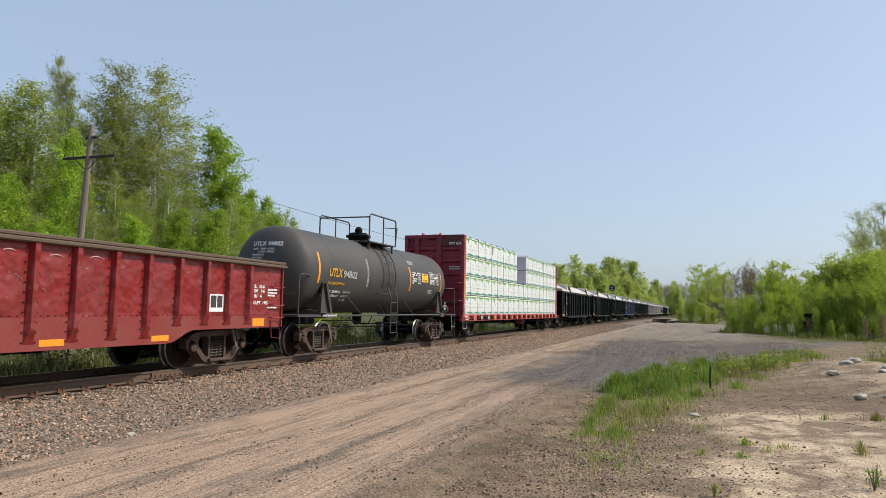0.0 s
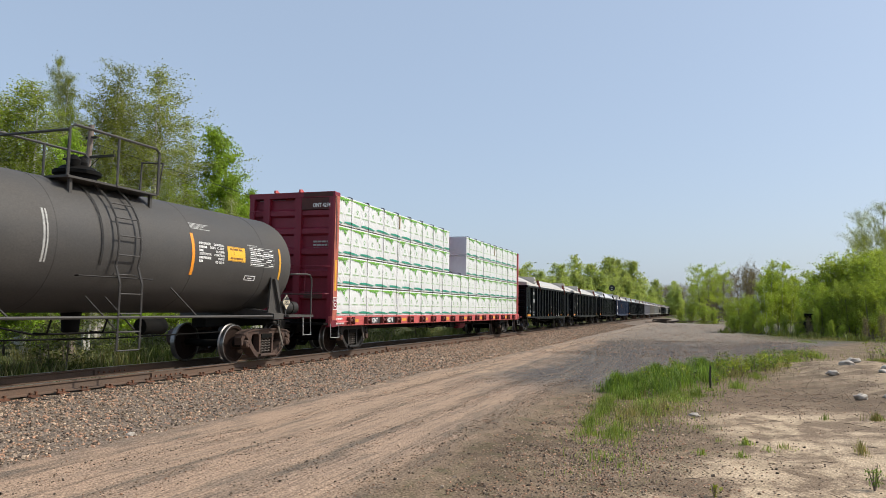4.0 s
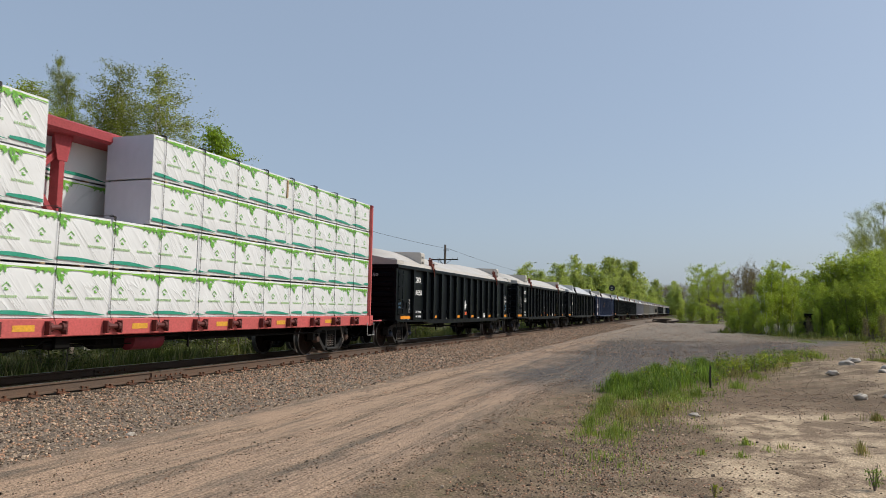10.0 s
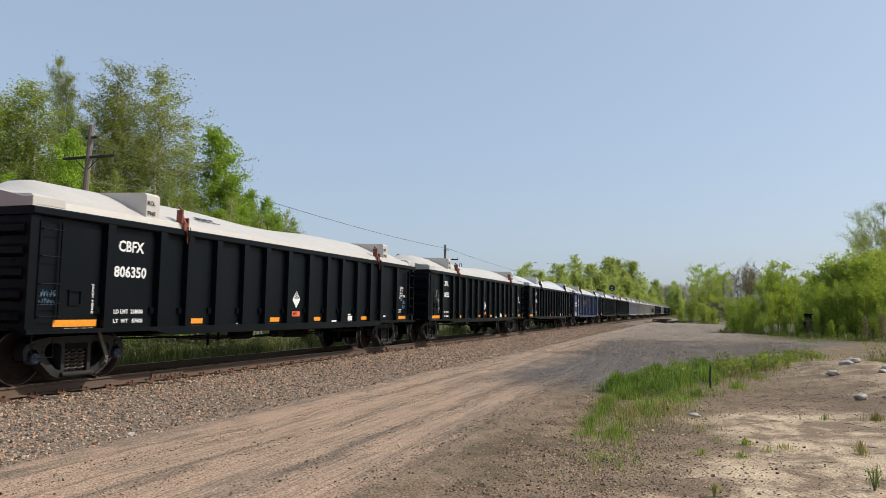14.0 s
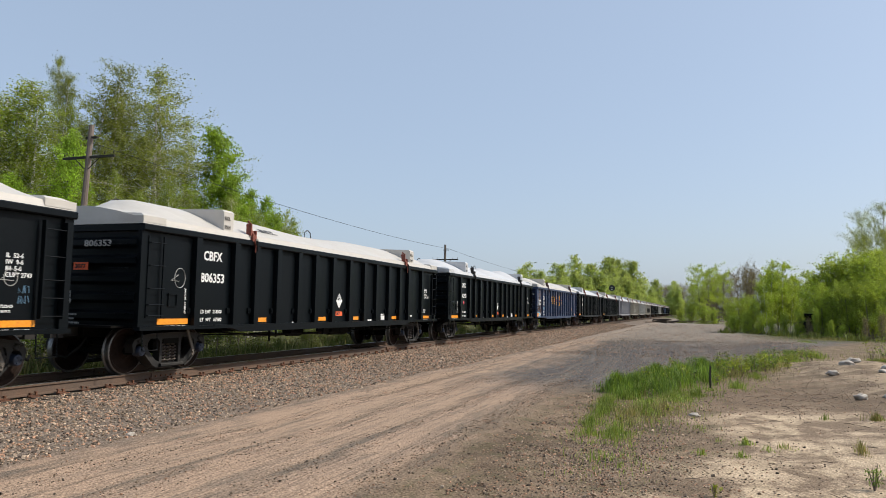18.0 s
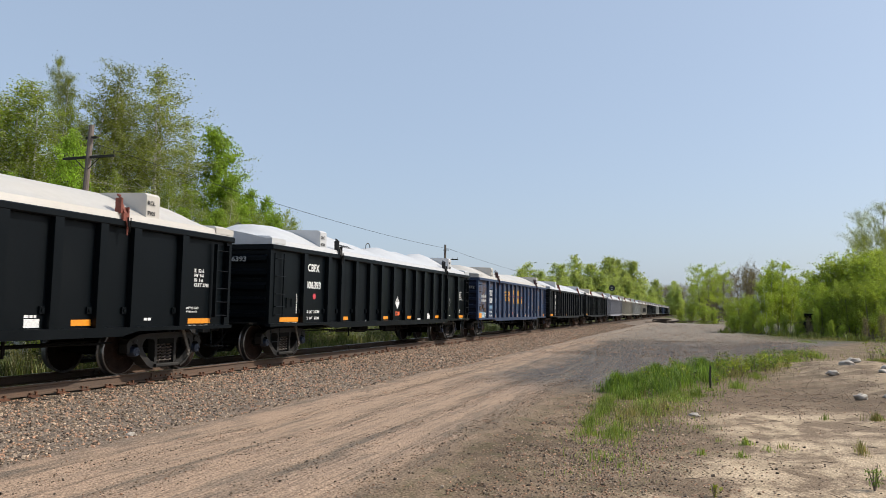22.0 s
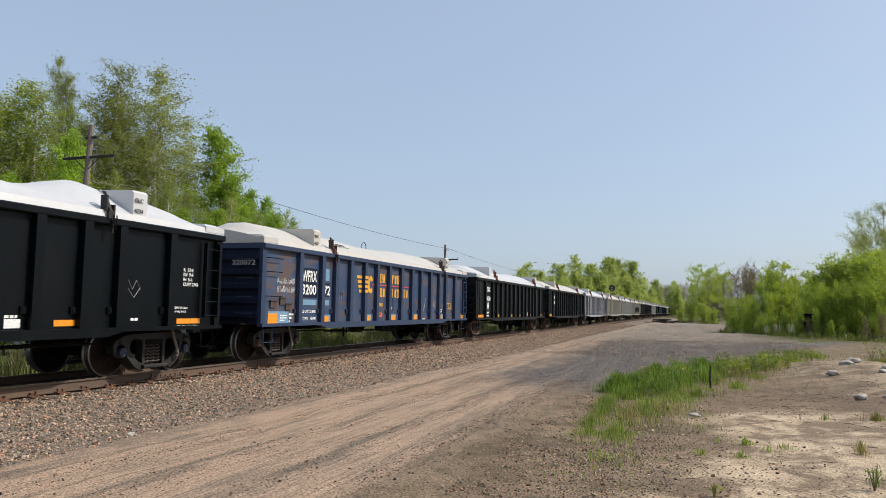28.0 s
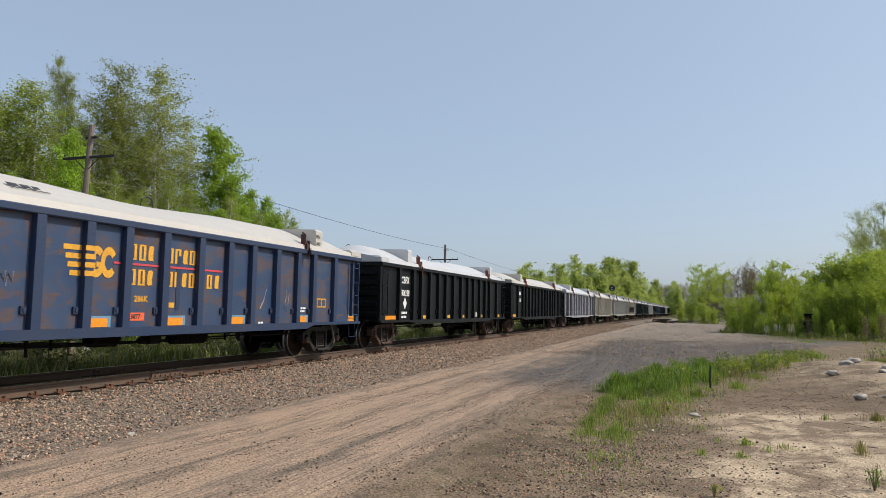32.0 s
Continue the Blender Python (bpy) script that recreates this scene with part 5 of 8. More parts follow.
bars([(0.2, 0.05, 0.0), (0.2, 0.05, 0.08)], 2.82, yb, 1.0, c4, WHITE, 16)
bars([(0.3, 0.05, 0.0), (0.26, 0.05, 0.08)], 4.72, yb, 1.36, c4, WHITE, 17)
scrawl(c4, -7.36, 1.95, 0.80, 0.17, 9, WHITE, "thin white sprayed scrawl", yb)
gr = Shape()
for i in range(4):
    a = -4.3 + 0.13 * i
    gr.tube([(a, yb, 1.62), (a + 0.02, yb, 1.84), (a + 0.10, yb, 1.7), (a + 0.12, yb, 1.86)], 0.010, 4)
gr.tube([(3.12, yb, 1.78), (3.0, yb, 1.5), (2.86, yb, 1.3)], 0.014, 4).tube([(4.0, yb, 1.8), (4.03, yb, 1.62), (3.96, yb, 1.45), (4.02, yb, 1.28)], 0.014, 4).tube([(4.16, yb, 1.7), (4.1, yb, 1.4)], 0.012, 4)
tagged(part("graffiti", gr, LILAC, c4, "thin pale sprayed scrawl"), kind="stuff")
for x, z in ((-7.55, 1.42), (-7.12, 1.50), (-6.85, 1.36)):
    part("steel_plate", Shape().box(x - 0.13, x + 0.13, yb - 0.03, yb, z - 0.08, z + 0.08).box(x - 0.15, x + 0.15, yb - 0.05, yb, z + 0.08, z + 0.10), TRUCK, c4, "rusty steel tag board")
saddle_marks(c4, "RLC", "1837")

# ---- the cars behind ----
c5 = gondola("black gondola car with a white diamond and white cover", X1 + 4 * P, BLACK_DUSTY, BLACK_DUSTY, "dusty", COVER_C)
write("CBFX", -6.2, yb, 2.25, 0.26, WHITE, c5, 0.74)
write("806298", -6.2, yb, 1.80, 0.24, WHITE, c5, 0.76)
part("diamond", Shape().prism_y([(-5.85, 1.32), (-5.68, 1.55), (-5.85, 1.78), (-6.02, 1.55)], yb - 0.004, yb), WHITE, c5, "white diamond placard")
bars([(0.5, 0.08, 0.0), (0.45, 0.08, 0.15)], -6.15, yb, 1.25, c5, WHITE, 21)
plate("reflector", -7.56, -6.66, 0.98, 1.11, yb, ORANGE, c5, "orange reflective strip")
for x in (-3.9, -1.0, 1.0, 3.9, 7.1):
    plate("reflector", x - 0.2, x + 0.2, 0.99, 1.11, yb, YELLOW, c5, "yellow reflective patch")
plate("tag", 2.95, 3.12, 1.02, 1.22, yb, WHITE, c5, "small white tag")
c6 = gondola("black gondola car with white end lettering and cover", X1 + 5 * P, BLACK_DUSTY, BLACK_DUSTY, "dusty", COVER_A)
bars([(0.6, 0.2, 0.0), (0.6, 0.2, 0.4)], -6.2, yb, 2.45, c6, WHITE, 22)
plate("reflector", -7.5, -6.8, 0.98, 1.11, yb, YELLOW, c6, "yellow reflective patch")
gondola("dark gondola car with pale lilac-grey ribs", X1 + 6 * P, BLACK_DUSTY, LILAC, "pale_ribs", COVER_C)
gondola("weathered tan gondola car with white cover", X1 + 7 * P, TAN_CAR, TAN_CAR, "tan", COVER_A)
gondola("weathered light grey gondola car with white cover", X1 + 8 * P, GREY_CAR, GREY_CAR, "grey", COVER_C)
c10 = gondola("light grey gondola car with dark sprayed graffiti", X1 + 9 * P, GREY_CAR, TAN_CAR, "greytan", COVER_A)
rg = Shape()
for i in range(9):
    a = -4.5 + i * 0.9
    rg.tube([(a, -1.62, 1.2), (a + 0.2, -1.62, 2.0), (a + 0.5, -1.62, 1.3), (a + 0.7, -1.62, 2.1)], 0.07, 4)
tagged(part("graffiti", rg, DARK_BARS, c10, "dark sprayed graffiti"), kind="stuff")
tail = [("black gondola car with white cover", BLACK_DUSTY, BLACK_DUSTY, "dusty"), ("black gondola car with white cover", BLACK, BLACK, "black"),
        ("light grey gondola car with white cover", GREY_CAR, GREY_CAR, "grey"), ("black gondola car with white cover", BLACK, BLACK, "black"),
        ("dark blue gondola car with white cover", NAVY, NAVY, "navy")]
for k in range(15):
    lab, a, b, key = tail[k % 5]
    gondola(lab, X1 + (10 + k) * P, a, b, key, (COVER_A, COVER_C)[k % 2], far=True)


# ---- tank car ----
def tank_car(xc):
    car = thing("tank_car", "black tank car with yellow marks, ladder and top railing", "freight car", (xc, TRACK_Y, 0))
    R, ZC, H = 1.25, 2.44, 5.55
    prof = []
    for i in range(9):
        a = math.pi / 2 * i / 8
        prof.append((-H - 0.62 * math.cos(a), max(0.03, R * math.sin(a))))
    prof += [(x, R) for x in (-3.5, -1.75, 0.0, 1.75, 3.5)]
    for i in range(8, -1, -1):
        a = math.pi / 2 * i / 8
        prof.append((H + 0.62 * math.cos(a), max(0.03, R * math.sin(a))))
    part("tank_shell", Shape().turned(prof, "x", (0, 0, ZC), 64), TANK_BLACK, car, "satin black cylindrical tank with dished ends", smooth=True)
    for x in (-1.75, 1.75, 4.4, -4.4):
        part("weld_seam", Shape().turned([(x - 0.012, R - 0.01), (x - 0.006, R + 0.004), (x + 0.006, R + 0.004), (x + 0.012, R - 0.01)], "x", (0, 0, ZC), 64), TANK_BLACK, car, smooth=True)

    def curved(name, x0, x1, z0, z1, material, label, lift=0.006):
        """A painted patch that follows the shell; z is height above the rail."""
        s, k = Shape(), 10
        v = []
        for i in range(k + 1):
            z = z0 + (z1 - z0) * i / k
            y = -math.sqrt(max(0.0, (R + lift) ** 2 - (z - ZC) ** 2))
            v += [(x0, y, z), (x1, y, z)]
        s.put(v, [(2 * i, 2 * i + 1, 2 * i + 3, 2 * i + 2) for i in range(k)])
        return part(name, s, material, car, label)
    curved("stripe", -5.26, -5.16, 2.05, 2.95, ORANGE, "orange vertical stripe")
    curved("stripe", -2.03, -1.99, 2.05, 2.95, DIM_WHITE, "white vertical stripe")
    curved("stripe", -1.96, -1.93, 2.05, 2.95, DIM_WHITE, "white vertical stripe")
    curved("stripe", 1.68, 1.77, 2.02, 2.92, ORANGE, "orange vertical stripe")
    curved("stripe", 5.08, 5.16, 2.05, 2.85, YELLOW, "orange vertical stripe")
    curved("yellow_panel", 2.92, 3.60, 2.40, 2.74, PANEL_YELLOW, "yellow painted data panel")
    for k in range(17):
        if k not in (3, 11):
            curved("panel_mark", 3.02 + 0.028 * k, 3.041 + 0.028 * k, 2.655, 2.70, RUST, "dark print bars", 0.009)
        if k not in (3, 7):
            curved("panel_mark", 3.02 + 0.028 * k, 3.041 + 0.028 * k, 2.445, 2.49, RUST, "dark print bars", 0.009)
    curved("panel_mark", 3.145, 3.16, 2.52, 2.63, RUST, "thin dark scratch", 0.009)
    curved("panel_mark", 2.93, 3.59, 2.722, 2.73, RUST, "thin dark panel edge", 0.009)
    curved("panel_mark", 2.93, 3.59, 2.41, 2.418, RUST, "thin dark panel edge", 0.009)

    def on_shell(me, x, z):
        y = -math.sqrt((R + 0.012) ** 2 - (z - ZC) ** 2)
        tilt = math.degrees(math.asin((z - ZC) / R))
        if max(q.co.z for q in me.vertices) < 0.11:
            o = tagged(part("small_lettering", me, WHITE, car), kind="stuff")
        else:
            o = new("word")
            o.parent = car
            for one in split_letters(me):
                part("letter", one, WHITE, o)
        o.matrix_basis = pose(x, y, z, -tilt)
        return o
    on_shell(lettering("UTLX", 0.26, YELLOW, 0.80), -4.63, 2.27)
    on_shell(lettering("94802", 0.23, DIM_WHITE, 0.92), -3.74, 2.27)
    on_shell(lettering("THE TANK CAR PEOPLE", 0.085, YELLOW, 1.04), -4.63, 2.04)
    on_shell(lettering("LD LMT   203800 LB", 0.085, WHITE, 1.06), -4.72, 1.80)
    on_shell(lettering("LT WT      59200 LB", 0.085, WHITE, 1.06), -4.74, 1.68)
    on_shell(lettering("92450 KG", 0.08, DIM_WHITE, 0.50), -3.50, 1.80)
    on_shell(lettering("26850 KG", 0.08, DIM_WHITE, 0.50), -3.50, 1.68)
    on_shell(lettering("12-1992", 0.08, DIM_WHITE, 0.42), -3.46, 1.56)
    on_shell(lettering("2 INCH HF COMP SHOES", 0.055, WHITE, 0.85), -5.3, 1.22).matrix_basis = pose(-5.30, -1.436, 1.105)
    for i, (a, c) in enumerate((("INTERIOR", "COATING"), ("", "3073  C-007"), ("", "02-2018"), ("EXTERIOR", "COATING"), ("", "P-815"), ("", "02-2018"))):
        z = 2.70 - 0.078 * i
        wide = 0.36 if c == "COATING" else 0.5 if "3073" in c else 0.22 if c[0] == "P" else 0.31
        on_shell(lettering(c, 0.056, WHITE, wide), 2.78 - wide, z)
        if a:
            on_shell(lettering(a, 0.056, WHITE, 0.40), 1.92, z)
        else:
            for k in range((0, 6, 3, 0, 9, 3)[i]):
                curved("print_bar", 1.92 + 0.045 * k, 1.955 + 0.045 * k, z, z + 0.052, WHITE, "white print bar")
    # ruled data block: grey outline, heading, rows of small print in columns
    print_rnd = random.Random(61)
    for z in (2.335, 2.79):
        curved("ruled_line", 3.80, 4.84, z, z + 0.012, DIM_WHITE, "thin grey ruled line")
    for x in (3.80, 4.22, 4.83):
        curved("ruled_line", x, x + 0.009, 2.335, 2.80, DIM_WHITE, "thin grey ruled line")
    for k in range(7):
        curved("print_bar", 3.74 + 0.06 * k, 3.785 + 0.06 * k, 2.82, 2.845, DIM_WHITE, "small print bar")
    for i in range(9):
        z = 2.755 - 0.047 * i
        a = 3.83
        while a < 4.80:
            w = min(4.80 - a, print_rnd.uniform(0.06, 0.22))
            if print_rnd.random() < (0.92 if a < 4.2 else 0.62):
                curved("print_bar", a, a + w, z - 0.013, z + 0.012, WHITE if i % 3 != 1 else DIM_WHITE, "small print bar")
            a += w + print_rnd.uniform(0.012, 0.035)
    for i in range(5):
        curved("print_bar", 1.76, 2.42 - 0.09 * (i * 7 % 4), 3.03 + 0.028 * i, 3.044 + 0.028 * i, DIM_WHITE, "faded line of small print")
    for x0, x1, z0, z1 in ((3.66, 4.10, 1.985, 2.002), (3.66, 4.10, 2.083, 2.10), (3.66, 3.685, 2.003, 2.082), (4.075, 4.10, 2.003, 2.082), (3.78, 3.97, 2.03, 2.05)):
        curved("small_frame", x0, x1, z0, z1, WHITE, "small white stencilled box")
    # writing on the near dished end
    def on_head(me, y0, z0):
        me = me.copy()
        for q in me.vertices:
            yy, zz = y0 - q.co.x, z0 + q.co.z
            q.co = (-H - 0.62 * math.sqrt(max(0.0, 1 - (yy * yy + (zz - ZC) ** 2) / R ** 2)) - 0.012, yy, zz)
        return tagged(part("small_lettering", me, WHITE, car), kind="stuff")
    on_head(lettering("UTLX 94802", 0.13, WHITE, 0.95), 0.42, 3.06)
    for i, t in enumerate(("CAPY  13628 US GAL", "51590 LITRES", "SPRINGS D-5", "36 WHEELS")):
        on_head(lettering(t, 0.055, WHITE, (0.72, 0.5, 0.4, 0.36)[i]), 0.40 - 0.2 * (i == 1), 2.95 - 0.085 * i)
    # underframe: stub sills, bolsters with sloping webs, side running boards
    for k in (-1, 1):
        part("stub_sill", Shape().box(min(k * 3.6, k * 6.55), max(k * 3.6, k * 6.55), -0.2, 0.2, 0.85, 1.12), UNDER, car)
        part("end_platform", Shape().box(min(k * 5.35, k * 6.62), max(k * 5.35, k * 6.62), -1.42, 1.42, 1.10, 1.16), TANK_BLACK, car, "black end platform")
        part("body_bolster", Shape().prism_x([(-1.43, 1.05), (1.43, 1.05), (1.43, 1.19), (0.5, 1.32), (-0.5, 1.32), (-1.43, 1.19)][::-1], k * 4.87 - 0.22, k * 4.87 + 0.22), TANK_BLACK, car)
        for side in (-1, 1):
            xa = k * 4.87
            part("saddle_web", Shape().prism_y([(xa - 0.20, 1.16), (xa + 0.34, 1.16), (xa + 0.03, 2.10), (xa - 0.10, 2.10)], side * 1.20, side * 1.24), TANK_BLACK, car, "sloping black steel saddle plate")
            part("saddle_flange", Shape().prism_y([(xa + 0.28, 1.16), (xa + 0.38, 1.16), (xa + 0.05, 2.07), (xa - 0.06, 2.07)], side * 1.22 - 0.10, side * 1.22 + 0.10), TANK_BLACK, car)
        # hand rail that wraps the end
        for side in (-1, 1):
            rail = [(k * 5.62, side * 1.02, 2.20), (k * 5.80, side * 1.30, 2.24), (k * 6.30, side * 1.37, 2.26), (k * 6.44, side * 1.38, 2.24), (k * 6.52, side * 1.38, 2.15), (k * 6.54, side * 1.38, 2.0), (k * 6.54, side * 1.38, 1.14)]
            part("end_rail", Shape().tube(rail, 0.022, 8), TANK_BLACK, car, "bent pipe handrail round the end")
        part("end_rail", Shape().tube([(k * 6.53, -1.38, 1.72), (k * 6.53, 1.38, 1.72)], 0.018, 6), TANK_BLACK, car, "thin cross rail")
        part("step", Shape().tube([(k * 6.5, -1.4, 1.12), (k * 6.5, -1.42, 0.62), (k * 6.1, -1.42, 0.62), (k * 6.1, -1.4, 1.12)], 0.014, 5), DIM_WHITE if k > 0 else TANK_BLACK, car, "bent steel step")
        if k > 0:
            holder = part("placard_holder", Shape().prism_y([(5.05, 1.49), (5.25, 1.28), (5.45, 1.49), (5.25, 1.70)], -1.40, -1.385).box(5.23, 5.27, -1.385, -1.37, 1.12, 1.5), DARK_BARS, car, "diamond placard holder on a stalk")
            part("placard", Shape().prism_y([(5.075, 1.49), (5.25, 1.306), (5.425, 1.49), (5.25, 1.674)], -1.405, -1.401), CREAM, holder, "cream diamond placard with dark print")
            part("placard_mark", Shape().prism_y([(5.12, 1.535), (5.38, 1.535), (5.30, 1.61), (5.25, 1.645), (5.20, 1.61)], -1.409, -1.406), DARK_BARS, holder, "dark symbol")
            part("placard_bar", Shape().box(5.16, 5.34, -1.409, -1.406, 1.50, 1.52), DARK_BARS, holder)
        
        add_truck(car, k * 4.87, "side_frame", "cap")
        add_coupler(car, k * 6.5, k)
    part("placard_number", lettering("1830", 0.075, DARK_BARS, 0.19), DARK_BARS, car, at=(5.155, -1.408, 1.41))
    part("brake_reservoir", Shape().turned([(-0.42, 0.03), (-0.40, 0.11), (-0.34, 0.165), (0.34, 0.165), (0.40, 0.11), (0.42, 0.03)], "x", (5.72, -1.12, 1.345), 22), TRUCK_DARK, car, "dark grey air reservoir with a strap", smooth=True)
    part("reservoir_strap", Shape().turned([(5.78, 0.166), (5.785, 0.178), (5.815, 0.178), (5.82, 0.166)], "x", (0, -1.12, 1.345), 22), UNDER, car, "black tie-down strap")
    part("brake_wheel", Shape().tube([(6.62 + 0.0, 0.2 + 0.3 * math.cos(a), 1.95 + 0.3 * math.sin(a)) for a in [i * 0.483 for i in range(14)]], 0.02, 5).tube([(6.62, -0.1, 1.95), (6.62, 0.5, 1.95)], 0.015, 4).tube([(6.62, 0.2, 1.65), (6.62, 0.2, 2.25)], 0.015, 4), UNDER, car, "round hand brake wheel")
    # long side pipe and struts
    part("side_rail", Shape().tube([(-4.6, -1.40, 1.13), (4.6, -1.40, 1.13)], 0.03, 6), TANK_BLACK, car, "long steel side pipe")
    part("lower_pipe", Shape().tube([(-4.4, -0.9, 0.98), (-2.4, -0.9, 0.96), (-1.8, -0.9, 0.84), (0.6, -0.9, 0.84)], 0.02, 5), UNDER, car)
    part("brake_rod", Shape().tube([(-4.0, -0.7, 0.78), (0.0, -0.8, 0.72), (3.6, -0.6, 0.74)], 0.016, 5), UNDER, car, "thin brake rod")
    for x in (-2.7, 1.75):
        part("strut", Shape().tube([(x - 0.45, -1.06, 1.72), (x, -1.38, 1.15)], 0.018, 5), TRUCK_DARK, car, "thin diagonal strut")
    for x in (-1.9, -0.7):
        part("hanger", Shape().tube([(x, -1.40, 1.13), (x + 0.1, -1.2, 0.86), (x + 0.1, -0.9, 0.86)], 0.018, 5), UNDER, car)
    part("outlet_valve", Shape().turned([(0.78, 0.10), (0.84, 0.16), (1.05, 0.17), (1.25, 0.2)], "z", (-0.2, 0, 0), 14), UNDER, car, "black bottom outlet valve", smooth=True)
    part("brake_cylinder", Shape().turned([(-0.36, 0.05), (-0.33, 0.17), (0.30, 0.17), (0.44, 0.06)], "x", (1.2, -0.7, 0.92), 14), UNDER, car, "black brake cylinder", smooth=True)
    # side ladder that follows the shell, walkway and crash railing
    lx0, lx1 = -0.48, 0.08
    arc = [(0, -math.sin(a) * (R + 0.10), ZC + math.cos(a) * (R + 0.10)) for a in [0.28 + 0.13 * i for i in range(13)]]
    for lx in (lx0, lx1):
        part("ladder_rail", Shape().tube([(lx, p[1], p[2]) for p in arc] + [(lx, -1.42, 1.75), (lx, -1.42, 0.52)], 0.022, 5), TANK_BLACK, car)
    for i, z in enumerate((0.52, 0.86, 1.20, 1.56, 1.92, 2.28, 2.64, 2.98, 3.26)):
        y = -1.42 if z < 1.9 else -math.sqrt(max(0.02, (R + 0.10) ** 2 - (z - ZC) ** 2))
        part("rung", Shape().tube([(lx0, y, z), (lx1, y, z)], 0.014, 5), TANK_BLACK, car)
    for k in (-0.78,):
        part("tank_band", Shape().tube([(k, -math.sin(a) * (R + 0.03), ZC + math.cos(a) * (R + 0.03)) for a in [0.05 + 0.14 * i for i in range(14)]], 0.016, 4), TANK_BLACK, car)
    part("grab_bar", Shape().tube([(-1.35, -1.25, 1.86), (-1.35, -1.33, 1.86), (0.45, -1.33, 1.86), (0.45, -1.25, 1.86)], 0.014, 5), TRUCK_DARK, car, "long steel grab bar")
    for x in (-1.0, -0.55):
        part("strut", Shape().tube([(x, -1.15, 1.5), (x + 0.5, -1.40, 0.9)], 0.016, 5), TRUCK_DARK, car)
    part("walkway", Shape().box(-1.35, 0.9, -0.95, 0.95, 3.60, 3.64), TANK_BLACK, car, "black steel top platform")
    for x in (-1.2, 0.8):
        for y in (-0.85, 0.85):
            part("platform_leg", Shape().box(x - 0.03, x + 0.03, y - 0.03, y + 0.03, 3.2, 3.6), TANK_BLACK, car)
    part("manway", Shape().turned([(3.6, 0.36), (3.84, 0.36), (3.86, 0.44), (3.93, 0.44), (3.95, 0.36), (4.02, 0.30), (4.04, 0.1)], "z", (-0.25, 0, 0), 20), UNDER, car, "black bolted manway dome", smooth=True)
    part("valve", Shape().turned([(4.0, 0.12), (4.12, 0.14), (4.22, 0.06)], "z", (-0.45, -0.1, 0), 12), UNDER, car, smooth=True)
    part("valve", Shape().turned([(4.0, 0.10), (4.15, 0.12), (4.26, 0.05)], "z", (-0.05, 0.12, 0), 12), UNDER, car, smooth=True)
    for y in (-0.95, 0.95):
        rl = [(-1.35, y, 3.62), (-1.35, y, 4.48), (-1.25, y, 4.56), (0.80, y, 4.56), (0.90, y, 4.48), (0.90, y, 3.62)]
        part("top_rail", Shape().tube(rl, 0.028, 6), TANK_BLACK, car, "black pipe safety railing")
        part("top_rail", Shape().tube([(-0.2, y, 3.62), (-0.2, y, 4.56)], 0.025, 6), TANK_BLACK, car)
    part("top_rail", Shape().tube([(-1.35, -0.95, 4.45), (-1.35, 0.95, 4.45)], 0.025, 6), TANK_BLACK, car)
    part("top_rail", Shape().tube([(0.9, -0.95, 3.64), (1.02, -0.95, 4.30), (1.02, -0.4, 4.34), (1.0, -0.4, 3.64)], 0.025, 6), TANK_BLACK, car)
    moving.append((car, xc, TRACK_Y, 0.0))
    return car


tank_car(23.34)


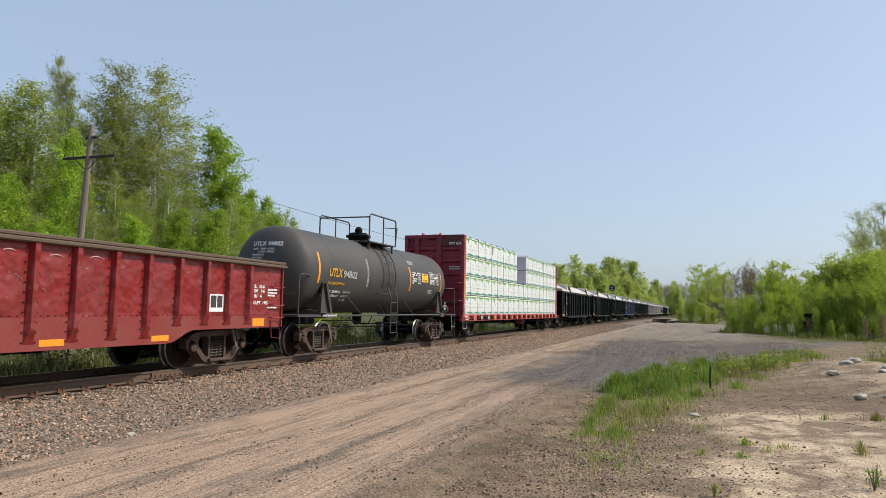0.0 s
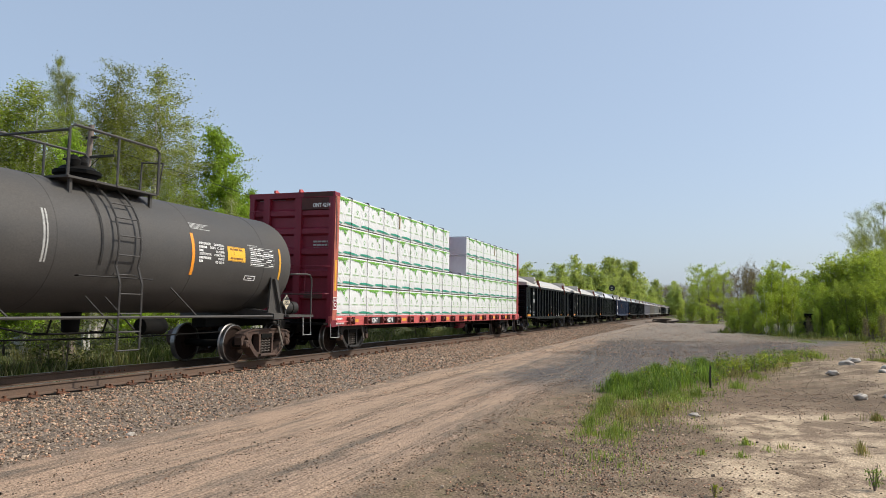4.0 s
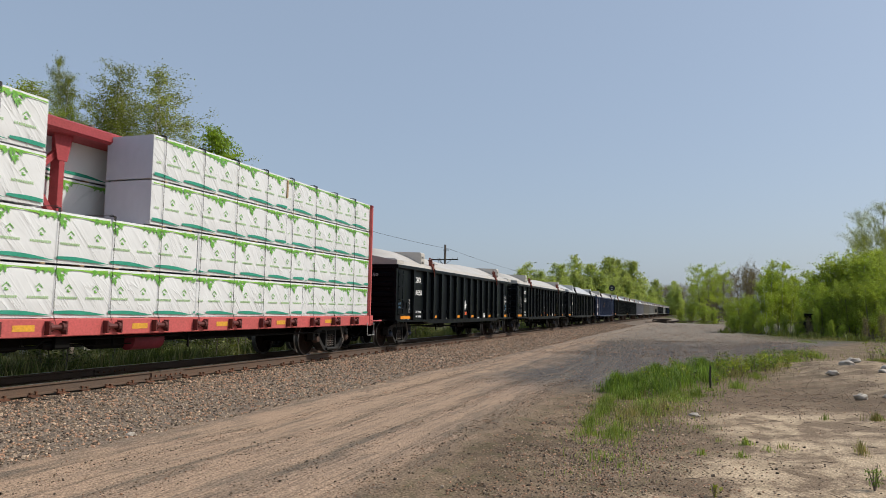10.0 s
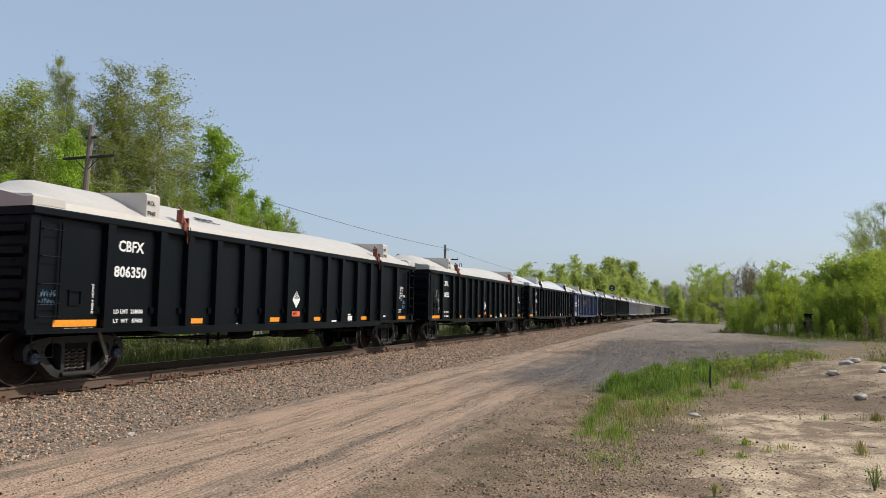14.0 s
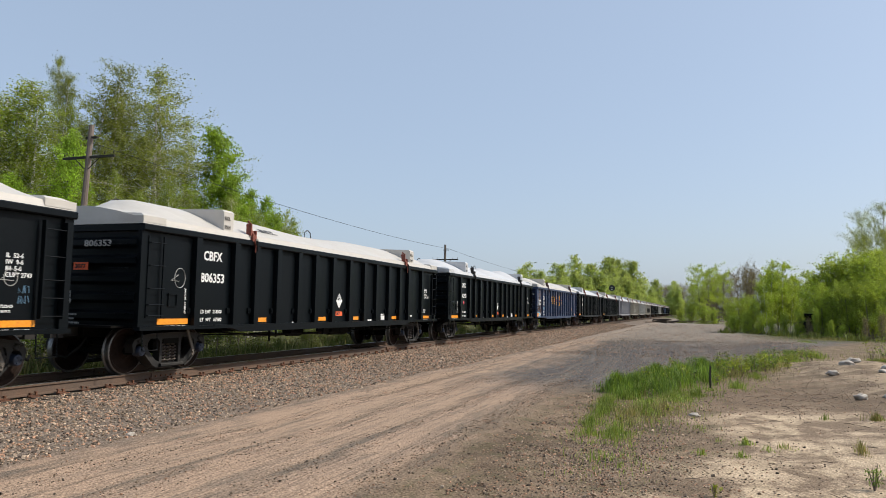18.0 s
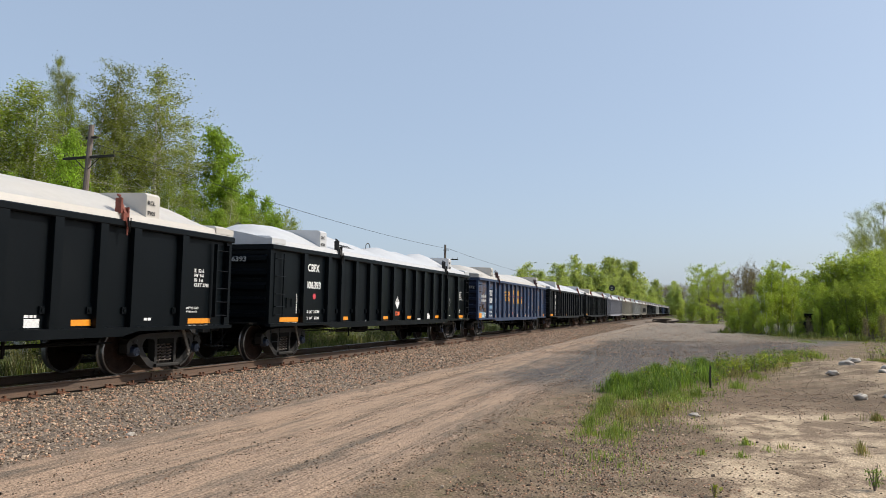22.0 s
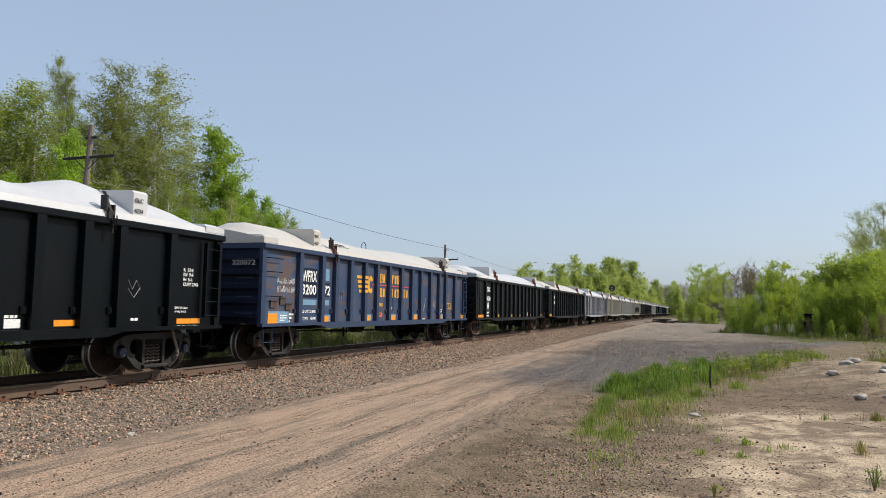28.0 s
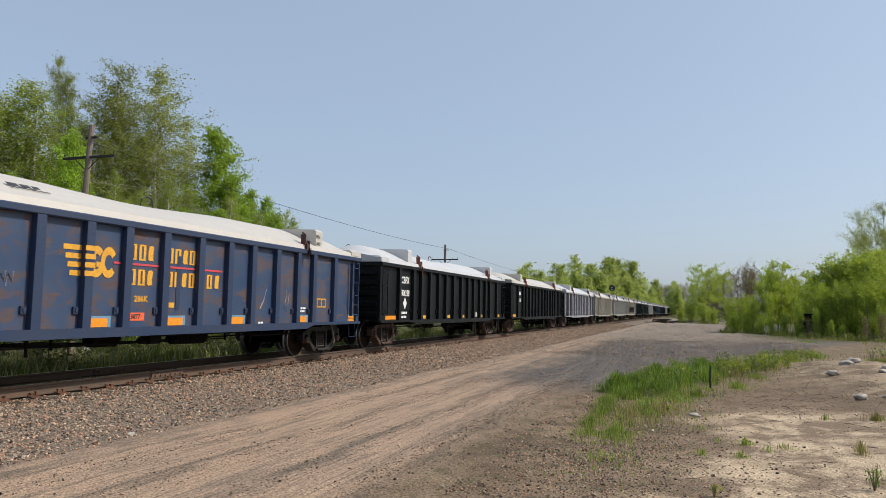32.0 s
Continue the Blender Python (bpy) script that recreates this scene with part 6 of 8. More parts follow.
# ---- red gondola ----
def red_gondola(x_right):
    xc = x_right - 8.05
    car = thing("gondola_car", "weathered red open gondola car with riveted ribs", "freight car", (xc, TRACK_Y, 0))
    y = 1.48
    for side in (-1, 1):
        belly = [(-8.05, 0.86), (-4.75, 0.86), (-4.55, 0.80), (-4.15, 0.63), (-3.95, 0.61), (3.95, 0.61), (4.15, 0.63), (4.55, 0.80), (4.75, 0.86), (8.05, 0.86), (8.05, 1.14), (-8.05, 1.14)]
        part("side_sill", Shape().prism_y(belly, side * y - 0.012, side * y + 0.012), RED_LOW, car, "dull red fishbelly side sill")
        part("side_sheet", Shape().box(-8.05, 8.05, side * y - 0.004, side * y + 0.004, 1.14, 2.34), RED, car, "dented dark red side sheet")
        part("top_chord", Shape().cbox(-8.12, 8.12, min(side * y, side * (y + 0.14)), max(side * y, side * (y + 0.14)), 2.32, 2.40, 0.02).cbox(-8.12, 8.12, min(side * y, side * (y + 0.10)), max(side * y, side * (y + 0.10)), 2.40, 2.48, 0.02), BROWN_CHORD, car, "rusty brown top chord")
        for k, x in enumerate([6.65, 5.86, 5.09, 4.23, 3.35, 2.52, 1.66, 0.83, 0.0, -0.83, -1.66, -2.52, -3.35, -4.23, -5.09, -5.86, -6.65]):
            w0, w1 = 0.105, 0.085
            zb = 0.68 if abs(x) < 4.0 else 0.90
            yo = side * y
            v = [(x - w0, yo, zb), (x + w0, yo, zb), (x - w1, yo, 2.32), (x + w1, yo, 2.32),
                 (x - 0.045, yo + side * 0.10, zb + 0.28), (x + 0.045, yo + side * 0.10, zb + 0.28), (x - 0.045, yo + side * 0.11, 2.32), (x + 0.045, yo + side * 0.11, 2.32)]
            rib = part("rib", Shape().put(v, [(0, 1, 5, 4), (4, 5, 7, 6), (0, 4, 6, 2), (1, 3, 7, 5), (2, 6, 7, 3)]), RED, car)
            if side < 0 and k < 9:
                rv = Shape()
                for i in range(10):
                    z = zb + 0.07 + i * (2.2 - zb) / 9.6
                    for s2 in (-1, 1):
                        rv.turned([(-0.022, 0.008), (-0.012, 0.016), (0.0, 0.018)], "y", (x + s2 * 0.125, yo - 0.012, z), 6)
                part("rivets", rv, RIVET, rib)
    rv = Shape()
    for i in range(60):
        rv.turned([(-0.010, 0.008), (0.0, 0.018)], "y", (7.9 - i * 0.14, -y - 0.008, 1.17), 6)
    part("rivets", rv, RIVET, car)
    for k in (-1, 1):
        part("end_sheet", Shape().box(k * 8.03 - 0.01, k * 8.03 + 0.01, -1.47, 1.47, 0.87, 2.34), RED, car)
        part("corner_angle", Shape().box(k * 8.07 - 0.02, k * 8.07 + 0.02, -1.53, -1.40, 0.87, 2.34), RED_LOW, car)
        part("end_chord", Shape().box(k * 8.07 - 0.06, k * 8.07 + 0.06, -1.48, 1.48, 2.34, 2.48), BROWN_CHORD, car)
        add_truck(car, k * 6.12, "side_frame", "cap")
        add_coupler(car, k * 8.0, k)
        for z in (1.12, 1.42, 1.86):
            part("grab_iron", Shape().tube([(k * 7.55, -1.49, z), (k * 7.55, -1.58, z - 0.03), (k * 8.0, -1.58, z - 0.03), (k * 8.12, -1.56, z), (k * 8.12, -1.45, z + 0.03)], 0.013, 5), RED, car, "bent steel grab iron")
        part("step", Shape().tube([(k * 7.62, -1.5, 1.05), (k * 7.58, -1.56, 0.62), (k * 7.95, -1.56, 0.58), (k * 8.0, -1.5, 1.0)], 0.014, 5), RED, car, "bent steel step")
    part("floor", Shape().box(-8.0, 8.0, -1.46, 1.46, 1.05, 1.12), UNDER, car)
    under_rig(car, 8.05, 3)
    yb = -y - 0.014
    for x, z in ((3.78, 0.72), (7.10, 0.98), (1.27, 0.73), (-2.1, 0.73)):
        plate("reflector", x - 0.24, x + 0.24, z - 0.055 - 0.03 * (x > 6), z + 0.055 + 0.05 * (x > 6), yb, ORANGE, car, "orange reflective strip")
    fr = Shape().box(5.24, 5.72, yb - 0.004, yb + 0.006, 1.24, 1.62)
    lp = part("label_frame", fr, WHITE, car, "white framed black data plate")
    part("label_face", Shape().box(5.28, 5.47, yb - 0.007, yb - 0.004, 1.33, 1.59).box(5.50, 5.68, yb - 0.007, yb - 0.004, 1.33, 1.59), DARK_BARS, lp)
    write("IL   52-6", 6.90, yb, 1.80, 0.085, WHITE, car, 0.42)
    write("IW    9-6", 6.90, yb, 1.69, 0.085, WHITE, car, 0.42)
    write("IH   4", 6.90, yb, 1.57, 0.085, WHITE, car, 0.30)
    write("CUFT  1995", 6.87, yb, 1.41, 0.085, WHITE, car, 0.60)
    bars([(0.42, 0.045, 0.0), (0.42, 0.045, 0.07), (0.3, 0.045, 0.14)], 7.46, yb, 1.80, car, WHITE, 93)
    bars([(0.4, 0.035, 0.0)], 7.46, yb, 1.36, car, WHITE, 94)
    rs = random.Random(5)
    sc = Shape()
    for k in range(16):
        a, z = rs.uniform(-3.0, 4.5), rs.uniform(1.7, 2.2)
        sc.tube([(a, yb, z), (a + rs.uniform(0.05, 0.2), yb, z - rs.uniform(0.02, 0.12)), (a + rs.uniform(0.1, 0.3), yb, z - rs.uniform(0.0, 0.1))], 0.003, 4)
    part("scratches", sc, DIM_WHITE, car, "pale bare-metal scratches")
    for cx, cz, rr in ((1.26, 2.10, 0.15), (2.10, 2.12, 0.17), (0.40, 2.14, 0.12)):
        ring = [(cx + rr * math.cos(0.5 + 0.27 * q), yb, cz + 0.45 * rr * math.sin(0.5 + 0.27 * q)) for q in range(9)]
        part("scuff", Shape().tube(ring, [0.003 + 0.009 * math.sin(math.pi * q / 8) for q in range(9)], 5), SCUFF, car, "pale curved scuff mark")
        for q in range(9):
            ax, az = cx + rs.gauss(0, 0.16), cz - abs(rs.gauss(0.2, 0.22))
            part("scuff", Shape().tube([(ax, yb + 0.003, az), (ax + rs.uniform(-0.03, 0.03), yb + 0.003, az - rs.uniform(0.01, 0.05)), (ax + rs.uniform(-0.04, 0.04), yb + 0.003, az - rs.uniform(0.03, 0.08))], [0.0045, 0.004, 0.0015], 4), SCUFF, car)
    moving.append((car, xc, TRACK_Y, 0.0))


red_gondola(15.75)


# ---- centre-beam flat car and its load ----
CBX = 42.53
CABLES = [-10.43 + 1.212 * k for k in range(18)]


def centre_beam():
    car = thing("centre_beam_car", "red centre-beam flat car with tall bulkheads and cable winches", "freight car", (CBX, TRACK_Y, 0))
    for side in (-1, 1):
        part("side_sill", Shape().cbox(-11.6, 11.6, side * 1.40 - 0.05, side * 1.40 + 0.05, 0.82, 1.12, 0.015), SALMON, car, "bright salmon-red side sill")
    part("deck", Shape().box(-11.4, 11.4, -1.36, 1.36, 1.02, 1.10), MAROON, car, "red steel deck")
    part("centre_sill", Shape().box(-11.55, 11.55, -0.3, 0.3, 0.62, 1.0), UNDER, car)
    part("beam_top", Shape().prism_x([(-0.36, 4.60), (-0.30, 4.55), (0.30, 4.55), (0.36, 4.60), (0.36, 4.76), (0.30, 4.80), (-0.30, 4.80), (-0.36, 4.76)], -11.4, 11.4), BEAM_RED, car, "red top chord of the centre beam")
    for k in range(19):
        x = -10.7 + 1.19 * k
        if -1.0 < x < 1.4:
            if x > 0.5:
                continue
            x = 0.44
        part("beam_post", Shape().box(x - 0.06, x + 0.06, -0.11, 0.11, 1.1, 4.56), BEAM_RED, car, "red centre-beam post")
    part("gusset", Shape().prism_y([(0.22, 4.56), (0.66, 4.56), (0.55, 4.05), (0.33, 4.05)], -0.12, -0.10), BEAM_RED, car, "red gusset plate")
    part("diagonal_brace", Shape().prism_y([(0.40, 2.90), (0.40, 3.05), (-0.45, 4.10), (-0.45, 3.92)], -0.06, 0.06), BEAM_RED, car, "red diagonal brace")
    part("diagonal_brace", Shape().prism_y([(0.40, 4.30), (0.40, 4.15), (-0.45, 3.30), (-0.45, 3.46)], -0.05, 0.05), BEAM_RED, car, "red diagonal brace")
    for k in (-1, 1):
        b = k * 11.44 if k < 0 else 11.35
        part("bulkhead_sheet", Shape().box(b - 0.02, b + 0.02, -1.30, 1.30, 1.05, 4.55), MAROON, car, "maroon bulkhead sheet")
        for side in (-1, 1):
            w = 1.0 if k < 0 else 0.30
            s = Shape().prism_z([(b - 0.16 * w, side * 1.28), (b + 0.14 * w, side * 1.28), (b + 0.15 * w, side * 1.40), (b + 0.11 * w, side * 1.47), (b - 0.12 * w, side * 1.47), (b - 0.16 * w, side * 1.42)][::side], 0.80, 4.66)
            post = part("corner_post", s, MAROON if k < 0 else SALMON, car, "heavy red corner post with worn orange face" if k < 0 else "slim salmon-red corner post")
            if side < 0 and k < 0:
                part("worn_face", Shape().box(b - 0.135, b + 0.125, -1.474, -1.471, 1.0, 4.64), WORN_POST, post, "sun-faded salmon post face")
                part("rust_face", Shape().prism_y([(b - 0.03, 2.9), (b + 0.02, 3.4), (b + 0.0, 4.1), (b - 0.05, 4.62), (b - 0.11, 4.62), (b - 0.09, 3.9), (b - 0.06, 3.3)], -1.477, -1.4745), SCORCHED, post, "rusty scuffed streak")
                part("reflector", Shape().box(b - 0.07, b + 0.04, -1.482, -1.4765, 1.85, 2.75), YELLOW, post, "yellow reflective strip")
                pl = part("plate_sign", Shape().box(b - 0.12, b + 0.10, -1.482, -1.4765, 1.30, 1.66), WHITE, post)
                part("plate_face", Shape().box(b - 0.105, b + 0.085, -1.486, -1.4825, 1.32, 1.64), MAROON, pl)
        part("top_beam", Shape().cbox(b - (0.16 if k < 0 else 0.04), b + (0.16 if k < 0 else 0.04), -1.47, 1.47, 4.60, 4.76 if k < 0 else 4.70, 0.03), MAROON, car, "maroon bulkhead top beam")
        if k < 0:
            part("scorch", Shape().box(b - 0.164, b - 0.161, -1.40, -0.42, 4.62, 4.74), SCORCHED, car, "blackened stretch of the top beam")
        for yv in (-0.24, 0.85):
            part("stiffener", Shape().box(b - 0.15, b - 0.02, yv - 0.11, yv + 0.11, 1.05, 4.6), MAROON, car)
        for z in (1.7, 2.35, 3.0, 3.6, 4.15):
            part("cross_rib", Shape().prism_y([(b - 0.11, z - 0.07), (b - 0.11, z + 0.07), (b - 0.02, z + 0.13), (b - 0.02, z - 0.13)], -1.3, 1.3), MAROON, car)
        for yv in (0.55, -0.3):
            part("lifting_lug", Shape().prism_y([(b - 0.2, 4.76), (b + 0.1, 4.76), (b - 0.1, 4.86), (b - 0.2, 4.84)], yv - 0.03, yv + 0.03), SALMON, car)
        if k < 0:
            part("end_rail", Shape().tube([(b - 0.22, 1.3, 2.62), (b - 0.30, 1.25, 2.62), (b - 0.30, -1.30, 2.55), (b - 0.20, -1.40, 2.55)], 0.014, 5), MAROON, car, "thin red hand rail")
            part("end_rail", Shape().tube([(b - 0.22, -0.60, 2.55), (b - 0.30, -0.62, 1.75), (b - 0.30, -1.30, 1.75), (b - 0.20, -1.38, 1.75)], 0.014, 5), MAROON, car, "thin red hand rail")
            part("brake_wheel", Shape().tube([(b - 0.30, 0.35 + 0.28 * math.cos(q * 0.4488), 2.15 + 0.28 * math.sin(q * 0.4488)) for q in range(15)], 0.022, 5).tube([(b - 0.30, 0.07, 2.15), (b - 0.30, 0.63, 2.15)], 0.016, 4).tube([(b - 0.30, 0.35, 1.87), (b - 0.30, 0.35, 2.43)], 0.016, 4), UNDER, car, "round black hand brake wheel")
            part("brake_box", Shape().cbox(b - 0.28, b - 0.05, 0.15, 0.55, 1.85, 2.4, 0.03), UNDER, car, "black brake housing")
            part("lower_patch", Shape().box(b - 0.115, b - 0.03, -1.1, -0.5, 1.62, 1.80), SCORCHED, car, "dark stencilled patch")
        es = Shape()
        for z in (1.5, 1.95, 2.4, 2.85, 3.3, 3.75, 4.2):
            es.tube([(b - 0.2, 0.78 * k * -1 + 0.4, z), (b - 0.28, 0.95, z), (b - 0.28, 1.32, z), (b - 0.2, 1.32, z)], 0.012, 4)
        part("end_ladder", es, MAROON, car, "thin steel rungs")
        part("end_step", Shape().box(b - 0.42 if k < 0 else b, b if k < 0 else b + 0.42, -1.35, 1.35, 0.86, 0.92), UNDER, car)
        part("step", Shape().tube([(b - 0.2, -1.46, 0.9), (b - 0.2, -1.48, 0.50), (b + 0.3, -1.48, 0.50), (b + 0.3, -1.46, 0.9)], 0.014, 5), DIM_WHITE, car, "bent steel step")
        add_truck(car, k * 9.45, "side_frame_dark", "cap")
        add_coupler(car, k * 11.6, k)
        part("crossed_handle", Shape().tube([(b + 0.05, -1.46, 0.98), (b + 0.05, -1.53, 0.95), (b + 0.75, -1.53, 0.95), (b + 0.75, -1.46, 0.98)], 0.018, 5), SALMON, car, "bent steel handle")
    write("ONT 4274", 0, 0, 0, 0.125, WHITE, car, 0.58).matrix_basis = pose(-11.60, -0.74, 4.30, 0, 0, -90)
    part("number_board", Shape().box(-11.592, -11.46, -1.28, -0.36, 4.24, 4.59), SCORCHED, car, "scorched black number panel")
    for i in range(3):
        bars([(0.55, 0.05, 0.0)], 0, 0, 0, car, DIM_WHITE, 95 + i).matrix_basis = pose(-11.475, -0.72, 3.32 - 0.10 * i, 0, 0, -90)
    write("C", -11.44 - 0.07, -1.488, 1.38, 0.12, WHITE, car)
    write("PLATE", -11.44 - 0.09, -1.488, 1.54, 0.055, WHITE, car, 0.17)
    plate("black_panel", -9.06, -8.01, 0.86, 1.08, -1.451, DARK_BARS, car, "black number patch")
    plate("black_panel", -7.76, -6.81, 0.86, 1.08, -1.451, DARK_BARS, car, "black number patch")
    write("ONT", -8.81, -1.457, 0.89, 0.16, WHITE, car, 0.42)
    write("4274", -7.61, -1.457, 0.89, 0.16, WHITE, car, 0.48)
    for x in (-10.0, -6.1, -3.9, -1.3, 1.2, 3.7, 6.1, 8.6):
        plate("reflector", x - 0.2, x + 0.2, 0.92, 1.02, -1.451, YELLOW, car, "yellow reflective strip")
    bars([(0.4, 0.05, 0.0)], -11.3, -1.451, 1.06, car, WHITE, 97)
    bars([(0.55, 0.05, 0.0)], -11.32, -1.451, 0.92, car, WHITE, 98)
    w = Shape().turned([(-0.16, 0.05), (-0.15, 0.075), (-0.09, 0.075), (-0.085, 0.045), (0.085, 0.045), (0.09, 0.075), (0.15, 0.075), (0.16, 0.05)], "x", (0, -1.50, 0.98), 10)
    w.box(-0.18, -0.15, -1.56, -1.44, 0.86, 1.08).box(0.15, 0.18, -1.56, -1.44, 0.86, 1.08)
    wm = w.mesh("winch", paint("dark_red_winch", (0.11, 0.018, 0.015), (0.05, 0.02, 0.016), 0.6, spot=6.0))
    for x in CABLES:
        part("winch", wm, MAROON, car, "dark red cable winch", at=(x, 0, 0))
        gap = -1.25 < x < 1.35
        top = 2.95 if gap else 4.72
        part("cable", Shape().tube([(x, -1.50, 1.0), (x - 0.01, -1.43, 1.2), (x + 0.015, -1.425, top - 0.05), (x + 0.01, -1.36, top + 0.04), (x, -0.4, top + 0.06)], 0.0065, 4), CABLE, car, "thin dark tie-down cable")
        part("corner_guard", Shape().prism_x([(-1.435, top - 0.07), (-1.422, top - 0.07), (-1.418, top - 0.005), (-1.30, top + 0.012), (-1.30, top + 0.024), (-1.40, top + 0.022), (-1.433, top + 0.005)], x - 0.022, x + 0.022), CABLE, car, "black corner guard")
    under_rig(car, 11.9, 7)
    part("red_reservoir", Shape().turned([(-0.5, 0.03), (-0.42, 0.2), (0.4, 0.2), (0.5, 0.03)], "x", (1.9, -0.9, 0.68), 18), MAROON, car, "dark red air reservoir", smooth=True)
    moving.append((car, CBX, TRACK_Y, 0.0))


centre_beam()

TIERS = ((1.13, 2.01), (2.035, 2.915), (2.94, 3.815), (3.84, 4.70))
bundle_meshes = {}
SPACER = Shape().box(0, 0.09, 0.02, 1.16, -0.024, 0.0).mesh("spacer", LUMBER)


def bundle_parts(length, tier):
    """Meshes of one wrapped bundle, its face toward -y at y = 0."""
    key = round(length, 2)
    if key in bundle_meshes:
        return bundle_meshes[key]
    h, dep = 0.865, 1.16
    rnd = random.Random(int(length * 100))
    # body with a softly pillowed face
    nx, nz = max(6, int(length / 0.25)), 6
    v = []
    for i in range(nx + 1):
        for j in range(nz + 1):
            x, z = length * i / nx, h * j / nz
            e = min(1.0, min(x, length - x) / 0.05) * min(1.0, min(z, h - z) / 0.10)
            v.append((x, 0.018 - 0.018 * e - 0.006 * e * noise.noise((x * 1.7 + length, z * 2.2, 0)), z))
    f = [(i * (nz + 1) + j, (i + 1) * (nz + 1) + j, (i + 1) * (nz + 1) + j + 1, i * (nz + 1) + j + 1) for i in range(nx) for j in range(nz)]
    s = Shape().put(v, f)
    s.put([(0, 0.018, 0), (length, 0.018, 0), (length, 0.018, h), (0, 0.018, h), (0, dep, 0), (length, dep, 0), (length, dep, h), (0, dep, h)],
          [(3, 2, 6, 7), (0, 4, 5, 1), (4, 7, 6, 5)])
    body = s.mesh("wrap", WRAP, True)
    end_a = Shape().box(-0.002, 0.004, 0.02, dep, 0.0, h).mesh("wrap_end", WRAP_END)
    end_b = Shape().box(length - 0.004, length + 0.002, 0.02, dep, 0, h).mesh("wrap_end", WRAP_END)
    y = -0.010
    band, line, leaf, logo, text = Shape(), Shape(), Shape(), Shape(), Shape()
    per = 1.16

    lift = [0.001]

    def lobe(x0, z0, ang, ln, wd):
        """One printed leaf, widest past its middle and pointed at its tip."""
        c, d = math.cos(ang), math.sin(ang)
        pts = [(0, 0), (0.35, 0.55), (0.62, 1.0), (0.85, 0.5), (1.0, 0.0), (0.85, -0.5), (0.62, -1.0), (0.35, -0.55)]
        lift[0] = 0.001 + (lift[0] + 0.0005) % 0.006
        vs = [(x0 + c * ln * u - d * wd * w, y - lift[0], z0 + d * ln * u + c * wd * w) for u, w in pts]
        if min(p[0] for p in vs) > 0.03 and max(p[0] for p in vs) < length - 0.03:
            leaf.put(vs, [(0, 7, 1), (1, 7, 6, 2), (2, 6, 5, 3), (3, 5, 4)])

    def strip(target, a, b, top, bottom):
        """A printed band between two curves of x, cut off at the bundle's ends."""
        a, b, k = max(0.03, a), min(length - 0.03, b), 9
        if b - a > 0.05:
            xs = [a + (b - a) * i / k for i in range(k + 1)]
            target.put([(q, y, top(q)) for q in xs] + [(q, y, bottom(q)) for q in xs], [(k + 1 + i, k + 2 + i, i + 1, i) for i in range(k)])
    x = rnd.uniform(-1.0, -0.2)
    while x < length:
        def u(q):
            return min(1.0, max(0.0, (q - x) / per))
        strip(band, x + 0.015, x + per - 0.015, lambda q: 0.075 + 0.010 + 0.055 * math.sin(math.pi * min(1, 0.18 + 0.82 * u(q))) ** 1.2 - 0.04 * u(q), lambda q: 0.072 - 0.030 * u(q) - 0.004 * math.sin(math.pi * u(q)))
        # green line that swells toward the leaves on both sides of the joint
        strip(line, x + 0.02, x + per - 0.03, lambda q: h - 0.035 - 0.012 * math.sin(math.pi * u(q)), lambda q: h - 0.052 - 0.012 * math.sin(math.pi * u(q)) - 0.055 * max(0.0, u(q) - 0.45) / 0.55 - 0.045 * max(0.0, 0.35 - u(q)) / 0.35)
        for cx, drop, turn in ((x + per - 0.05, 0.06, -12), (x + per - 0.17, 0.05, -22), (x + per - 0.30, 0.045, -30), (x + 0.06, 0.05, 0), (x + 0.11, 0.14, 14), (x + 0.20, 0.05, 24)):
            big = rnd.uniform(0.75, 1.05) * (1.25 if cx < x + 0.12 else 1.0)
            for k in range(5):
                lobe(cx, h - drop, radians(-90 + turn + (k - 2) * 27 + rnd.uniform(-7, 7)), (0.075, 0.105, 0.14, 0.105, 0.075)[k] * big, 0.017 * big)
        for k in range(2):
            lx, lz = x + per * (0.25 + 0.5 * k), 0.50
            if 0.1 < lx < length - 0.15:
                logo.prism_y([(lx - 0.07, lz), (lx, lz + 0.065), (lx + 0.07, lz), (lx + 0.07, lz - 0.022), (lx, lz + 0.043), (lx - 0.07, lz - 0.022)], y - 0.001, y)
                logo.prism_y([(lx - 0.03, lz - 0.07), (lx + 0.03, lz - 0.07), (lx + 0.03, lz - 0.045), (lx - 0.005, lz - 0.045), (lx - 0.005, lz - 0.02), (lx - 0.03, lz - 0.02)], y - 0.001, y)
            for i in range(10):
                tx, tz = x + per * (0.07 + 0.5 * k) + 0.041 * i, 0.315
                if 0.05 < tx < length - 0.1:
                    text.box(tx, tx + 0.026, y - 0.001, y, tz, tz + 0.042)
        x += per
    bundle_meshes[key] = [("wrap", body, "creased white woven wrap"), ("wrap_end", end_a, "grey folded wrap end"), ("wrap_end", end_b, "grey folded wrap end"), ("printed_band", band.mesh("printed_band", TEAL), "teal printed wave band"),
                          ("printed_line", line.mesh("printed_line", LEAFPRINT), "bright green printed line"), ("printed_leaves", leaf.mesh("printed_leaves", DEEPPRINT), "green printed leaves"),
                          ("printed_emblem", logo.mesh("printed_emblem", DEEPPRINT), "small green printed arrow shapes"), ("printed_caption", text.mesh("printed_caption", PALEPRINT), "pale green printed caption"),
                          ]
    return bundle_meshes[key]


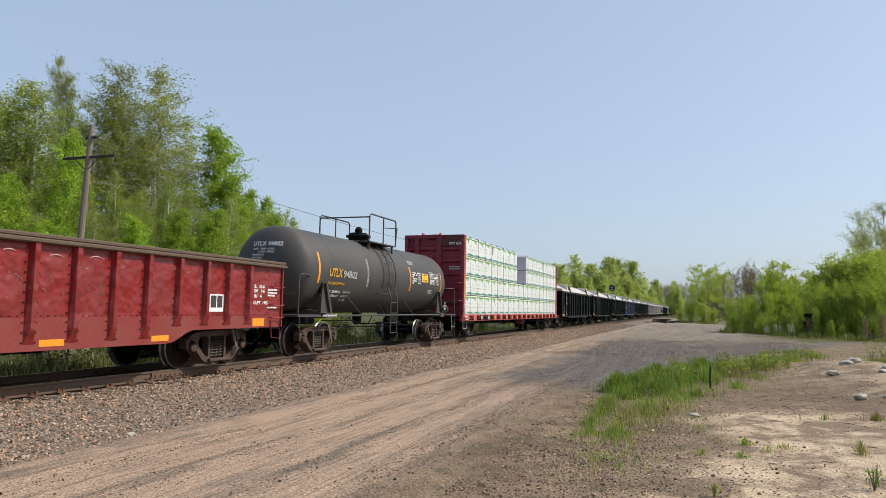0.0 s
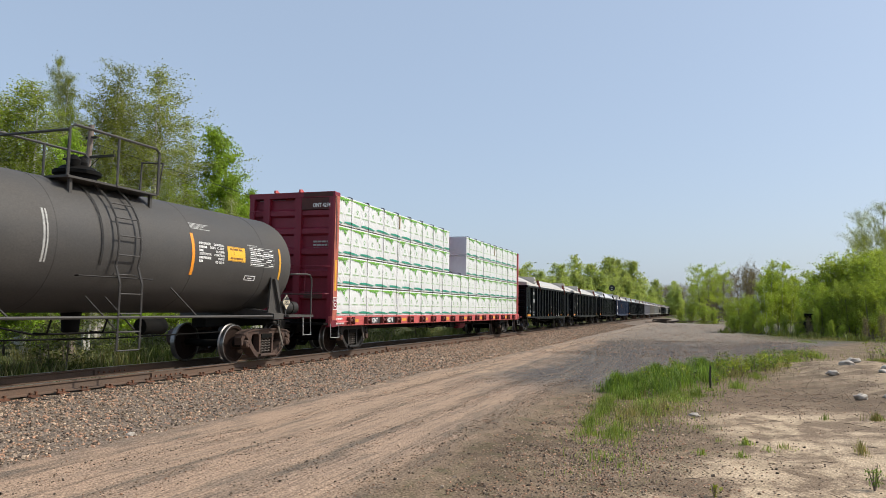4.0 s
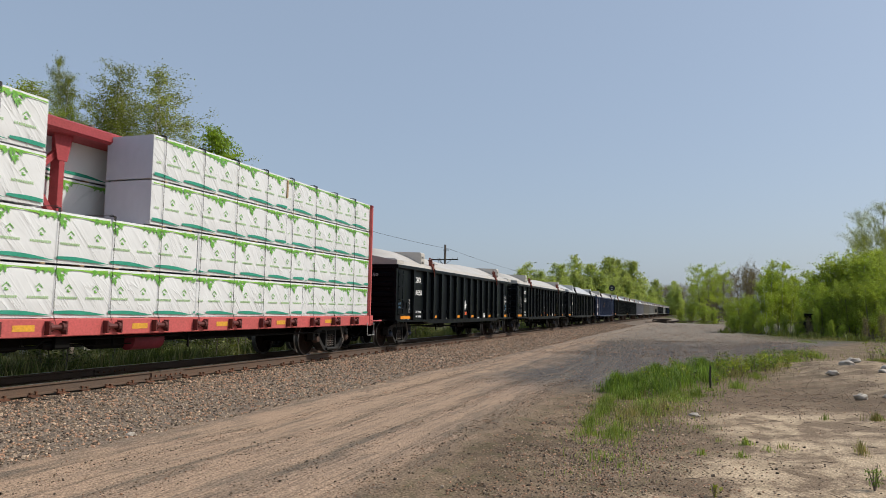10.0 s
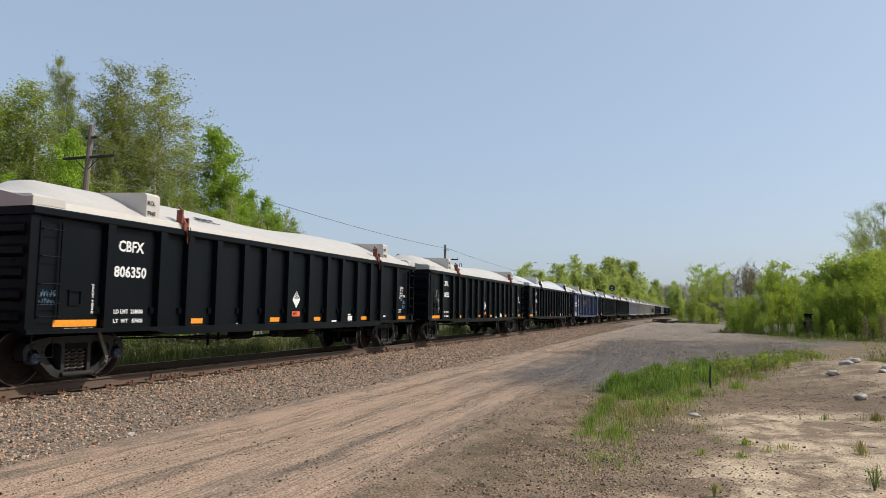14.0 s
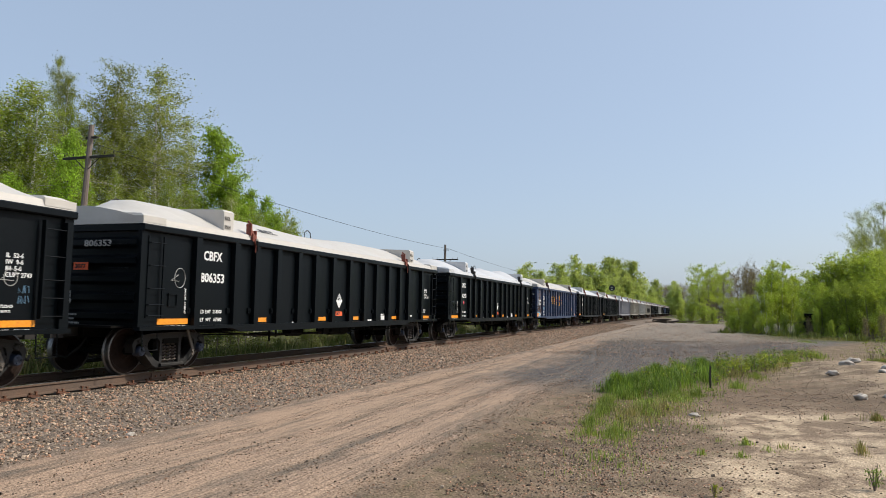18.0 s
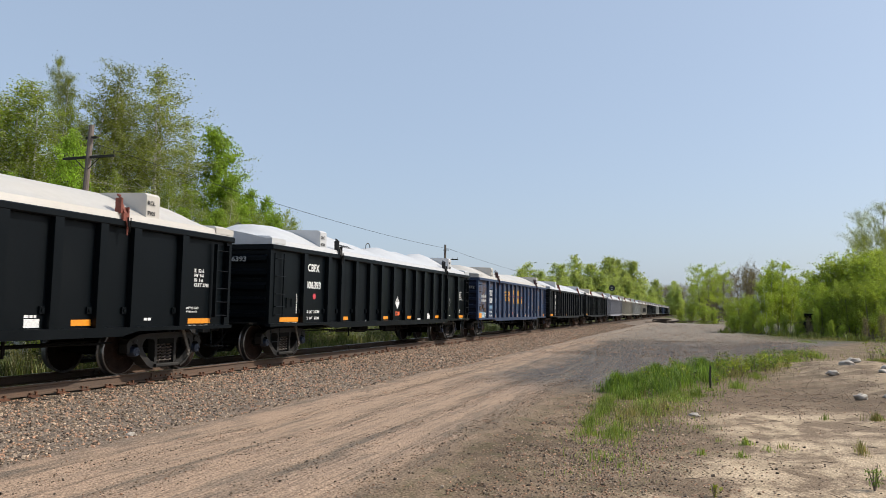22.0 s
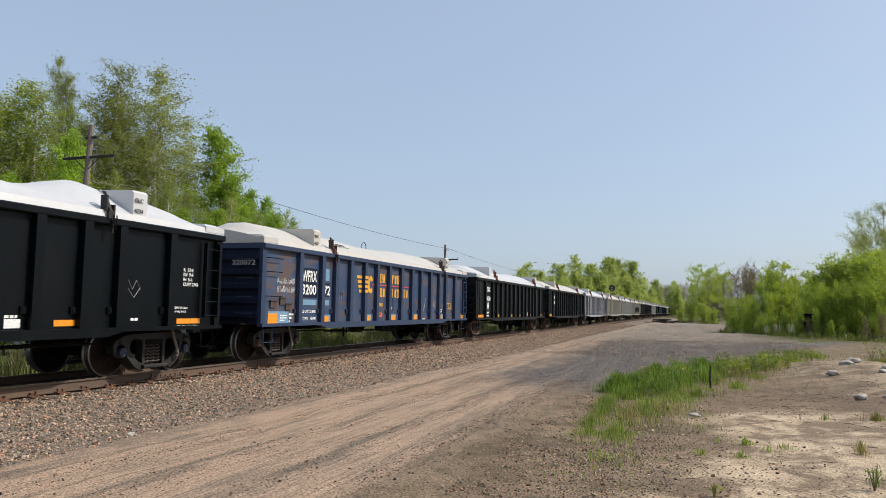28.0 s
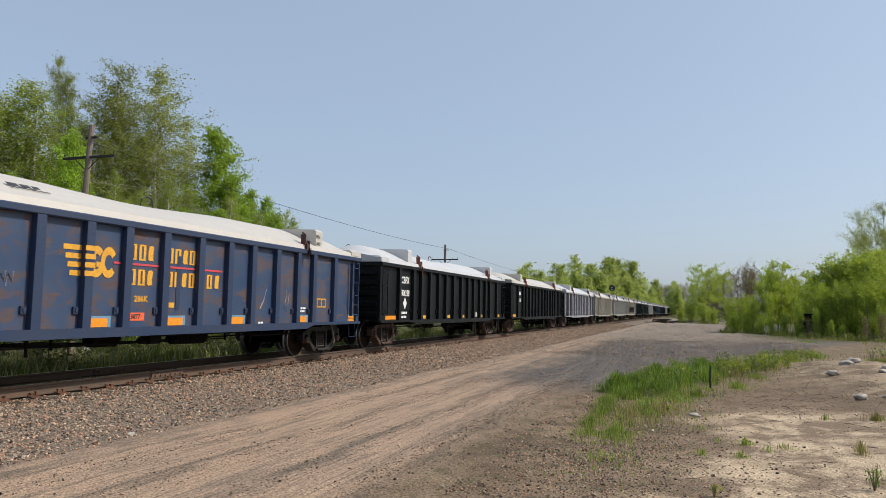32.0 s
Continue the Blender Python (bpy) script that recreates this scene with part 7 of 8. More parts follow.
def lumber_bundle(x0, x1, tier, side):
    z0 = TIERS[tier][0]
    b = thing("lumber_bundle", "lumber bundle in white wrap printed green and teal", "lumber", group="wrapped lumber bundles on the flat car")
    ps = bundle_parts(x1 - x0, tier)
    for name, me, lab in ps:
        o = part(name, me, WRAP, b, lab)
        if name.startswith("print"):
            tagged(o, kind="stuff")
    for k in range(int((x1 - x0 - 0.4) / 0.8)):
        part("spacer", SPACER, LUMBER, b, "rough wooden spacer", at=(0.35 + 0.8 * k, 0, 0))
    if side < 0 and tier == 3 and x1 < 6.4 and (x0 < -8 or x0 > 0):
        part("board_edge", Shape().box(x1 - x0 - 0.045, x1 - x0 + 0.006, -0.014, 0.03, 0.34, 0.80), LUMBER, b, "bare tan board showing through torn wrap")
    if side > 0 and -0.5 < x0 + 0.6 < 1.5:
        for name, me, lab in ps[3:6]:
            o = part(name, me, WRAP, b, lab, at=(0, 1.17, 0))
            o.matrix_basis = pose(x1 - x0, 1.16, 0, 0, 0, 180)
    if side < 0:
        m = pose(CBX + x0, TRACK_Y - 1.40 + 0.012 * math.sin(7.0 * x0 + 3.0 * tier), z0)
    else:
        m = pose(CBX + x1, TRACK_Y + 1.40, z0, 0, 0, 180)
    b.matrix_basis = m
    moving.append((b, m.translation.x, m.translation.y, m.translation.z, 0 if side < 0 else 180))


LOW = (-11.24, -6.56, -2.16, 2.84, 7.24, 11.30)
for tier in (0, 1):
    for a, b in zip(LOW[:-1], LOW[1:]):
        lumber_bundle(a + 0.005, b - 0.005, tier, -1)
for tier in (2, 3):
    for a, b in ((-11.24, -6.56), (-6.56, -1.03), (1.39, 6.3), (6.3, 11.30)):
        lumber_bundle(a + 0.005, b - 0.005, tier, -1)
for tier in range(4):
    for a, b in ((-11.24, -5.6), (-5.6, 0.1), (0.1, 5.8), (5.8, 11.30)):
        lumber_bundle(a + 0.005, b - 0.005, tier, 1)


# ---- trees, bushes and grass ----
def leaf_cloud(name, segs, count, size, spread, droop, seed, material):
    """Many small three-cornered leaves strewn along twigs; segs are (start, end, weight)."""
    rng = np.random.default_rng(seed)
    a = np.array([tuple(q[0]) for q in segs])
    b = np.array([tuple(q[1]) for q in segs])
    w = np.array([q[2] for q in segs]) * (0.15 + np.linalg.norm(b - a, axis=1))
    pick = rng.choice(len(segs), count, p=w / w.sum())
    c = a[pick] + (b[pick] - a[pick]) * (rng.random((count, 1)) ** 0.8) + np.clip(rng.normal(0, 1, (count, 3)), -1.05, 1.05) * np.where(rng.random((count, 1)) < 0.5, spread, 0.3 * spread)
    c[:, 2] -= droop * np.abs(rng.normal(0, 0.25, count))
    d = rng.normal(0, 1, (count, 3)) * (1, 1, 0.7)
    d /= np.linalg.norm(d, axis=1)[:, None]
    e = np.cross(d, rng.normal(0, 1, (count, 3)))
    e /= np.linalg.norm(e, axis=1)[:, None]
    sz = size * rng.uniform(0.6, 1.3, (count, 1))
    v = np.stack([c - d * sz - e * sz * 0.45, c + d * sz, c + e * sz * 0.75], 1).reshape(-1, 3)
    me = bpy.data.meshes.new(name)
    me.from_pydata(v.tolist(), [], np.arange(3 * count).reshape(-1, 3).tolist())
    me.materials.append(material)
    return me


def tree_meshes(seed, height, crown_from, spread, leaves, leaf_size, bark, leaf_material, stems=1, droop=0.0, lean=0.0, cluster=0.5, form="oval", twigs=5, rise=1.0, thick=1.0):
    """Trunk with limbs and twigs, and a crown of many small leaves along the twigs."""
    rnd = random.Random(seed)
    wood, segs = Shape(), []
    for s in range(stems):
        a0 = rnd.uniform(0, 6.28)
        off = 0.0 if stems == 1 else rnd.uniform(0.1, 0.45)
        h = height * (1.0 if s == 0 else rnd.uniform(0.70, 0.98))
        ln = lean + (0 if stems == 1 else rnd.uniform(0.01, 0.07))
        pts, r0 = [], 0.0092 * height + 0.02
        for i in range(9):
            t = i / 8
            pts.append(Vector((off * math.cos(a0) + math.cos(a0) * ln * h * t + 0.03 * h * noise.noise((seed + t * 2.5, s, 0)), off * math.sin(a0) + math.sin(a0) * ln * h * t + 0.03 * h * noise.noise((seed, s, t * 2.5)), h * t)))
        wood.tube(pts, [r0 * (1 - 0.93 * i / 8) for i in range(9)], 7)
        segs.append((pts[7], pts[8], 1.0))
        limbs = int((18 + height * 1.8) * thick) // (1 if stems == 1 else 2)
        for k in range(limbs):
            t = crown_from + (0.985 - crown_from) * (k + rnd.random()) / limbs
            i = min(7, int(t * 8))
            p = pts[i].lerp(pts[i + 1], t * 8 - i)
            g = (t - crown_from) / (1 - crown_from)
            if form == "oval":
                wide = math.sin(math.pi * (0.20 + 0.74 * g)) ** 0.7
            elif form == "cone":
                wide = min(1.0, 0.65 + 1.3 * g) * (1 - g) ** 0.62 + 0.10
            elif form == "dome":
                wide = (1 - g ** 1.7) ** 0.7 * min(1.0, 0.75 + g) + 0.07
            else:
                wide = 0.95 - 0.6 * g
            reach = spread * wide * (rnd.uniform(0.75, 1.08) if form == "cone" else rnd.choice((rnd.uniform(0.5, 0.8), rnd.uniform(0.8, 1.08))))
            a = k * 2.4 + rnd.uniform(-0.5, 0.5)
            up = rnd.uniform(0.45, 1.05) * rise * (1 - 0.35 * g * (form == "dome")) * (min(1.0, 0.15 + 1.5 * g) if form == "full" else 1.0)
            bow = Vector((math.cos(a), math.sin(a), 0))
            q1 = p + bow * reach * 0.45 + Vector((0, 0, up * reach * 0.42))
            q2 = p + bow * reach + Vector((rnd.gauss(0, 0.1), rnd.gauss(0, 0.1), (up - droop) * reach))
            rr = max(0.007, r0 * 0.30 * (1 - t * 0.75))
            wood.tube([p, q1, q2], [rr, rr * 0.6, rr * 0.2], 4)
            segs += [(p.lerp(q1, 0.5), q1, 0.45), (q1, q2, 1.0)]
            for j in range(twigs):
                w = (p.lerp(q1, rnd.uniform(0.5, 1.0)) if rnd.random() < 0.35 else q1.lerp(q2, rnd.random()))
                e = w + (bow * rnd.gauss(0.35, 0.6) + Vector((rnd.gauss(0, 0.75), rnd.gauss(0, 0.75), rnd.gauss(0.45 * rise - 1.2 * droop, 0.55)))) * (0.22 + reach * 0.30)
                if leaf_size < 0.1 and j < 8:
                    wood.tube([w, e], [rr * 0.32, rr * 0.1], 3)
                segs.append((w, e, 1.0))
    crown = leaf_cloud("crown", segs, leaves, leaf_size, cluster * (0.06 + 0.20 * spread), droop, seed, leaf_material)
    return wood.mesh("trunk", bark), crown


KINDS = {
    "birch": [tree_meshes(q, 12.5, 0.15, 1.75, 46000, 0.043, BIRCH, LEAF_OLIVE, 3, 0.05, 0.0, 0.6, "dome", 6, 1.15, 2.0) for q in (11, 12, 13)],
    "thin": [tree_meshes(q, 13.0, 0.24, 1.8, 40000, 0.039, BIRCH, LEAF_PALE, 2, 0.0, 0.0, 0.55, "dome", 7, 1.15, 2.2) for q in (21, 22)],
    "olive": [tree_meshes(q, 13.0, 0.22, 1.65, 46000, 0.042, BIRCH, LEAF_TAWNY, 2, 0.0, 0.0, 0.55, "dome", 6, 1.1, 2.2) for q in (31, 32)],
    "fresh": [tree_meshes(q, 12.0, 0.04, 2.4, 32000, 0.076, BARK, LEAF_FRESH, 1, 0.0, 0.0, 0.5, "cone", 6, 0.7, 1.7) for q in (41, 42)],
    "bush": [tree_meshes(q, 5.5, 0.03, 1.9, 17000, 0.060, BARK, LEAF_BRIGHT, 6, 0.0, 0.07, 0.55, "full", 6, 1.0) for q in (51, 52, 53)],
    "sapling": [tree_meshes(q, 6.0, 0.12, 1.25, 9000, 0.074, BIRCH, LEAF_BRIGHT, 3, 0.0, 0.03, 0.7, "dome", 7, 1.1) for q in (61, 62, 63)],
    "bare": [tree_meshes(q, 8.0, 0.06, 2.6, 10000, 0.08, BARK, LEAF_BUD, 4, 0.0, 0.06, 0.8, "full", 8, 1.2) for q in (71,)],
    "arching": [tree_meshes(81, 9.0, 0.30, 3.2, 9000, 0.09, BARK, LEAF_BRIGHT, 2, 0.30, 0.10, 0.35, "oval", 8)],
    "feather": [tree_meshes(91, 11.5, 0.12, 2.8, 34000, 0.050, BARK, LEAF_PALE, 2, -0.1, 0.04, 0.6, "dome", 10, 1.2)],
    "wood": [tree_meshes(q, 12.0, 0.02, 3.2, 9500, 0.185, BARK, LEAF_WOOD, 1 + q % 2, 0.0, 0.0, 0.8, ("cone", "dome", "dome")[q % 3], 9, 0.8) for q in (95, 96, 97, 98)],
    "shade": [tree_meshes(q, 2.0, 0.03, 0.9, 2500, 0.05, BARK, VERGE, 4, 0.0, 0.05, 0.6, "full") for q in (55, 56)],
}
LABELS = {"birch": ("young birch tree with white trunk and sparse olive leaves", "tree"), "thin": ("thin pale birch with fine open foliage", "tree"),
          "olive": ("slender aspen with olive-brown spring leaves", "tree"), "fresh": ("bushy poplar in bright fresh green leaf", "tree"),
          "bush": ("dense bright green leafy bush", "bush"), "sapling": ("slim birch sapling with white stem and fresh leaves", "tree"),
          "bare": ("budding brownish shrub without full leaves", "bush"), "arching": ("old arching tree with dark limbs and thin leaves", "tree"),
          "feather": ("tall feathery pale green tree", "tree"), "wood": ("leafy green tree at the edge of the wood", "tree"),
          "shade": ("low leafy bush in the shade of the train", "bush")}
tree_rnd = random.Random(77)


def plant(kind, x, y, height, pick=None, wide=1.0):
    trunk, crown = KINDS[kind][(pick if pick is not None else tree_rnd.randrange(9)) % len(KINDS[kind])]
    lab, cat = LABELS[kind]
    t = thing("tree" if cat == "tree" else "bush", lab, cat, (x, y, ground_z(x, y) - 0.05), "trees and bushes beside the track", rz=tree_rnd.uniform(0, 6.28))
    k = height / {"birch": 12.5, "thin": 13.0, "olive": 13.0, "fresh": 12.0, "bush": 5.5, "sapling": 6.0, "bare": 8.0, "arching": 9.0, "feather": 11.5, "wood": 12.0, "shade": 2.0}[kind]
    t.scale = (k * wide, k * wide, k)
    part("trunk", trunk, BARK, t, "branching trunk")
    part("crown", crown, LEAF_FRESH, t, "loose crown of small leaves")


def ahead(px, dist_y):
    """Where a bearing given as a fraction of the view's width meets the line at that distance beside the eye's own line."""
    ang = YAW + math.atan((0.5 - px) * 2 * math.tan(radians(63.37 / 2)))
    return dist_y / math.tan(ang), dist_y


# the stand behind the pole: bearing, distance beside, kind, height
STAND = [(-0.005, 29, 'birch', 11.8, 1.40), (0.030, 28, 'birch', 11.0, 1.5), (0.066, 33, 'olive', 15.5, 0.65), (0.113, 31, 'olive', 15.5, 1.14), (0.137, 32, 'olive', 14.5, 0.78), (0.184, 30, 'thin', 16.4, 1.55),
         (0.211, 31, 'thin', 14.0, 0.77), (0.158, 34, 'thin', 13.5, 0.77), (0.088, 34, 'thin', 12.9, 0.64), (0.242, 28, 'fresh', 12.7, 0.98), (0.258, 26.5, 'fresh', 9.5, 0.78), (0.278, 27, 'fresh', 9.2, 0.72),
         (0.297, 28, 'fresh', 9.2, 0.65), (0.318, 28, 'birch', 8.7, 0.98), (0.336, 28.5, 'birch', 8.6, 0.98), (0.073, 25, 'fresh', 9.1, 0.65), (0.010, 24, 'fresh', 6.6, 0.72), (0.133, 25, 'birch', 8.1, 0.91),
         (0.190, 25.5, 'birch', 8.4, 0.91), (0.163, 24.5, 'birch', 7.2, 1.04), (0.222, 24.5, 'birch', 7.8, 0.91), (0.256, 24.5, 'thin', 7.8, 1.09), (0.035, 23.5, 'birch', 6.0, 1.17), (0.103, 23.5, 'birch', 6.5, 1.17),
         (0.200, 23, 'fresh', 6.4, 1.04), (0.240, 23, 'fresh', 6.7, 1.04), (0.150, 23, 'fresh', 5.7, 1.04), (0.285, 24.5, 'birch', 6.7, 1.30), (-0.030, 31, 'thin', 11.5, 1.28), (-0.030, 24, 'fresh', 6.5, 1.30),
         (0.055, 22.5, 'fresh', 4.9, 1.17),
         (0.268, 24.5, 'fresh', 7.4, 0.95), (0.283, 25, 'birch', 7.7, 1.3), (0.296, 25.5, 'birch', 7.7, 1.3), (0.308, 26, 'fresh', 7.9, 0.75), (0.322, 27, 'birch', 8.3, 1.3), (0.245, 24, 'birch', 6.9, 1.3)]
for px, d, kind, h, w in STAND:
    x, y = ahead(px, d)
    plant(kind, x, y, h, wide=w)
# lower growth that the train mostly hides, then the far wood along the track
for k in range(16):
    x = 44 + k * 7.5
    plant(("bush", "wood", "bush")[k % 3], x + tree_rnd.uniform(-2, 2), TRACK_Y + 17 + tree_rnd.uniform(-3, 4), tree_rnd.uniform(4.2, 5.6))
FAR = [(0.583, 25, 'wood', 7.9), (0.599, 27, 'wood', 9.8), (0.612, 24, 'wood', 8.3), (0.627, 26, 'wood', 10.9), (0.640, 24, 'wood', 10.7), (0.656, 26, 'wood', 14.8),
       (0.668, 24, 'wood', 13.1), (0.687, 26, 'wood', 18.6), (0.697, 25, 'wood', 19.1), (0.714, 26, 'wood', 23.1), (0.726, 25, 'wood', 18.6), (0.742, 25, 'wood', 23.2),
       (0.756, 18, 'bare', 20), (0.766, 17, 'wood', 24), (0.620, 22, 'wood', 7.3), (0.648, 22, 'wood', 9.1), (0.677, 22, 'wood', 11.7), (0.705, 22, 'wood', 14.9),
       (0.590, 22, 'wood', 6.3), (0.720, 23, 'wood', 13.9), (0.735, 23, 'wood', 15.7), (0.750, 23, 'bare', 20.8), (0.605, 22, 'wood', 6.5), (0.664, 21, 'wood', 8.8),
       (0.690, 21, 'wood', 10.5)]
# a lower, unbroken edge of the wood in front of them
FAR += [(0.575 + 0.009 * k, 20.5 + k % 3, "wood", 4.6 + 0.33 * k + 0.6 * (k % 2)) for k in range(21)]
for px, d, kind, h in FAR:
    x, y = ahead(px, d)
    plant(kind, x, y, h)
# clumps on the near side of the track: bearing, distance, kind, height
NEAR = [(0.781, 135, 'bush', 3.7, 1.3), (0.794, 130, 'bush', 3.4, 1.2), (0.806, 128, 'bush', 2.6, 1.2), (0.768, 140, 'bush', 2.6, 1), (0.794, 135, 'arching', 10.3, 0.75), (0.812, 138, 'arching', 9.6, 0.65),
        (0.821, 165, 'bare', 9.7, 1), (0.838, 170, 'bare', 10.7, 1.1), (0.854, 172, 'bare', 10.6, 1), (0.810, 168, 'bare', 8.9, 1), (0.845, 160, 'bare', 11.6, 0.5), (0.872, 190, 'wood', 10.4, 1),
        (0.890, 190, 'wood', 10, 1), (0.826, 79, 'bush', 3.3, 0.9), (0.838, 78, 'bush', 3.7, 0.9), (0.849, 76, 'bush', 3.4, 0.8), (0.829, 74, 'bush', 1.9, 0.9), (0.843, 72, 'bush', 2.1, 0.8),
        (0.869, 74, 'sapling', 6.8, 0.8), (0.880, 75, 'sapling', 6.7, 0.8), (0.862, 73, 'sapling', 5.2, 0.8), (0.890, 76, 'sapling', 5.5, 0.8), (0.870, 69, 'bush', 1.5, 0.6), (0.884, 70, 'bush', 2, 0.7),
        (0.858, 70, 'bush', 1.8, 0.7), (0.898, 100, 'bush', 5.7, 0.9), (0.910, 98, 'bush', 6.3, 0.9), (0.918, 80, 'sapling', 6.2, 1), (0.931, 73, 'sapling', 6.2, 1.1), (0.941, 73, 'sapling', 7.1, 1.1),
        (0.952, 72, 'bush', 6.5, 0.8), (0.964, 74, 'sapling', 7.4, 1.1), (0.976, 72, 'bush', 7, 0.8), (0.988, 72, 'sapling', 7.5, 1.2), (1.000, 70, 'bush', 7, 0.9), (0.925, 69, 'bush', 4.3, 0.8),
        (0.944, 68, 'bush', 4.4, 0.9), (0.962, 67, 'bush', 4.6, 0.9), (0.982, 66, 'bush', 4.8, 0.9), (0.984, 88, 'feather', 12.9, 0.62), (0.963, 90, 'feather', 10, 0.5), (1.003, 84, 'feather', 12.9, 0.8),
        (1.020, 76, 'feather', 9.8, 0.9), (1.020, 64, 'bush', 5.6, 1), (0.916, 67, 'bare', 1, 0.9), (0.899, 67, 'bush', 1, 1), (0.937, 63, 'bush', 1.4, 0.7), (0.950, 62, 'bush', 1.2, 0.7),
        (0.976, 60, 'bare', 1.6, 0.7), (0.996, 59, 'bare', 1.9, 0.7), (0.904, 67, 'bush', 2.5, 0.42), (0.921, 66, 'bush', 2.3, 0.42), (0.912, 65.5, 'bare', 1.5, 0.5)]
NEAR += [(0.757, 300, 'wood', 13.7, 0.9), (0.766, 290, 'wood', 12.9, 0.9), (0.774, 300, 'bare', 12.4, 0.9), (0.783, 280, 'wood', 12.1, 0.9), (0.792, 270, 'wood', 12.6, 0.8), (0.803, 260, 'bare', 12.6, 1.0)]
for px, d, kind, h, w in NEAR:
    ang = YAW + math.atan((0.5 - px) * 2 * math.tan(radians(63.37 / 2)))
    plant(kind, d * math.cos(ang), d * math.sin(ang), h, wide=w)
for k in range(22):
    plant("shade", 8.0 + 2.1 * k, TRACK_Y + 4.0 + 0.5 * (k % 3), 1.25 + 0.15 * (k % 4), wide=1.2)
# trees out of sight behind the viewer, so that the light is closed in
for k in range(6):
    plant("wood", -30 - 8 * (k % 3), -30 + 13 * k, 11)


def blades(name, label, spots, count, height, material, seed, wide=0.006):
    """Grass as many thin bent blades in soft clumps; spots are (x, y, rx, ry, weight)."""
    rnd = random.Random(seed)
    v, f = [], []
    tot = sum(s[4] for s in spots)
    for x0, y0, rx, ry, w in spots:
        for _ in range(int(count * w / tot)):
            a, r = rnd.uniform(0, 6.28), min(1.6, abs(rnd.gauss(0, 0.55)))
            x, y = x0 + rx * r * math.cos(a), y0 + ry * r * math.sin(a)
            clump = noise.noise((x * 1.9, y * 2.6, seed))
            if clump < -0.12 and rnd.random() < 0.75:
                continue
            h = height * rnd.uniform(0.3, 1.1) * (1.0 - 0.42 * min(1.0, r)) * (1.0 + 0.75 * clump)
            z = ground_z(x, y) - 0.01
            b, bend = rnd.uniform(0, 6.28), rnd.uniform(0.1, 0.5) * h
            c, s = math.cos(b), math.sin(b)
            ww = wide * rnd.uniform(0.7, 1.5)
            k = len(v)
            v += [(x - s * ww, y + c * ww, z), (x + s * ww, y - c * ww, z),
                  (x + c * bend * 0.3 + s * ww * 0.8, y + s * bend * 0.3 - c * ww * 0.8, z + h * 0.6), (x + c * bend * 0.3 - s * ww * 0.8, y + s * bend * 0.3 + c * ww * 0.8, z + h * 0.6),
                  (x + c * bend, y + s * bend, z + h)]
            f += [(k, k + 1, k + 2, k + 3), (k + 3, k + 2, k + 4)]
    me = bpy.data.meshes.new(name)
    me.from_pydata(v, [], f)
    me.materials.append(material)
    tagged(new(name, me), label, "grass", kind="stuff")


blades("grass", "lush green grass clumps at the edge of the dirt road",
       [(16.3, 1.35, 0.8, 0.35, 1.3), (17.0, 0.75, 0.9, 0.35, 1.5), (17.3, 1.75, 0.8, 0.35, 1.7), (18.3, 1.45, 1.0, 0.45, 2.3), (19.6, 1.0, 1.2, 0.55, 3.0), (21.0, 0.5, 1.3, 0.6, 2.6), (22.6, -0.1, 1.4, 0.6, 1.9), (24.4, -0.9, 1.5, 0.5, 1.0), (18.6, 0.5, 1.2, 0.5, 1.5), (20.2, -0.3, 1.3, 0.5, 1.0), (27.0, -2.2, 1.6, 0.5, 0.5)], 33000, 0.40, GRASS, 5, 0.0045)
blades("short_grass", "short yellow-green grass thinning out on the dirt beside the road",
       [(16.6, 0.0, 1.0, 0.5, 1.2), (18.8, -0.9, 1.4, 0.4, 1.2), (21.5, -1.5, 1.6, 0.4, 1.0), (12.0, 1.65, 1.0, 0.22, 1.0), (13.4, 1.6, 1.2, 0.3, 1.8), (14.8, 1.7, 1.2, 0.3, 1.8), (15.8, 1.4, 1.0, 0.4, 1.4), (14.6, 0.9, 1.1, 0.4, 1.0), (16.2, 0.5, 1.2, 0.5, 1.3), (17.6, -0.2, 1.2, 0.4, 0.8), (11.0, 1.55, 0.6, 0.2, 0.3)], 9000, 0.17, GRASS_PALE, 14, 0.0032)
blades("young_grass", "pale yellow-green young grass and weeds among the taller grass",
       [(18.5, 1.3, 1.4, 0.5, 1.0), (21.0, 0.4, 1.6, 0.6, 1.2), (23.5, -0.6, 1.6, 0.6, 1.4), (26.0, -1.8, 1.8, 0.6, 1.6), (28.5, -3.0, 1.8, 0.7, 1.4), (31.0, -4.2, 1.6, 0.6, 0.8)], 7000, 0.30, GRASS_PALE, 15, 0.005)
blades("sparse_grass", "sparse short grass tufts on sandy soil",
       [(11.2, 1.2, 2.2, 0.7, 3), (13.6, 0.9, 2.0, 0.8, 4), (15.5, 0.4, 1.6, 0.7, 2.5), (9.0, 1.0, 1.2, 0.6, 0.8), (10.95, -0.62, 0.16, 0.14, 0.16), (11.1, -0.25, 0.22, 0.14, 0.14), (10.8, -1.12, 0.20, 0.14, 0.14), (10.55, -0.88, 0.26, 0.10, 0.10), (13.6, -2.0, 0.10, 0.10, 0.06), (13.6, -2.78, 0.16, 0.14, 0.20), (10.0, -0.52, 0.14, 0.12, 0.12), (10.0, -0.06, 0.2, 0.14, 0.12), (12.1, -0.06, 0.4, 0.25, 0.2), (34.0, -3.8, 4.0, 1.5, 2.5), (36, -8, 4, 2.5, 2), (30.1, -6.2, 1.6, 0.5, 1.8), (50, -6.5, 5, 1.0, 1.6)], 14000, 0.13, GRASS_PALE, 6, 0.0032)
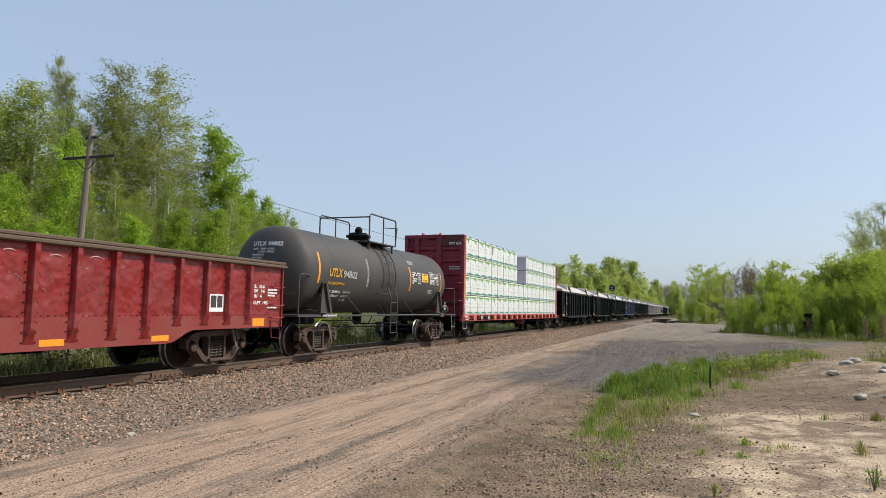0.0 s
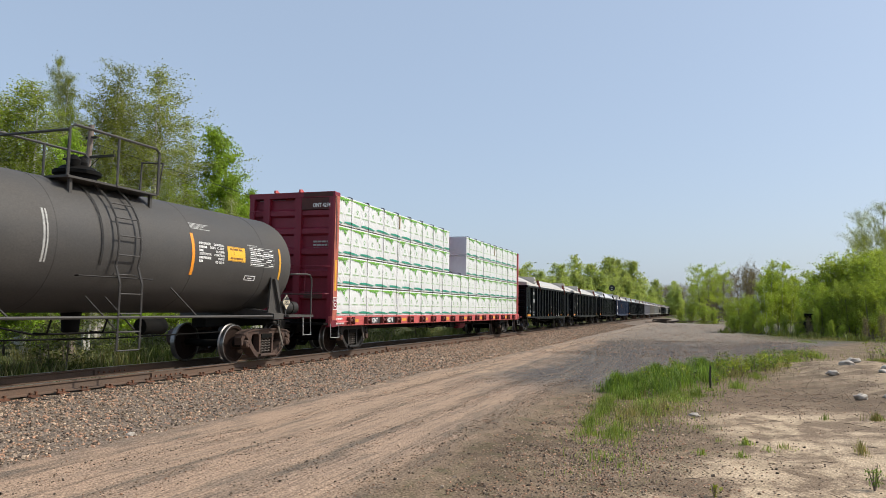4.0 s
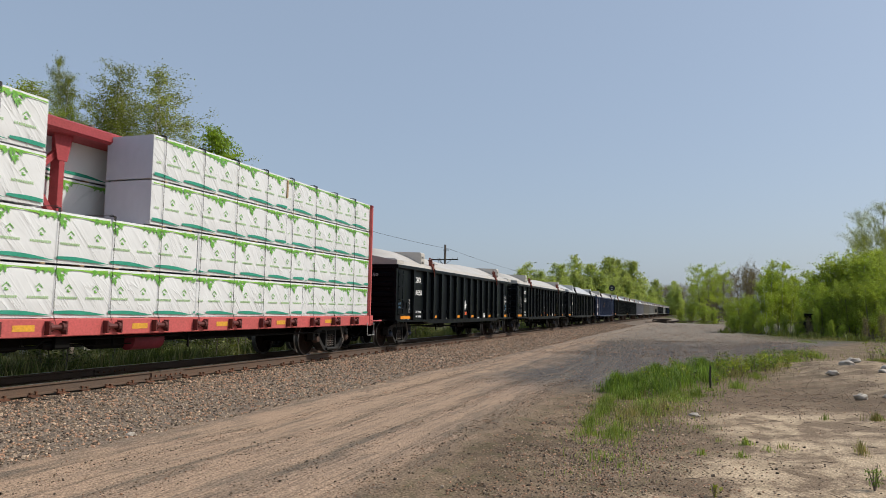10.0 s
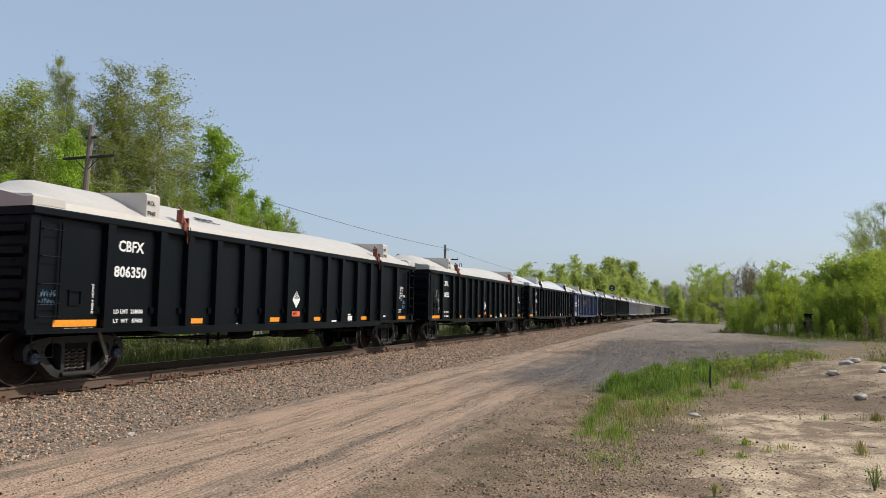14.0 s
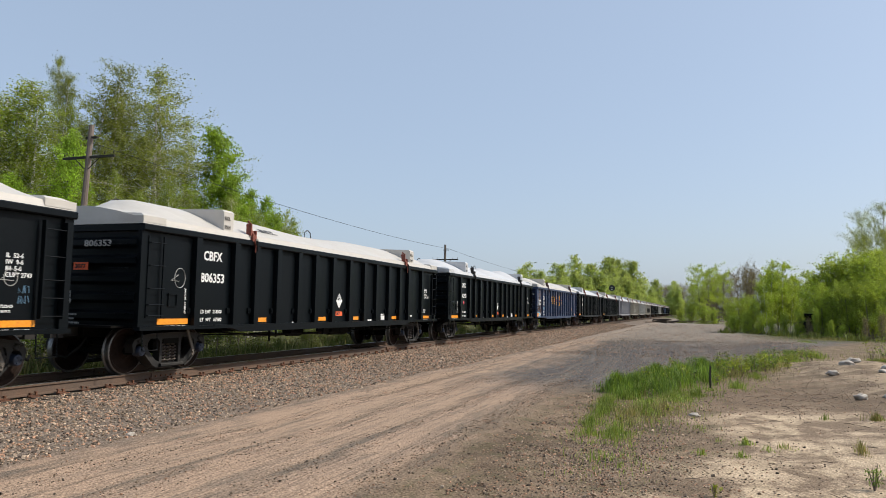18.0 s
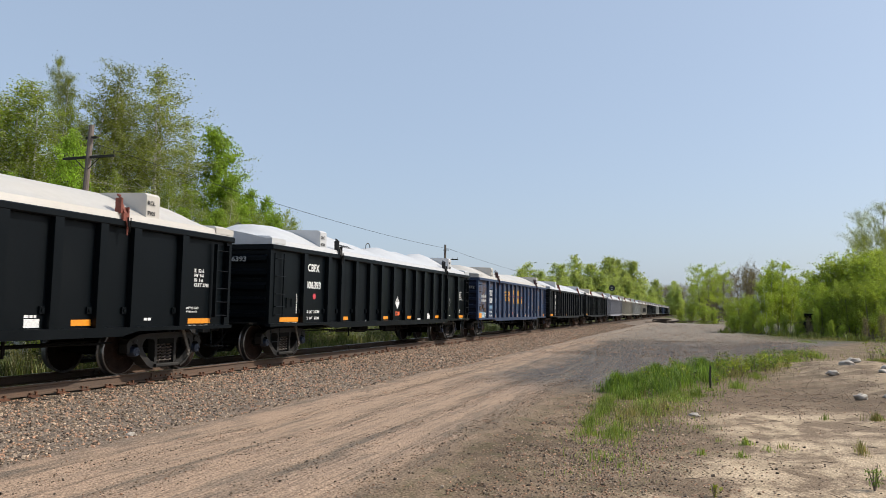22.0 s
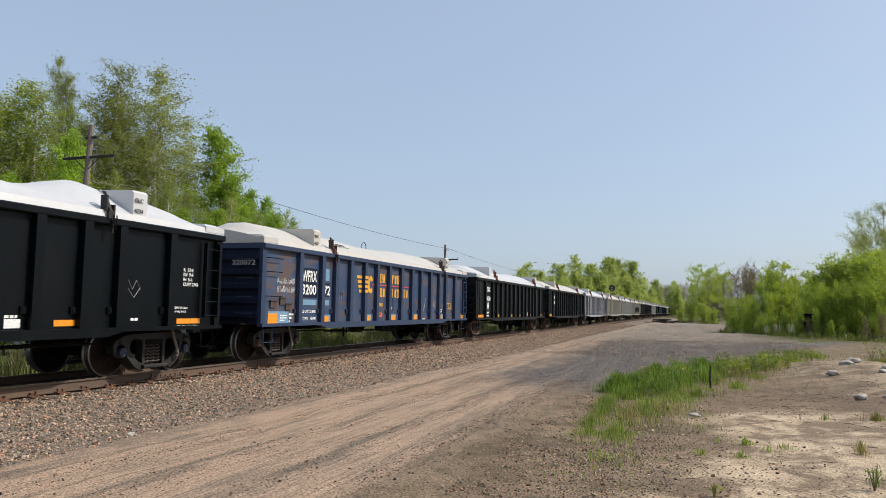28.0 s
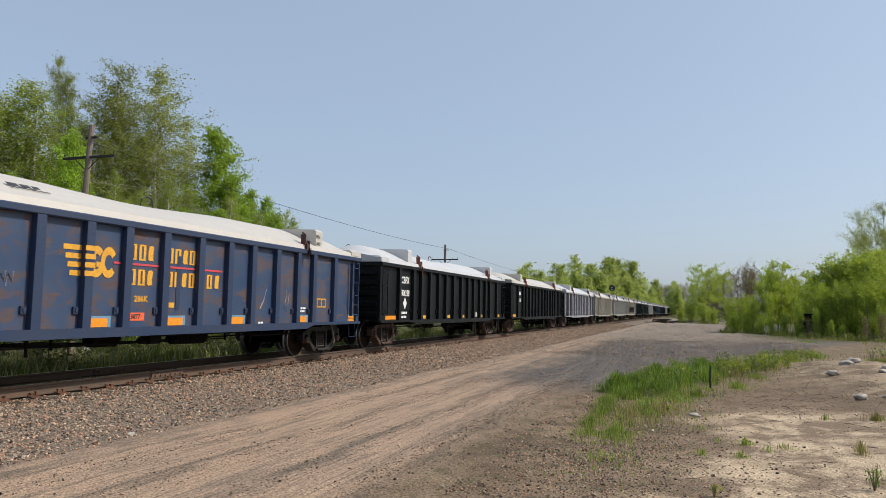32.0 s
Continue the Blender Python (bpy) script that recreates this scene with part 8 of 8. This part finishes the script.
blades("dry_grass", "dry straw-coloured grass and weeds",
       [(16.6, 1.1, 1.0, 0.5, 0.9), (18.4, 0.6, 1.4, 0.6, 1.2), (20.6, -0.2, 1.6, 0.6, 1.0), (18, 0.8, 2.6, 0.8, 1.2), (13, 1.1, 2.2, 0.7, 0.8), (22, -0.9, 2.4, 0.8, 1.2), (14, 0.6, 2.0, 0.7, 0.6), (10.6, -1.98, 0.28, 0.10, 0.10), (10.8, -1.1, 0.22, 0.12, 0.08), (13.6, -2.75, 0.2, 0.15, 0.14), (25, -2.2, 2.4, 0.8, 1.3), (30, -6.5, 4, 1.5, 1.2), (58, -9, 6, 3.5, 2)], 12500, 0.22, GRASS_DRY, 8, 0.004)
blades("bush_edge_grass", "low weedy grass along the foot of the bushes",
       [(71, -2.6, 2.5, 0.8, 0.8), (72, -5.0, 2.5, 1.0, 1.0), (66, -6.8, 2.5, 1.2, 1.2), (61, -8.2, 2.0, 1.2, 1.2), (58, -10.5, 2.0, 1.4, 1.0), (56, -13.0, 2.0, 1.6, 1.0), (124, -1.5, 6.0, 2.5, 1.5), (132, 2.5, 6.0, 1.5, 1.0)], 7000, 0.55, VERGE, 16, 0.016)
blades("verge_grass", "tall weedy grass on the verge behind the track",
       [(x, TRACK_Y + 4.0, 7, 0.9, 1.0) for x in (6, 12, 18, 24, 30, 38, 46, 56, 66, 78, 92)] + [(20, TRACK_Y + 6.0, 14, 2.0, 1.5), (50, TRACK_Y + 6.0, 22, 2.0, 1.5)], 60000, 0.72, VERGE, 9, 0.010)
blades("verge_dry_grass", "dry straw-coloured weeds on the verge behind the track",
       [(14, TRACK_Y + 4.6, 9, 2.0, 2), (30, TRACK_Y + 4.6, 12, 2.0, 2), (50, TRACK_Y + 4.6, 16, 2.0, 1.6)], 16000, 0.8, GRASS_DRY, 10, 0.012)


def weeds():
    """Low broad-leaved weeds in the grass patch and over the sand."""
    rnd = random.Random(21)
    spots = [(20.8, 0.6, 0.50, 110), (21.8, 0.1, 0.55, 120), (19.6, 0.9, 0.45, 90), (22.6, -0.6, 0.55, 120), (8.67, -1.72, 0.24, 150), (7.85, -0.15, 0.13, 60), (30.0, -6.0, 0.9, 110), (30.6, -6.5, 1.0, 120), (29.4, -6.5, 0.8, 100), (19.0, -0.45, 0.3, 60), (15.4, 0.9, 0.26, 50), (12.3, 1.2, 0.12, 60), (13.6, 0.5, 0.12, 50), (30.2, -3.9, 0.4, 60)]
    spots += [(25.0 + 0.36 * k + rnd.uniform(-0.5, 0.5), -1.3 - 0.17 * k + rnd.uniform(-0.6, 0.6), rnd.uniform(0.22, 0.42), 90) for k in range(16)]
    spots += [(22.2 + 0.22 * k + rnd.uniform(-0.3, 0.3), -0.9 - 0.10 * k + rnd.uniform(-0.35, 0.35), rnd.uniform(0.38, 0.62), 130) for k in range(14)]
    spots += [(18.2 + k * 0.62 + rnd.uniform(-0.3, 0.3), 1.15 - k * 0.36 + rnd.uniform(-0.5, 0.5), rnd.uniform(0.3, 0.5), 80) for k in range(10)]
    for k, (x, y, h, n) in enumerate(spots):
        t = thing("weed", "leafy yellow-green weed growing in sandy soil", "plant", (x, y, ground_z(x, y)), "weeds beside the road")
        v, f = [], []
        for i in range(5):
            a = i * 1.3 + rnd.random()
            e = Vector((math.cos(a) * h * 0.3, math.sin(a) * h * 0.3, h * rnd.uniform(0.7, 1.1)))
            part("stem", Shape().tube([(0, 0, -0.02), tuple(e * 0.5 + Vector((0, 0, 0.04))), tuple(e)], [0.006, 0.005, 0.002], 4), TWIG, t)
            for _ in range(n // 5):
                c = e * rnd.uniform(0.25, 1.0) + Vector((rnd.gauss(0, 0.06), rnd.gauss(0, 0.06), rnd.gauss(0, 0.03))) * (0.35 if x < 15 else 1.0)
                d = Vector((rnd.gauss(0, 1), rnd.gauss(0, 1), rnd.gauss(1.4 if x < 12 else 0.3, 0.5))).normalized()
                g = d.cross(Vector((rnd.gauss(0, 1), rnd.gauss(0, 1), rnd.gauss(0, 1)))).normalized()
                s = rnd.uniform(0.025, 0.055) * (0.6 if x < 15 else 0.8)
                wd = s * (0.2 if x < 12 else 0.45)
                q = len(v)
                v += [tuple(c - d * s), tuple(c - g * wd), tuple(c + d * s), tuple(c + g * wd)]
                f.append((q, q + 1, q + 2, q + 3))
        tagged(part("leaves", Shape().put(v, f).mesh("leaves", (LEAF_YELLOW, GRASS, LEAF_YELLOW)[k % 3]), LEAF_YELLOW, t), kind="stuff")


weeds()


def litter():
    """Dead twigs, bark chips and dry leaves over the rough soil."""
    rnd = random.Random(33)
    sticks, chips = Shape(), Shape()
    for _ in range(800):
        x, y = 7.0 + 11.0 * rnd.random() ** 1.3, rnd.uniform(-4.0, 2.3)
        if noise.noise((x * 0.7, y * 0.8, 2.0)) < rnd.uniform(-0.35, 0.2):
            continue
        a, ln = rnd.uniform(0, 6.28), rnd.uniform(0.04, 0.22)
        z = ground_z(x, y) + 0.008
        if rnd.random() < 0.55:
            sticks.tube([(x, y, z), (x + math.cos(a) * ln * 0.5, y + math.sin(a) * ln * 0.5, z + rnd.uniform(0.0, 0.025)), (x + math.cos(a + 0.3) * ln, y + math.sin(a + 0.3) * ln, z + rnd.uniform(-0.005, 0.04))], [0.005, 0.0045, 0.002], 3)
        else:
            c, d, w = math.cos(a), math.sin(a), rnd.uniform(0.012, 0.03)
            u = rnd.uniform(0.0, 0.02)
            chips.put([(x - c * w, y - d * w, z), (x + d * w * 0.6, y - c * w * 0.6, z + u), (x + c * w, y + d * w, z + 0.004), (x - d * w * 0.6, y + c * w * 0.6, z + 0.002)], [(0, 1, 2, 3)])
    tagged(new("dead_twigs", sticks.mesh("dead_twigs", TWIG)), "grey dead twigs strewn over the rough soil", "twigs", kind="stuff")
    tagged(new("dry_leaves", chips.mesh("dry_leaves", LITTER)), "tan dry leaves and bark chips on the soil", "leaves", kind="stuff")


litter()


# ---- boulders, stake, poles, signal and yard clutter ----
def boulder(x, y, r, squash, seed, label, sink=0.35):
    me = bpy.data.meshes.new("boulder")
    bm = bmesh.new()
    bmesh.ops.create_icosphere(bm, subdivisions=3, radius=r)
    for q in bm.verts:
        k = 1 + 0.42 * noise.noise(q.co * (1.6 / r) + Vector((seed, 0, 0))) + 0.16 * noise.cell(q.co * (1.3 / r) + Vector((seed, 2, 0))) + 0.10 * noise.noise(q.co * (5.5 / r))
        q.co = Vector((q.co.x * 1.25 * k, q.co.y * k, q.co.z * squash * k))
    for face in bm.faces:
        face.smooth = True
    bm.to_mesh(me)
    bm.free()
    me.materials.append(ROCK)
    ob = new("boulder", me)
    ob.location, ob.rotation_euler = (x, y, ground_z(x, y) + r * squash * (1 - sink) * 0.7), (0, 0, seed)
    tagged(ob, label, "rock", "boulders on the sand")


boulder(16.3, -3.05, 0.10, 0.7, 1.0, "rounded pale grey boulder on sand", 0.1)
boulder(21.0, -3.3, 0.115, 0.75, 2.0, "pale grey boulder half sunk in the sand bank", 0.1)
boulder(16.3, -3.55, 0.11, 0.4, 3.0, "flat brown stone on sand")
boulder(22.9, -3.95, 0.17, 0.5, 4.0, "broad pale rock on top of the sand bank", 0.3)
boulder(23.8, -4.3, 0.15, 0.55, 5.0, "large pale rock on top of the sand bank", 0.3)
boulder(21.2, -4.5, 0.14, 0.4, 9.0, "flat grey stone on the sand bank")
boulder(8.0, 7.3, 0.06, 0.6, 6.0, "small white stone beside the ballast")
boulder(22.2, -4.8, 0.16, 0.5, 7.0, "grey rock on the sand bank")
boulder(13.4, 0.05, 0.07, 0.5, 8.0, "small grey stone on sandy ground")

st = thing("marker_stake", "thin dark wooden stake standing in the grass", "stake", (18.5, -0.3, ground_z(18.5, -0.3)))
part("shaft", Shape().tube([(0, 0, -0.1), (0.01, 0.01, 0.25), (0.03, 0.0, 0.52)], [0.03, 0.026, 0.02], 6), DARKWOOD, st)


def utility_pole(x, y, top, arm_z, tilt, label):
    t = thing("utility_pole", label, "pole", (x, y, ground_z(x, y)))
    h = top - ground_z(x, y)
    part("shaft", Shape().tube([(0, 0, -0.3), (tilt * h * 0.5, 0, h * 0.5), (tilt * h, 0, h)], [0.125, 0.11, 0.09], 10), POLE, t, "grey weathered wooden pole")
    az = arm_z - ground_z(x, y)
    ax = tilt * az
    part("crossarm", Shape().box(ax - 0.045, ax + 0.045, -1.15, 1.15, az - 0.045, az + 0.035), DARKWOOD, t, "dark wooden crossarm")
    part("brace", Shape().tube([(ax - 0.06, -0.55, az - 0.05), (ax - 0.08, 0, az - 0.5)], 0.018, 4).tube([(ax - 0.06, 0.55, az - 0.05), (ax - 0.08, 0, az - 0.5)], 0.018, 4), DARKWOOD, t)
    for k in (-1.1, -0.7, 0.7, 1.1):
        part("insulator", Shape().turned([(0.0, 0.012), (0.04, 0.025), (0.07, 0.018), (0.09, 0.02), (0.10, 0.008)], "z", (ax, k, az + 0.06), 8), DARKWOOD, t)
    bz = h - 0.45
    part("bracket", Shape().box(tilt * bz - 0.05, tilt * bz + 0.05, -0.32, 0.18, bz - 0.03, bz + 0.03), DARKWOOD, t)


p1x, p1y = ahead(0.0835, 20.0)
p2x, p2y = ahead(0.5025, 20.0)
utility_pole(p1x, p1y, 7.6, 6.45, 0.05, "leaning weathered utility pole with a dark crossarm")
utility_pole(p2x, p2y, 6.75, 5.5, 0.0, "dark utility pole with a crossarm beside the track")
p3x = p2x + (p2x - p1x) * 1.6


def span(a, b, sag):
    return [tuple(Vector(a).lerp(Vector(b), i / 14) - Vector((0, 0, sag * 4 * (i / 14) * (1 - i / 14)))) for i in range(15)]


wire = new("overhead_wire", Shape().tube(span((p1x + 0.2, p1y - 0.3, 6.9), (p2x, p2y - 0.3, 6.4), 0.35) + span((p2x, p2y - 0.3, 6.4), (p3x, p2y - 0.3, 6.2), 0.5)[1:], 0.012, 5).mesh("overhead_wire", CABLE))
tagged(wire, "single dark overhead wire strung between poles", "wire")

sx, sy = ahead(0.6913, TRACK_Y + 4.5)
sg = thing("railway_signal", "round black railway signal head on a mast", "signal", (sx, sy, ground_z(sx, sy)))
part("mast", Shape().tube([(0, 0, -0.2), (0, 0, 6.6)], 0.07, 8), DARKWOOD, sg)
part("target", Shape().turned([(-0.04, 0.05), (-0.04, 0.62), (0.03, 0.62), (0.03, 0.05)], "x", (-0.1, 0, 6.7), 28), DARK_BARS, sg, "round black target disc")
part("lens", Shape().turned([(-0.30, 0.09), (-0.28, 0.12), (-0.05, 0.13)], "x", (-0.12, 0, 6.8), 16), DIM_WHITE, sg, "small pale signal lens")
part("number_plate", Shape().box(-0.16, -0.14, -0.12, 0.12, 6.3, 6.45), WHITE, sg)
part("foot_ladder", Shape().tube([(0.2, -0.2, 0), (0.05, -0.15, 5.0)], 0.02, 4).tube([(0.2, 0.2, 0), (0.05, 0.15, 5.0)], 0.02, 4), DARKWOOD, sg)

# spur that leaves the main track to the right, with a heap of old ties
sp = thing("spur_track", "rusty disused spur rail across the gravel", "track", (0, 0, 0), kind="structure")
for k in (0, 1):
    part("rail", Shape().tube([(118 + 2 * k, 7.6, -0.25), (130 + k, 3.0, -0.25), (140, -1.0 - 1.2 * k, -0.22), (150, -8 - 1.5 * k, -0.2), (158, -18 - k, -0.2)], 0.08, 6), RAIL, sp)
for k, (x, y, rz, z) in enumerate(((121, 5.6, 70, -0.3), (121.6, 5.2, 95, -0.3), (121.2, 5.0, 80, -0.06), (122.5, 4.4, 60, -0.3), (120.6, 5.4, 110, 0.10), (124, 3.9, 75, -0.28))):
    o = new("old_tie", Shape().box(-1.25, 1.25, -0.12, 0.12, 0.0, 0.2).mesh("old_tie", TIE))
    o.matrix_basis = pose(x, y, z, 0, 6 * (k % 3 - 1), rz)
    tagged(o, "weathered dark wooden tie dumped on a heap", "timber", "heap of old ties")


def old_wagon():
    """A rusty low flat wagon left standing in the bushes."""
    ang = YAW + math.atan((0.5 - 0.912) * 2 * math.tan(radians(63.37 / 2)))
    t = thing("old_wagon", "dark rusty abandoned wagon overgrown by bushes", "wagon", (69 * math.cos(ang), 69 * math.sin(ang), ground_z(60, -9)), rz=radians(78))
    part("deck", Shape().cbox(-0.5, 0.5, -0.9, 0.9, 1.75, 1.9, 0.03), UNDER, t, "dark weathered wagon deck")
    part("sill", Shape().box(-0.45, 0.45, -0.9, -0.8, 0.9, 1.75), UNDER, t)
    for x in (-0.42, 0.42):
        part("post", Shape().box(x - 0.06, x + 0.06, -0.98, -0.88, 0.0, 1.8), RUST, t)
    part("bed", Shape().box(-0.45, 0.45, -0.8, 0.85, 0.3, 1.2), UNDER, t)
    part("brace", Shape().tube([(-0.5, -0.95, 0.3), (0.45, -0.95, 1.7)], 0.04, 5), RUST, t)


old_wagon()

# ---- movement: metres that the train has rolled toward the viewer, second by second ----
ROLLED = (0.0, 2.95, 5.96, 9.13, 12.41, 15.7, 18.98, 22.37, 25.9, 29.33, 32.76, 36.31, 39.97, 43.66, 47.37, 51.16, 54.99, 58.86, 62.79, 66.49, 69.81, 73.03, 76.25, 79.44, 82.54, 85.53, 88.54, 91.51, 94.41, 97.25, 100.04, 102.74, 105.37)


def rolled(t):
    i = min(30, max(1, int(t)))
    u = t - i
    a, b, c, d = ROLLED[i - 1], ROLLED[i], ROLLED[i + 1], ROLLED[min(32, i + 2)]
    if i + 2 > 32:
        d = 2 * c - b
    return b + 0.5 * u * (c - a + u * (2 * a - 5 * b + 4 * c - d + u * (3 * (b - c) + d - a)))


def motions():
    for ob, x, y, z, *rz in moving:
        turn = rz[0] if rz else 0
        walk(ob, [(float(t), pose(x - ROLLED[t], y, z, 0, 0, turn)) for t in range(33)])
    times = [k * 4 / 30 for k in range(241)]
    spins = [(t, -math.degrees(rolled(t) / WHEEL_R)) for t in times]
    for ax, x in rolling:
        walk(ax, [(t, pose(x, 0, WHEEL_R, 0, a, 0)) for t, a in spins])


motions()
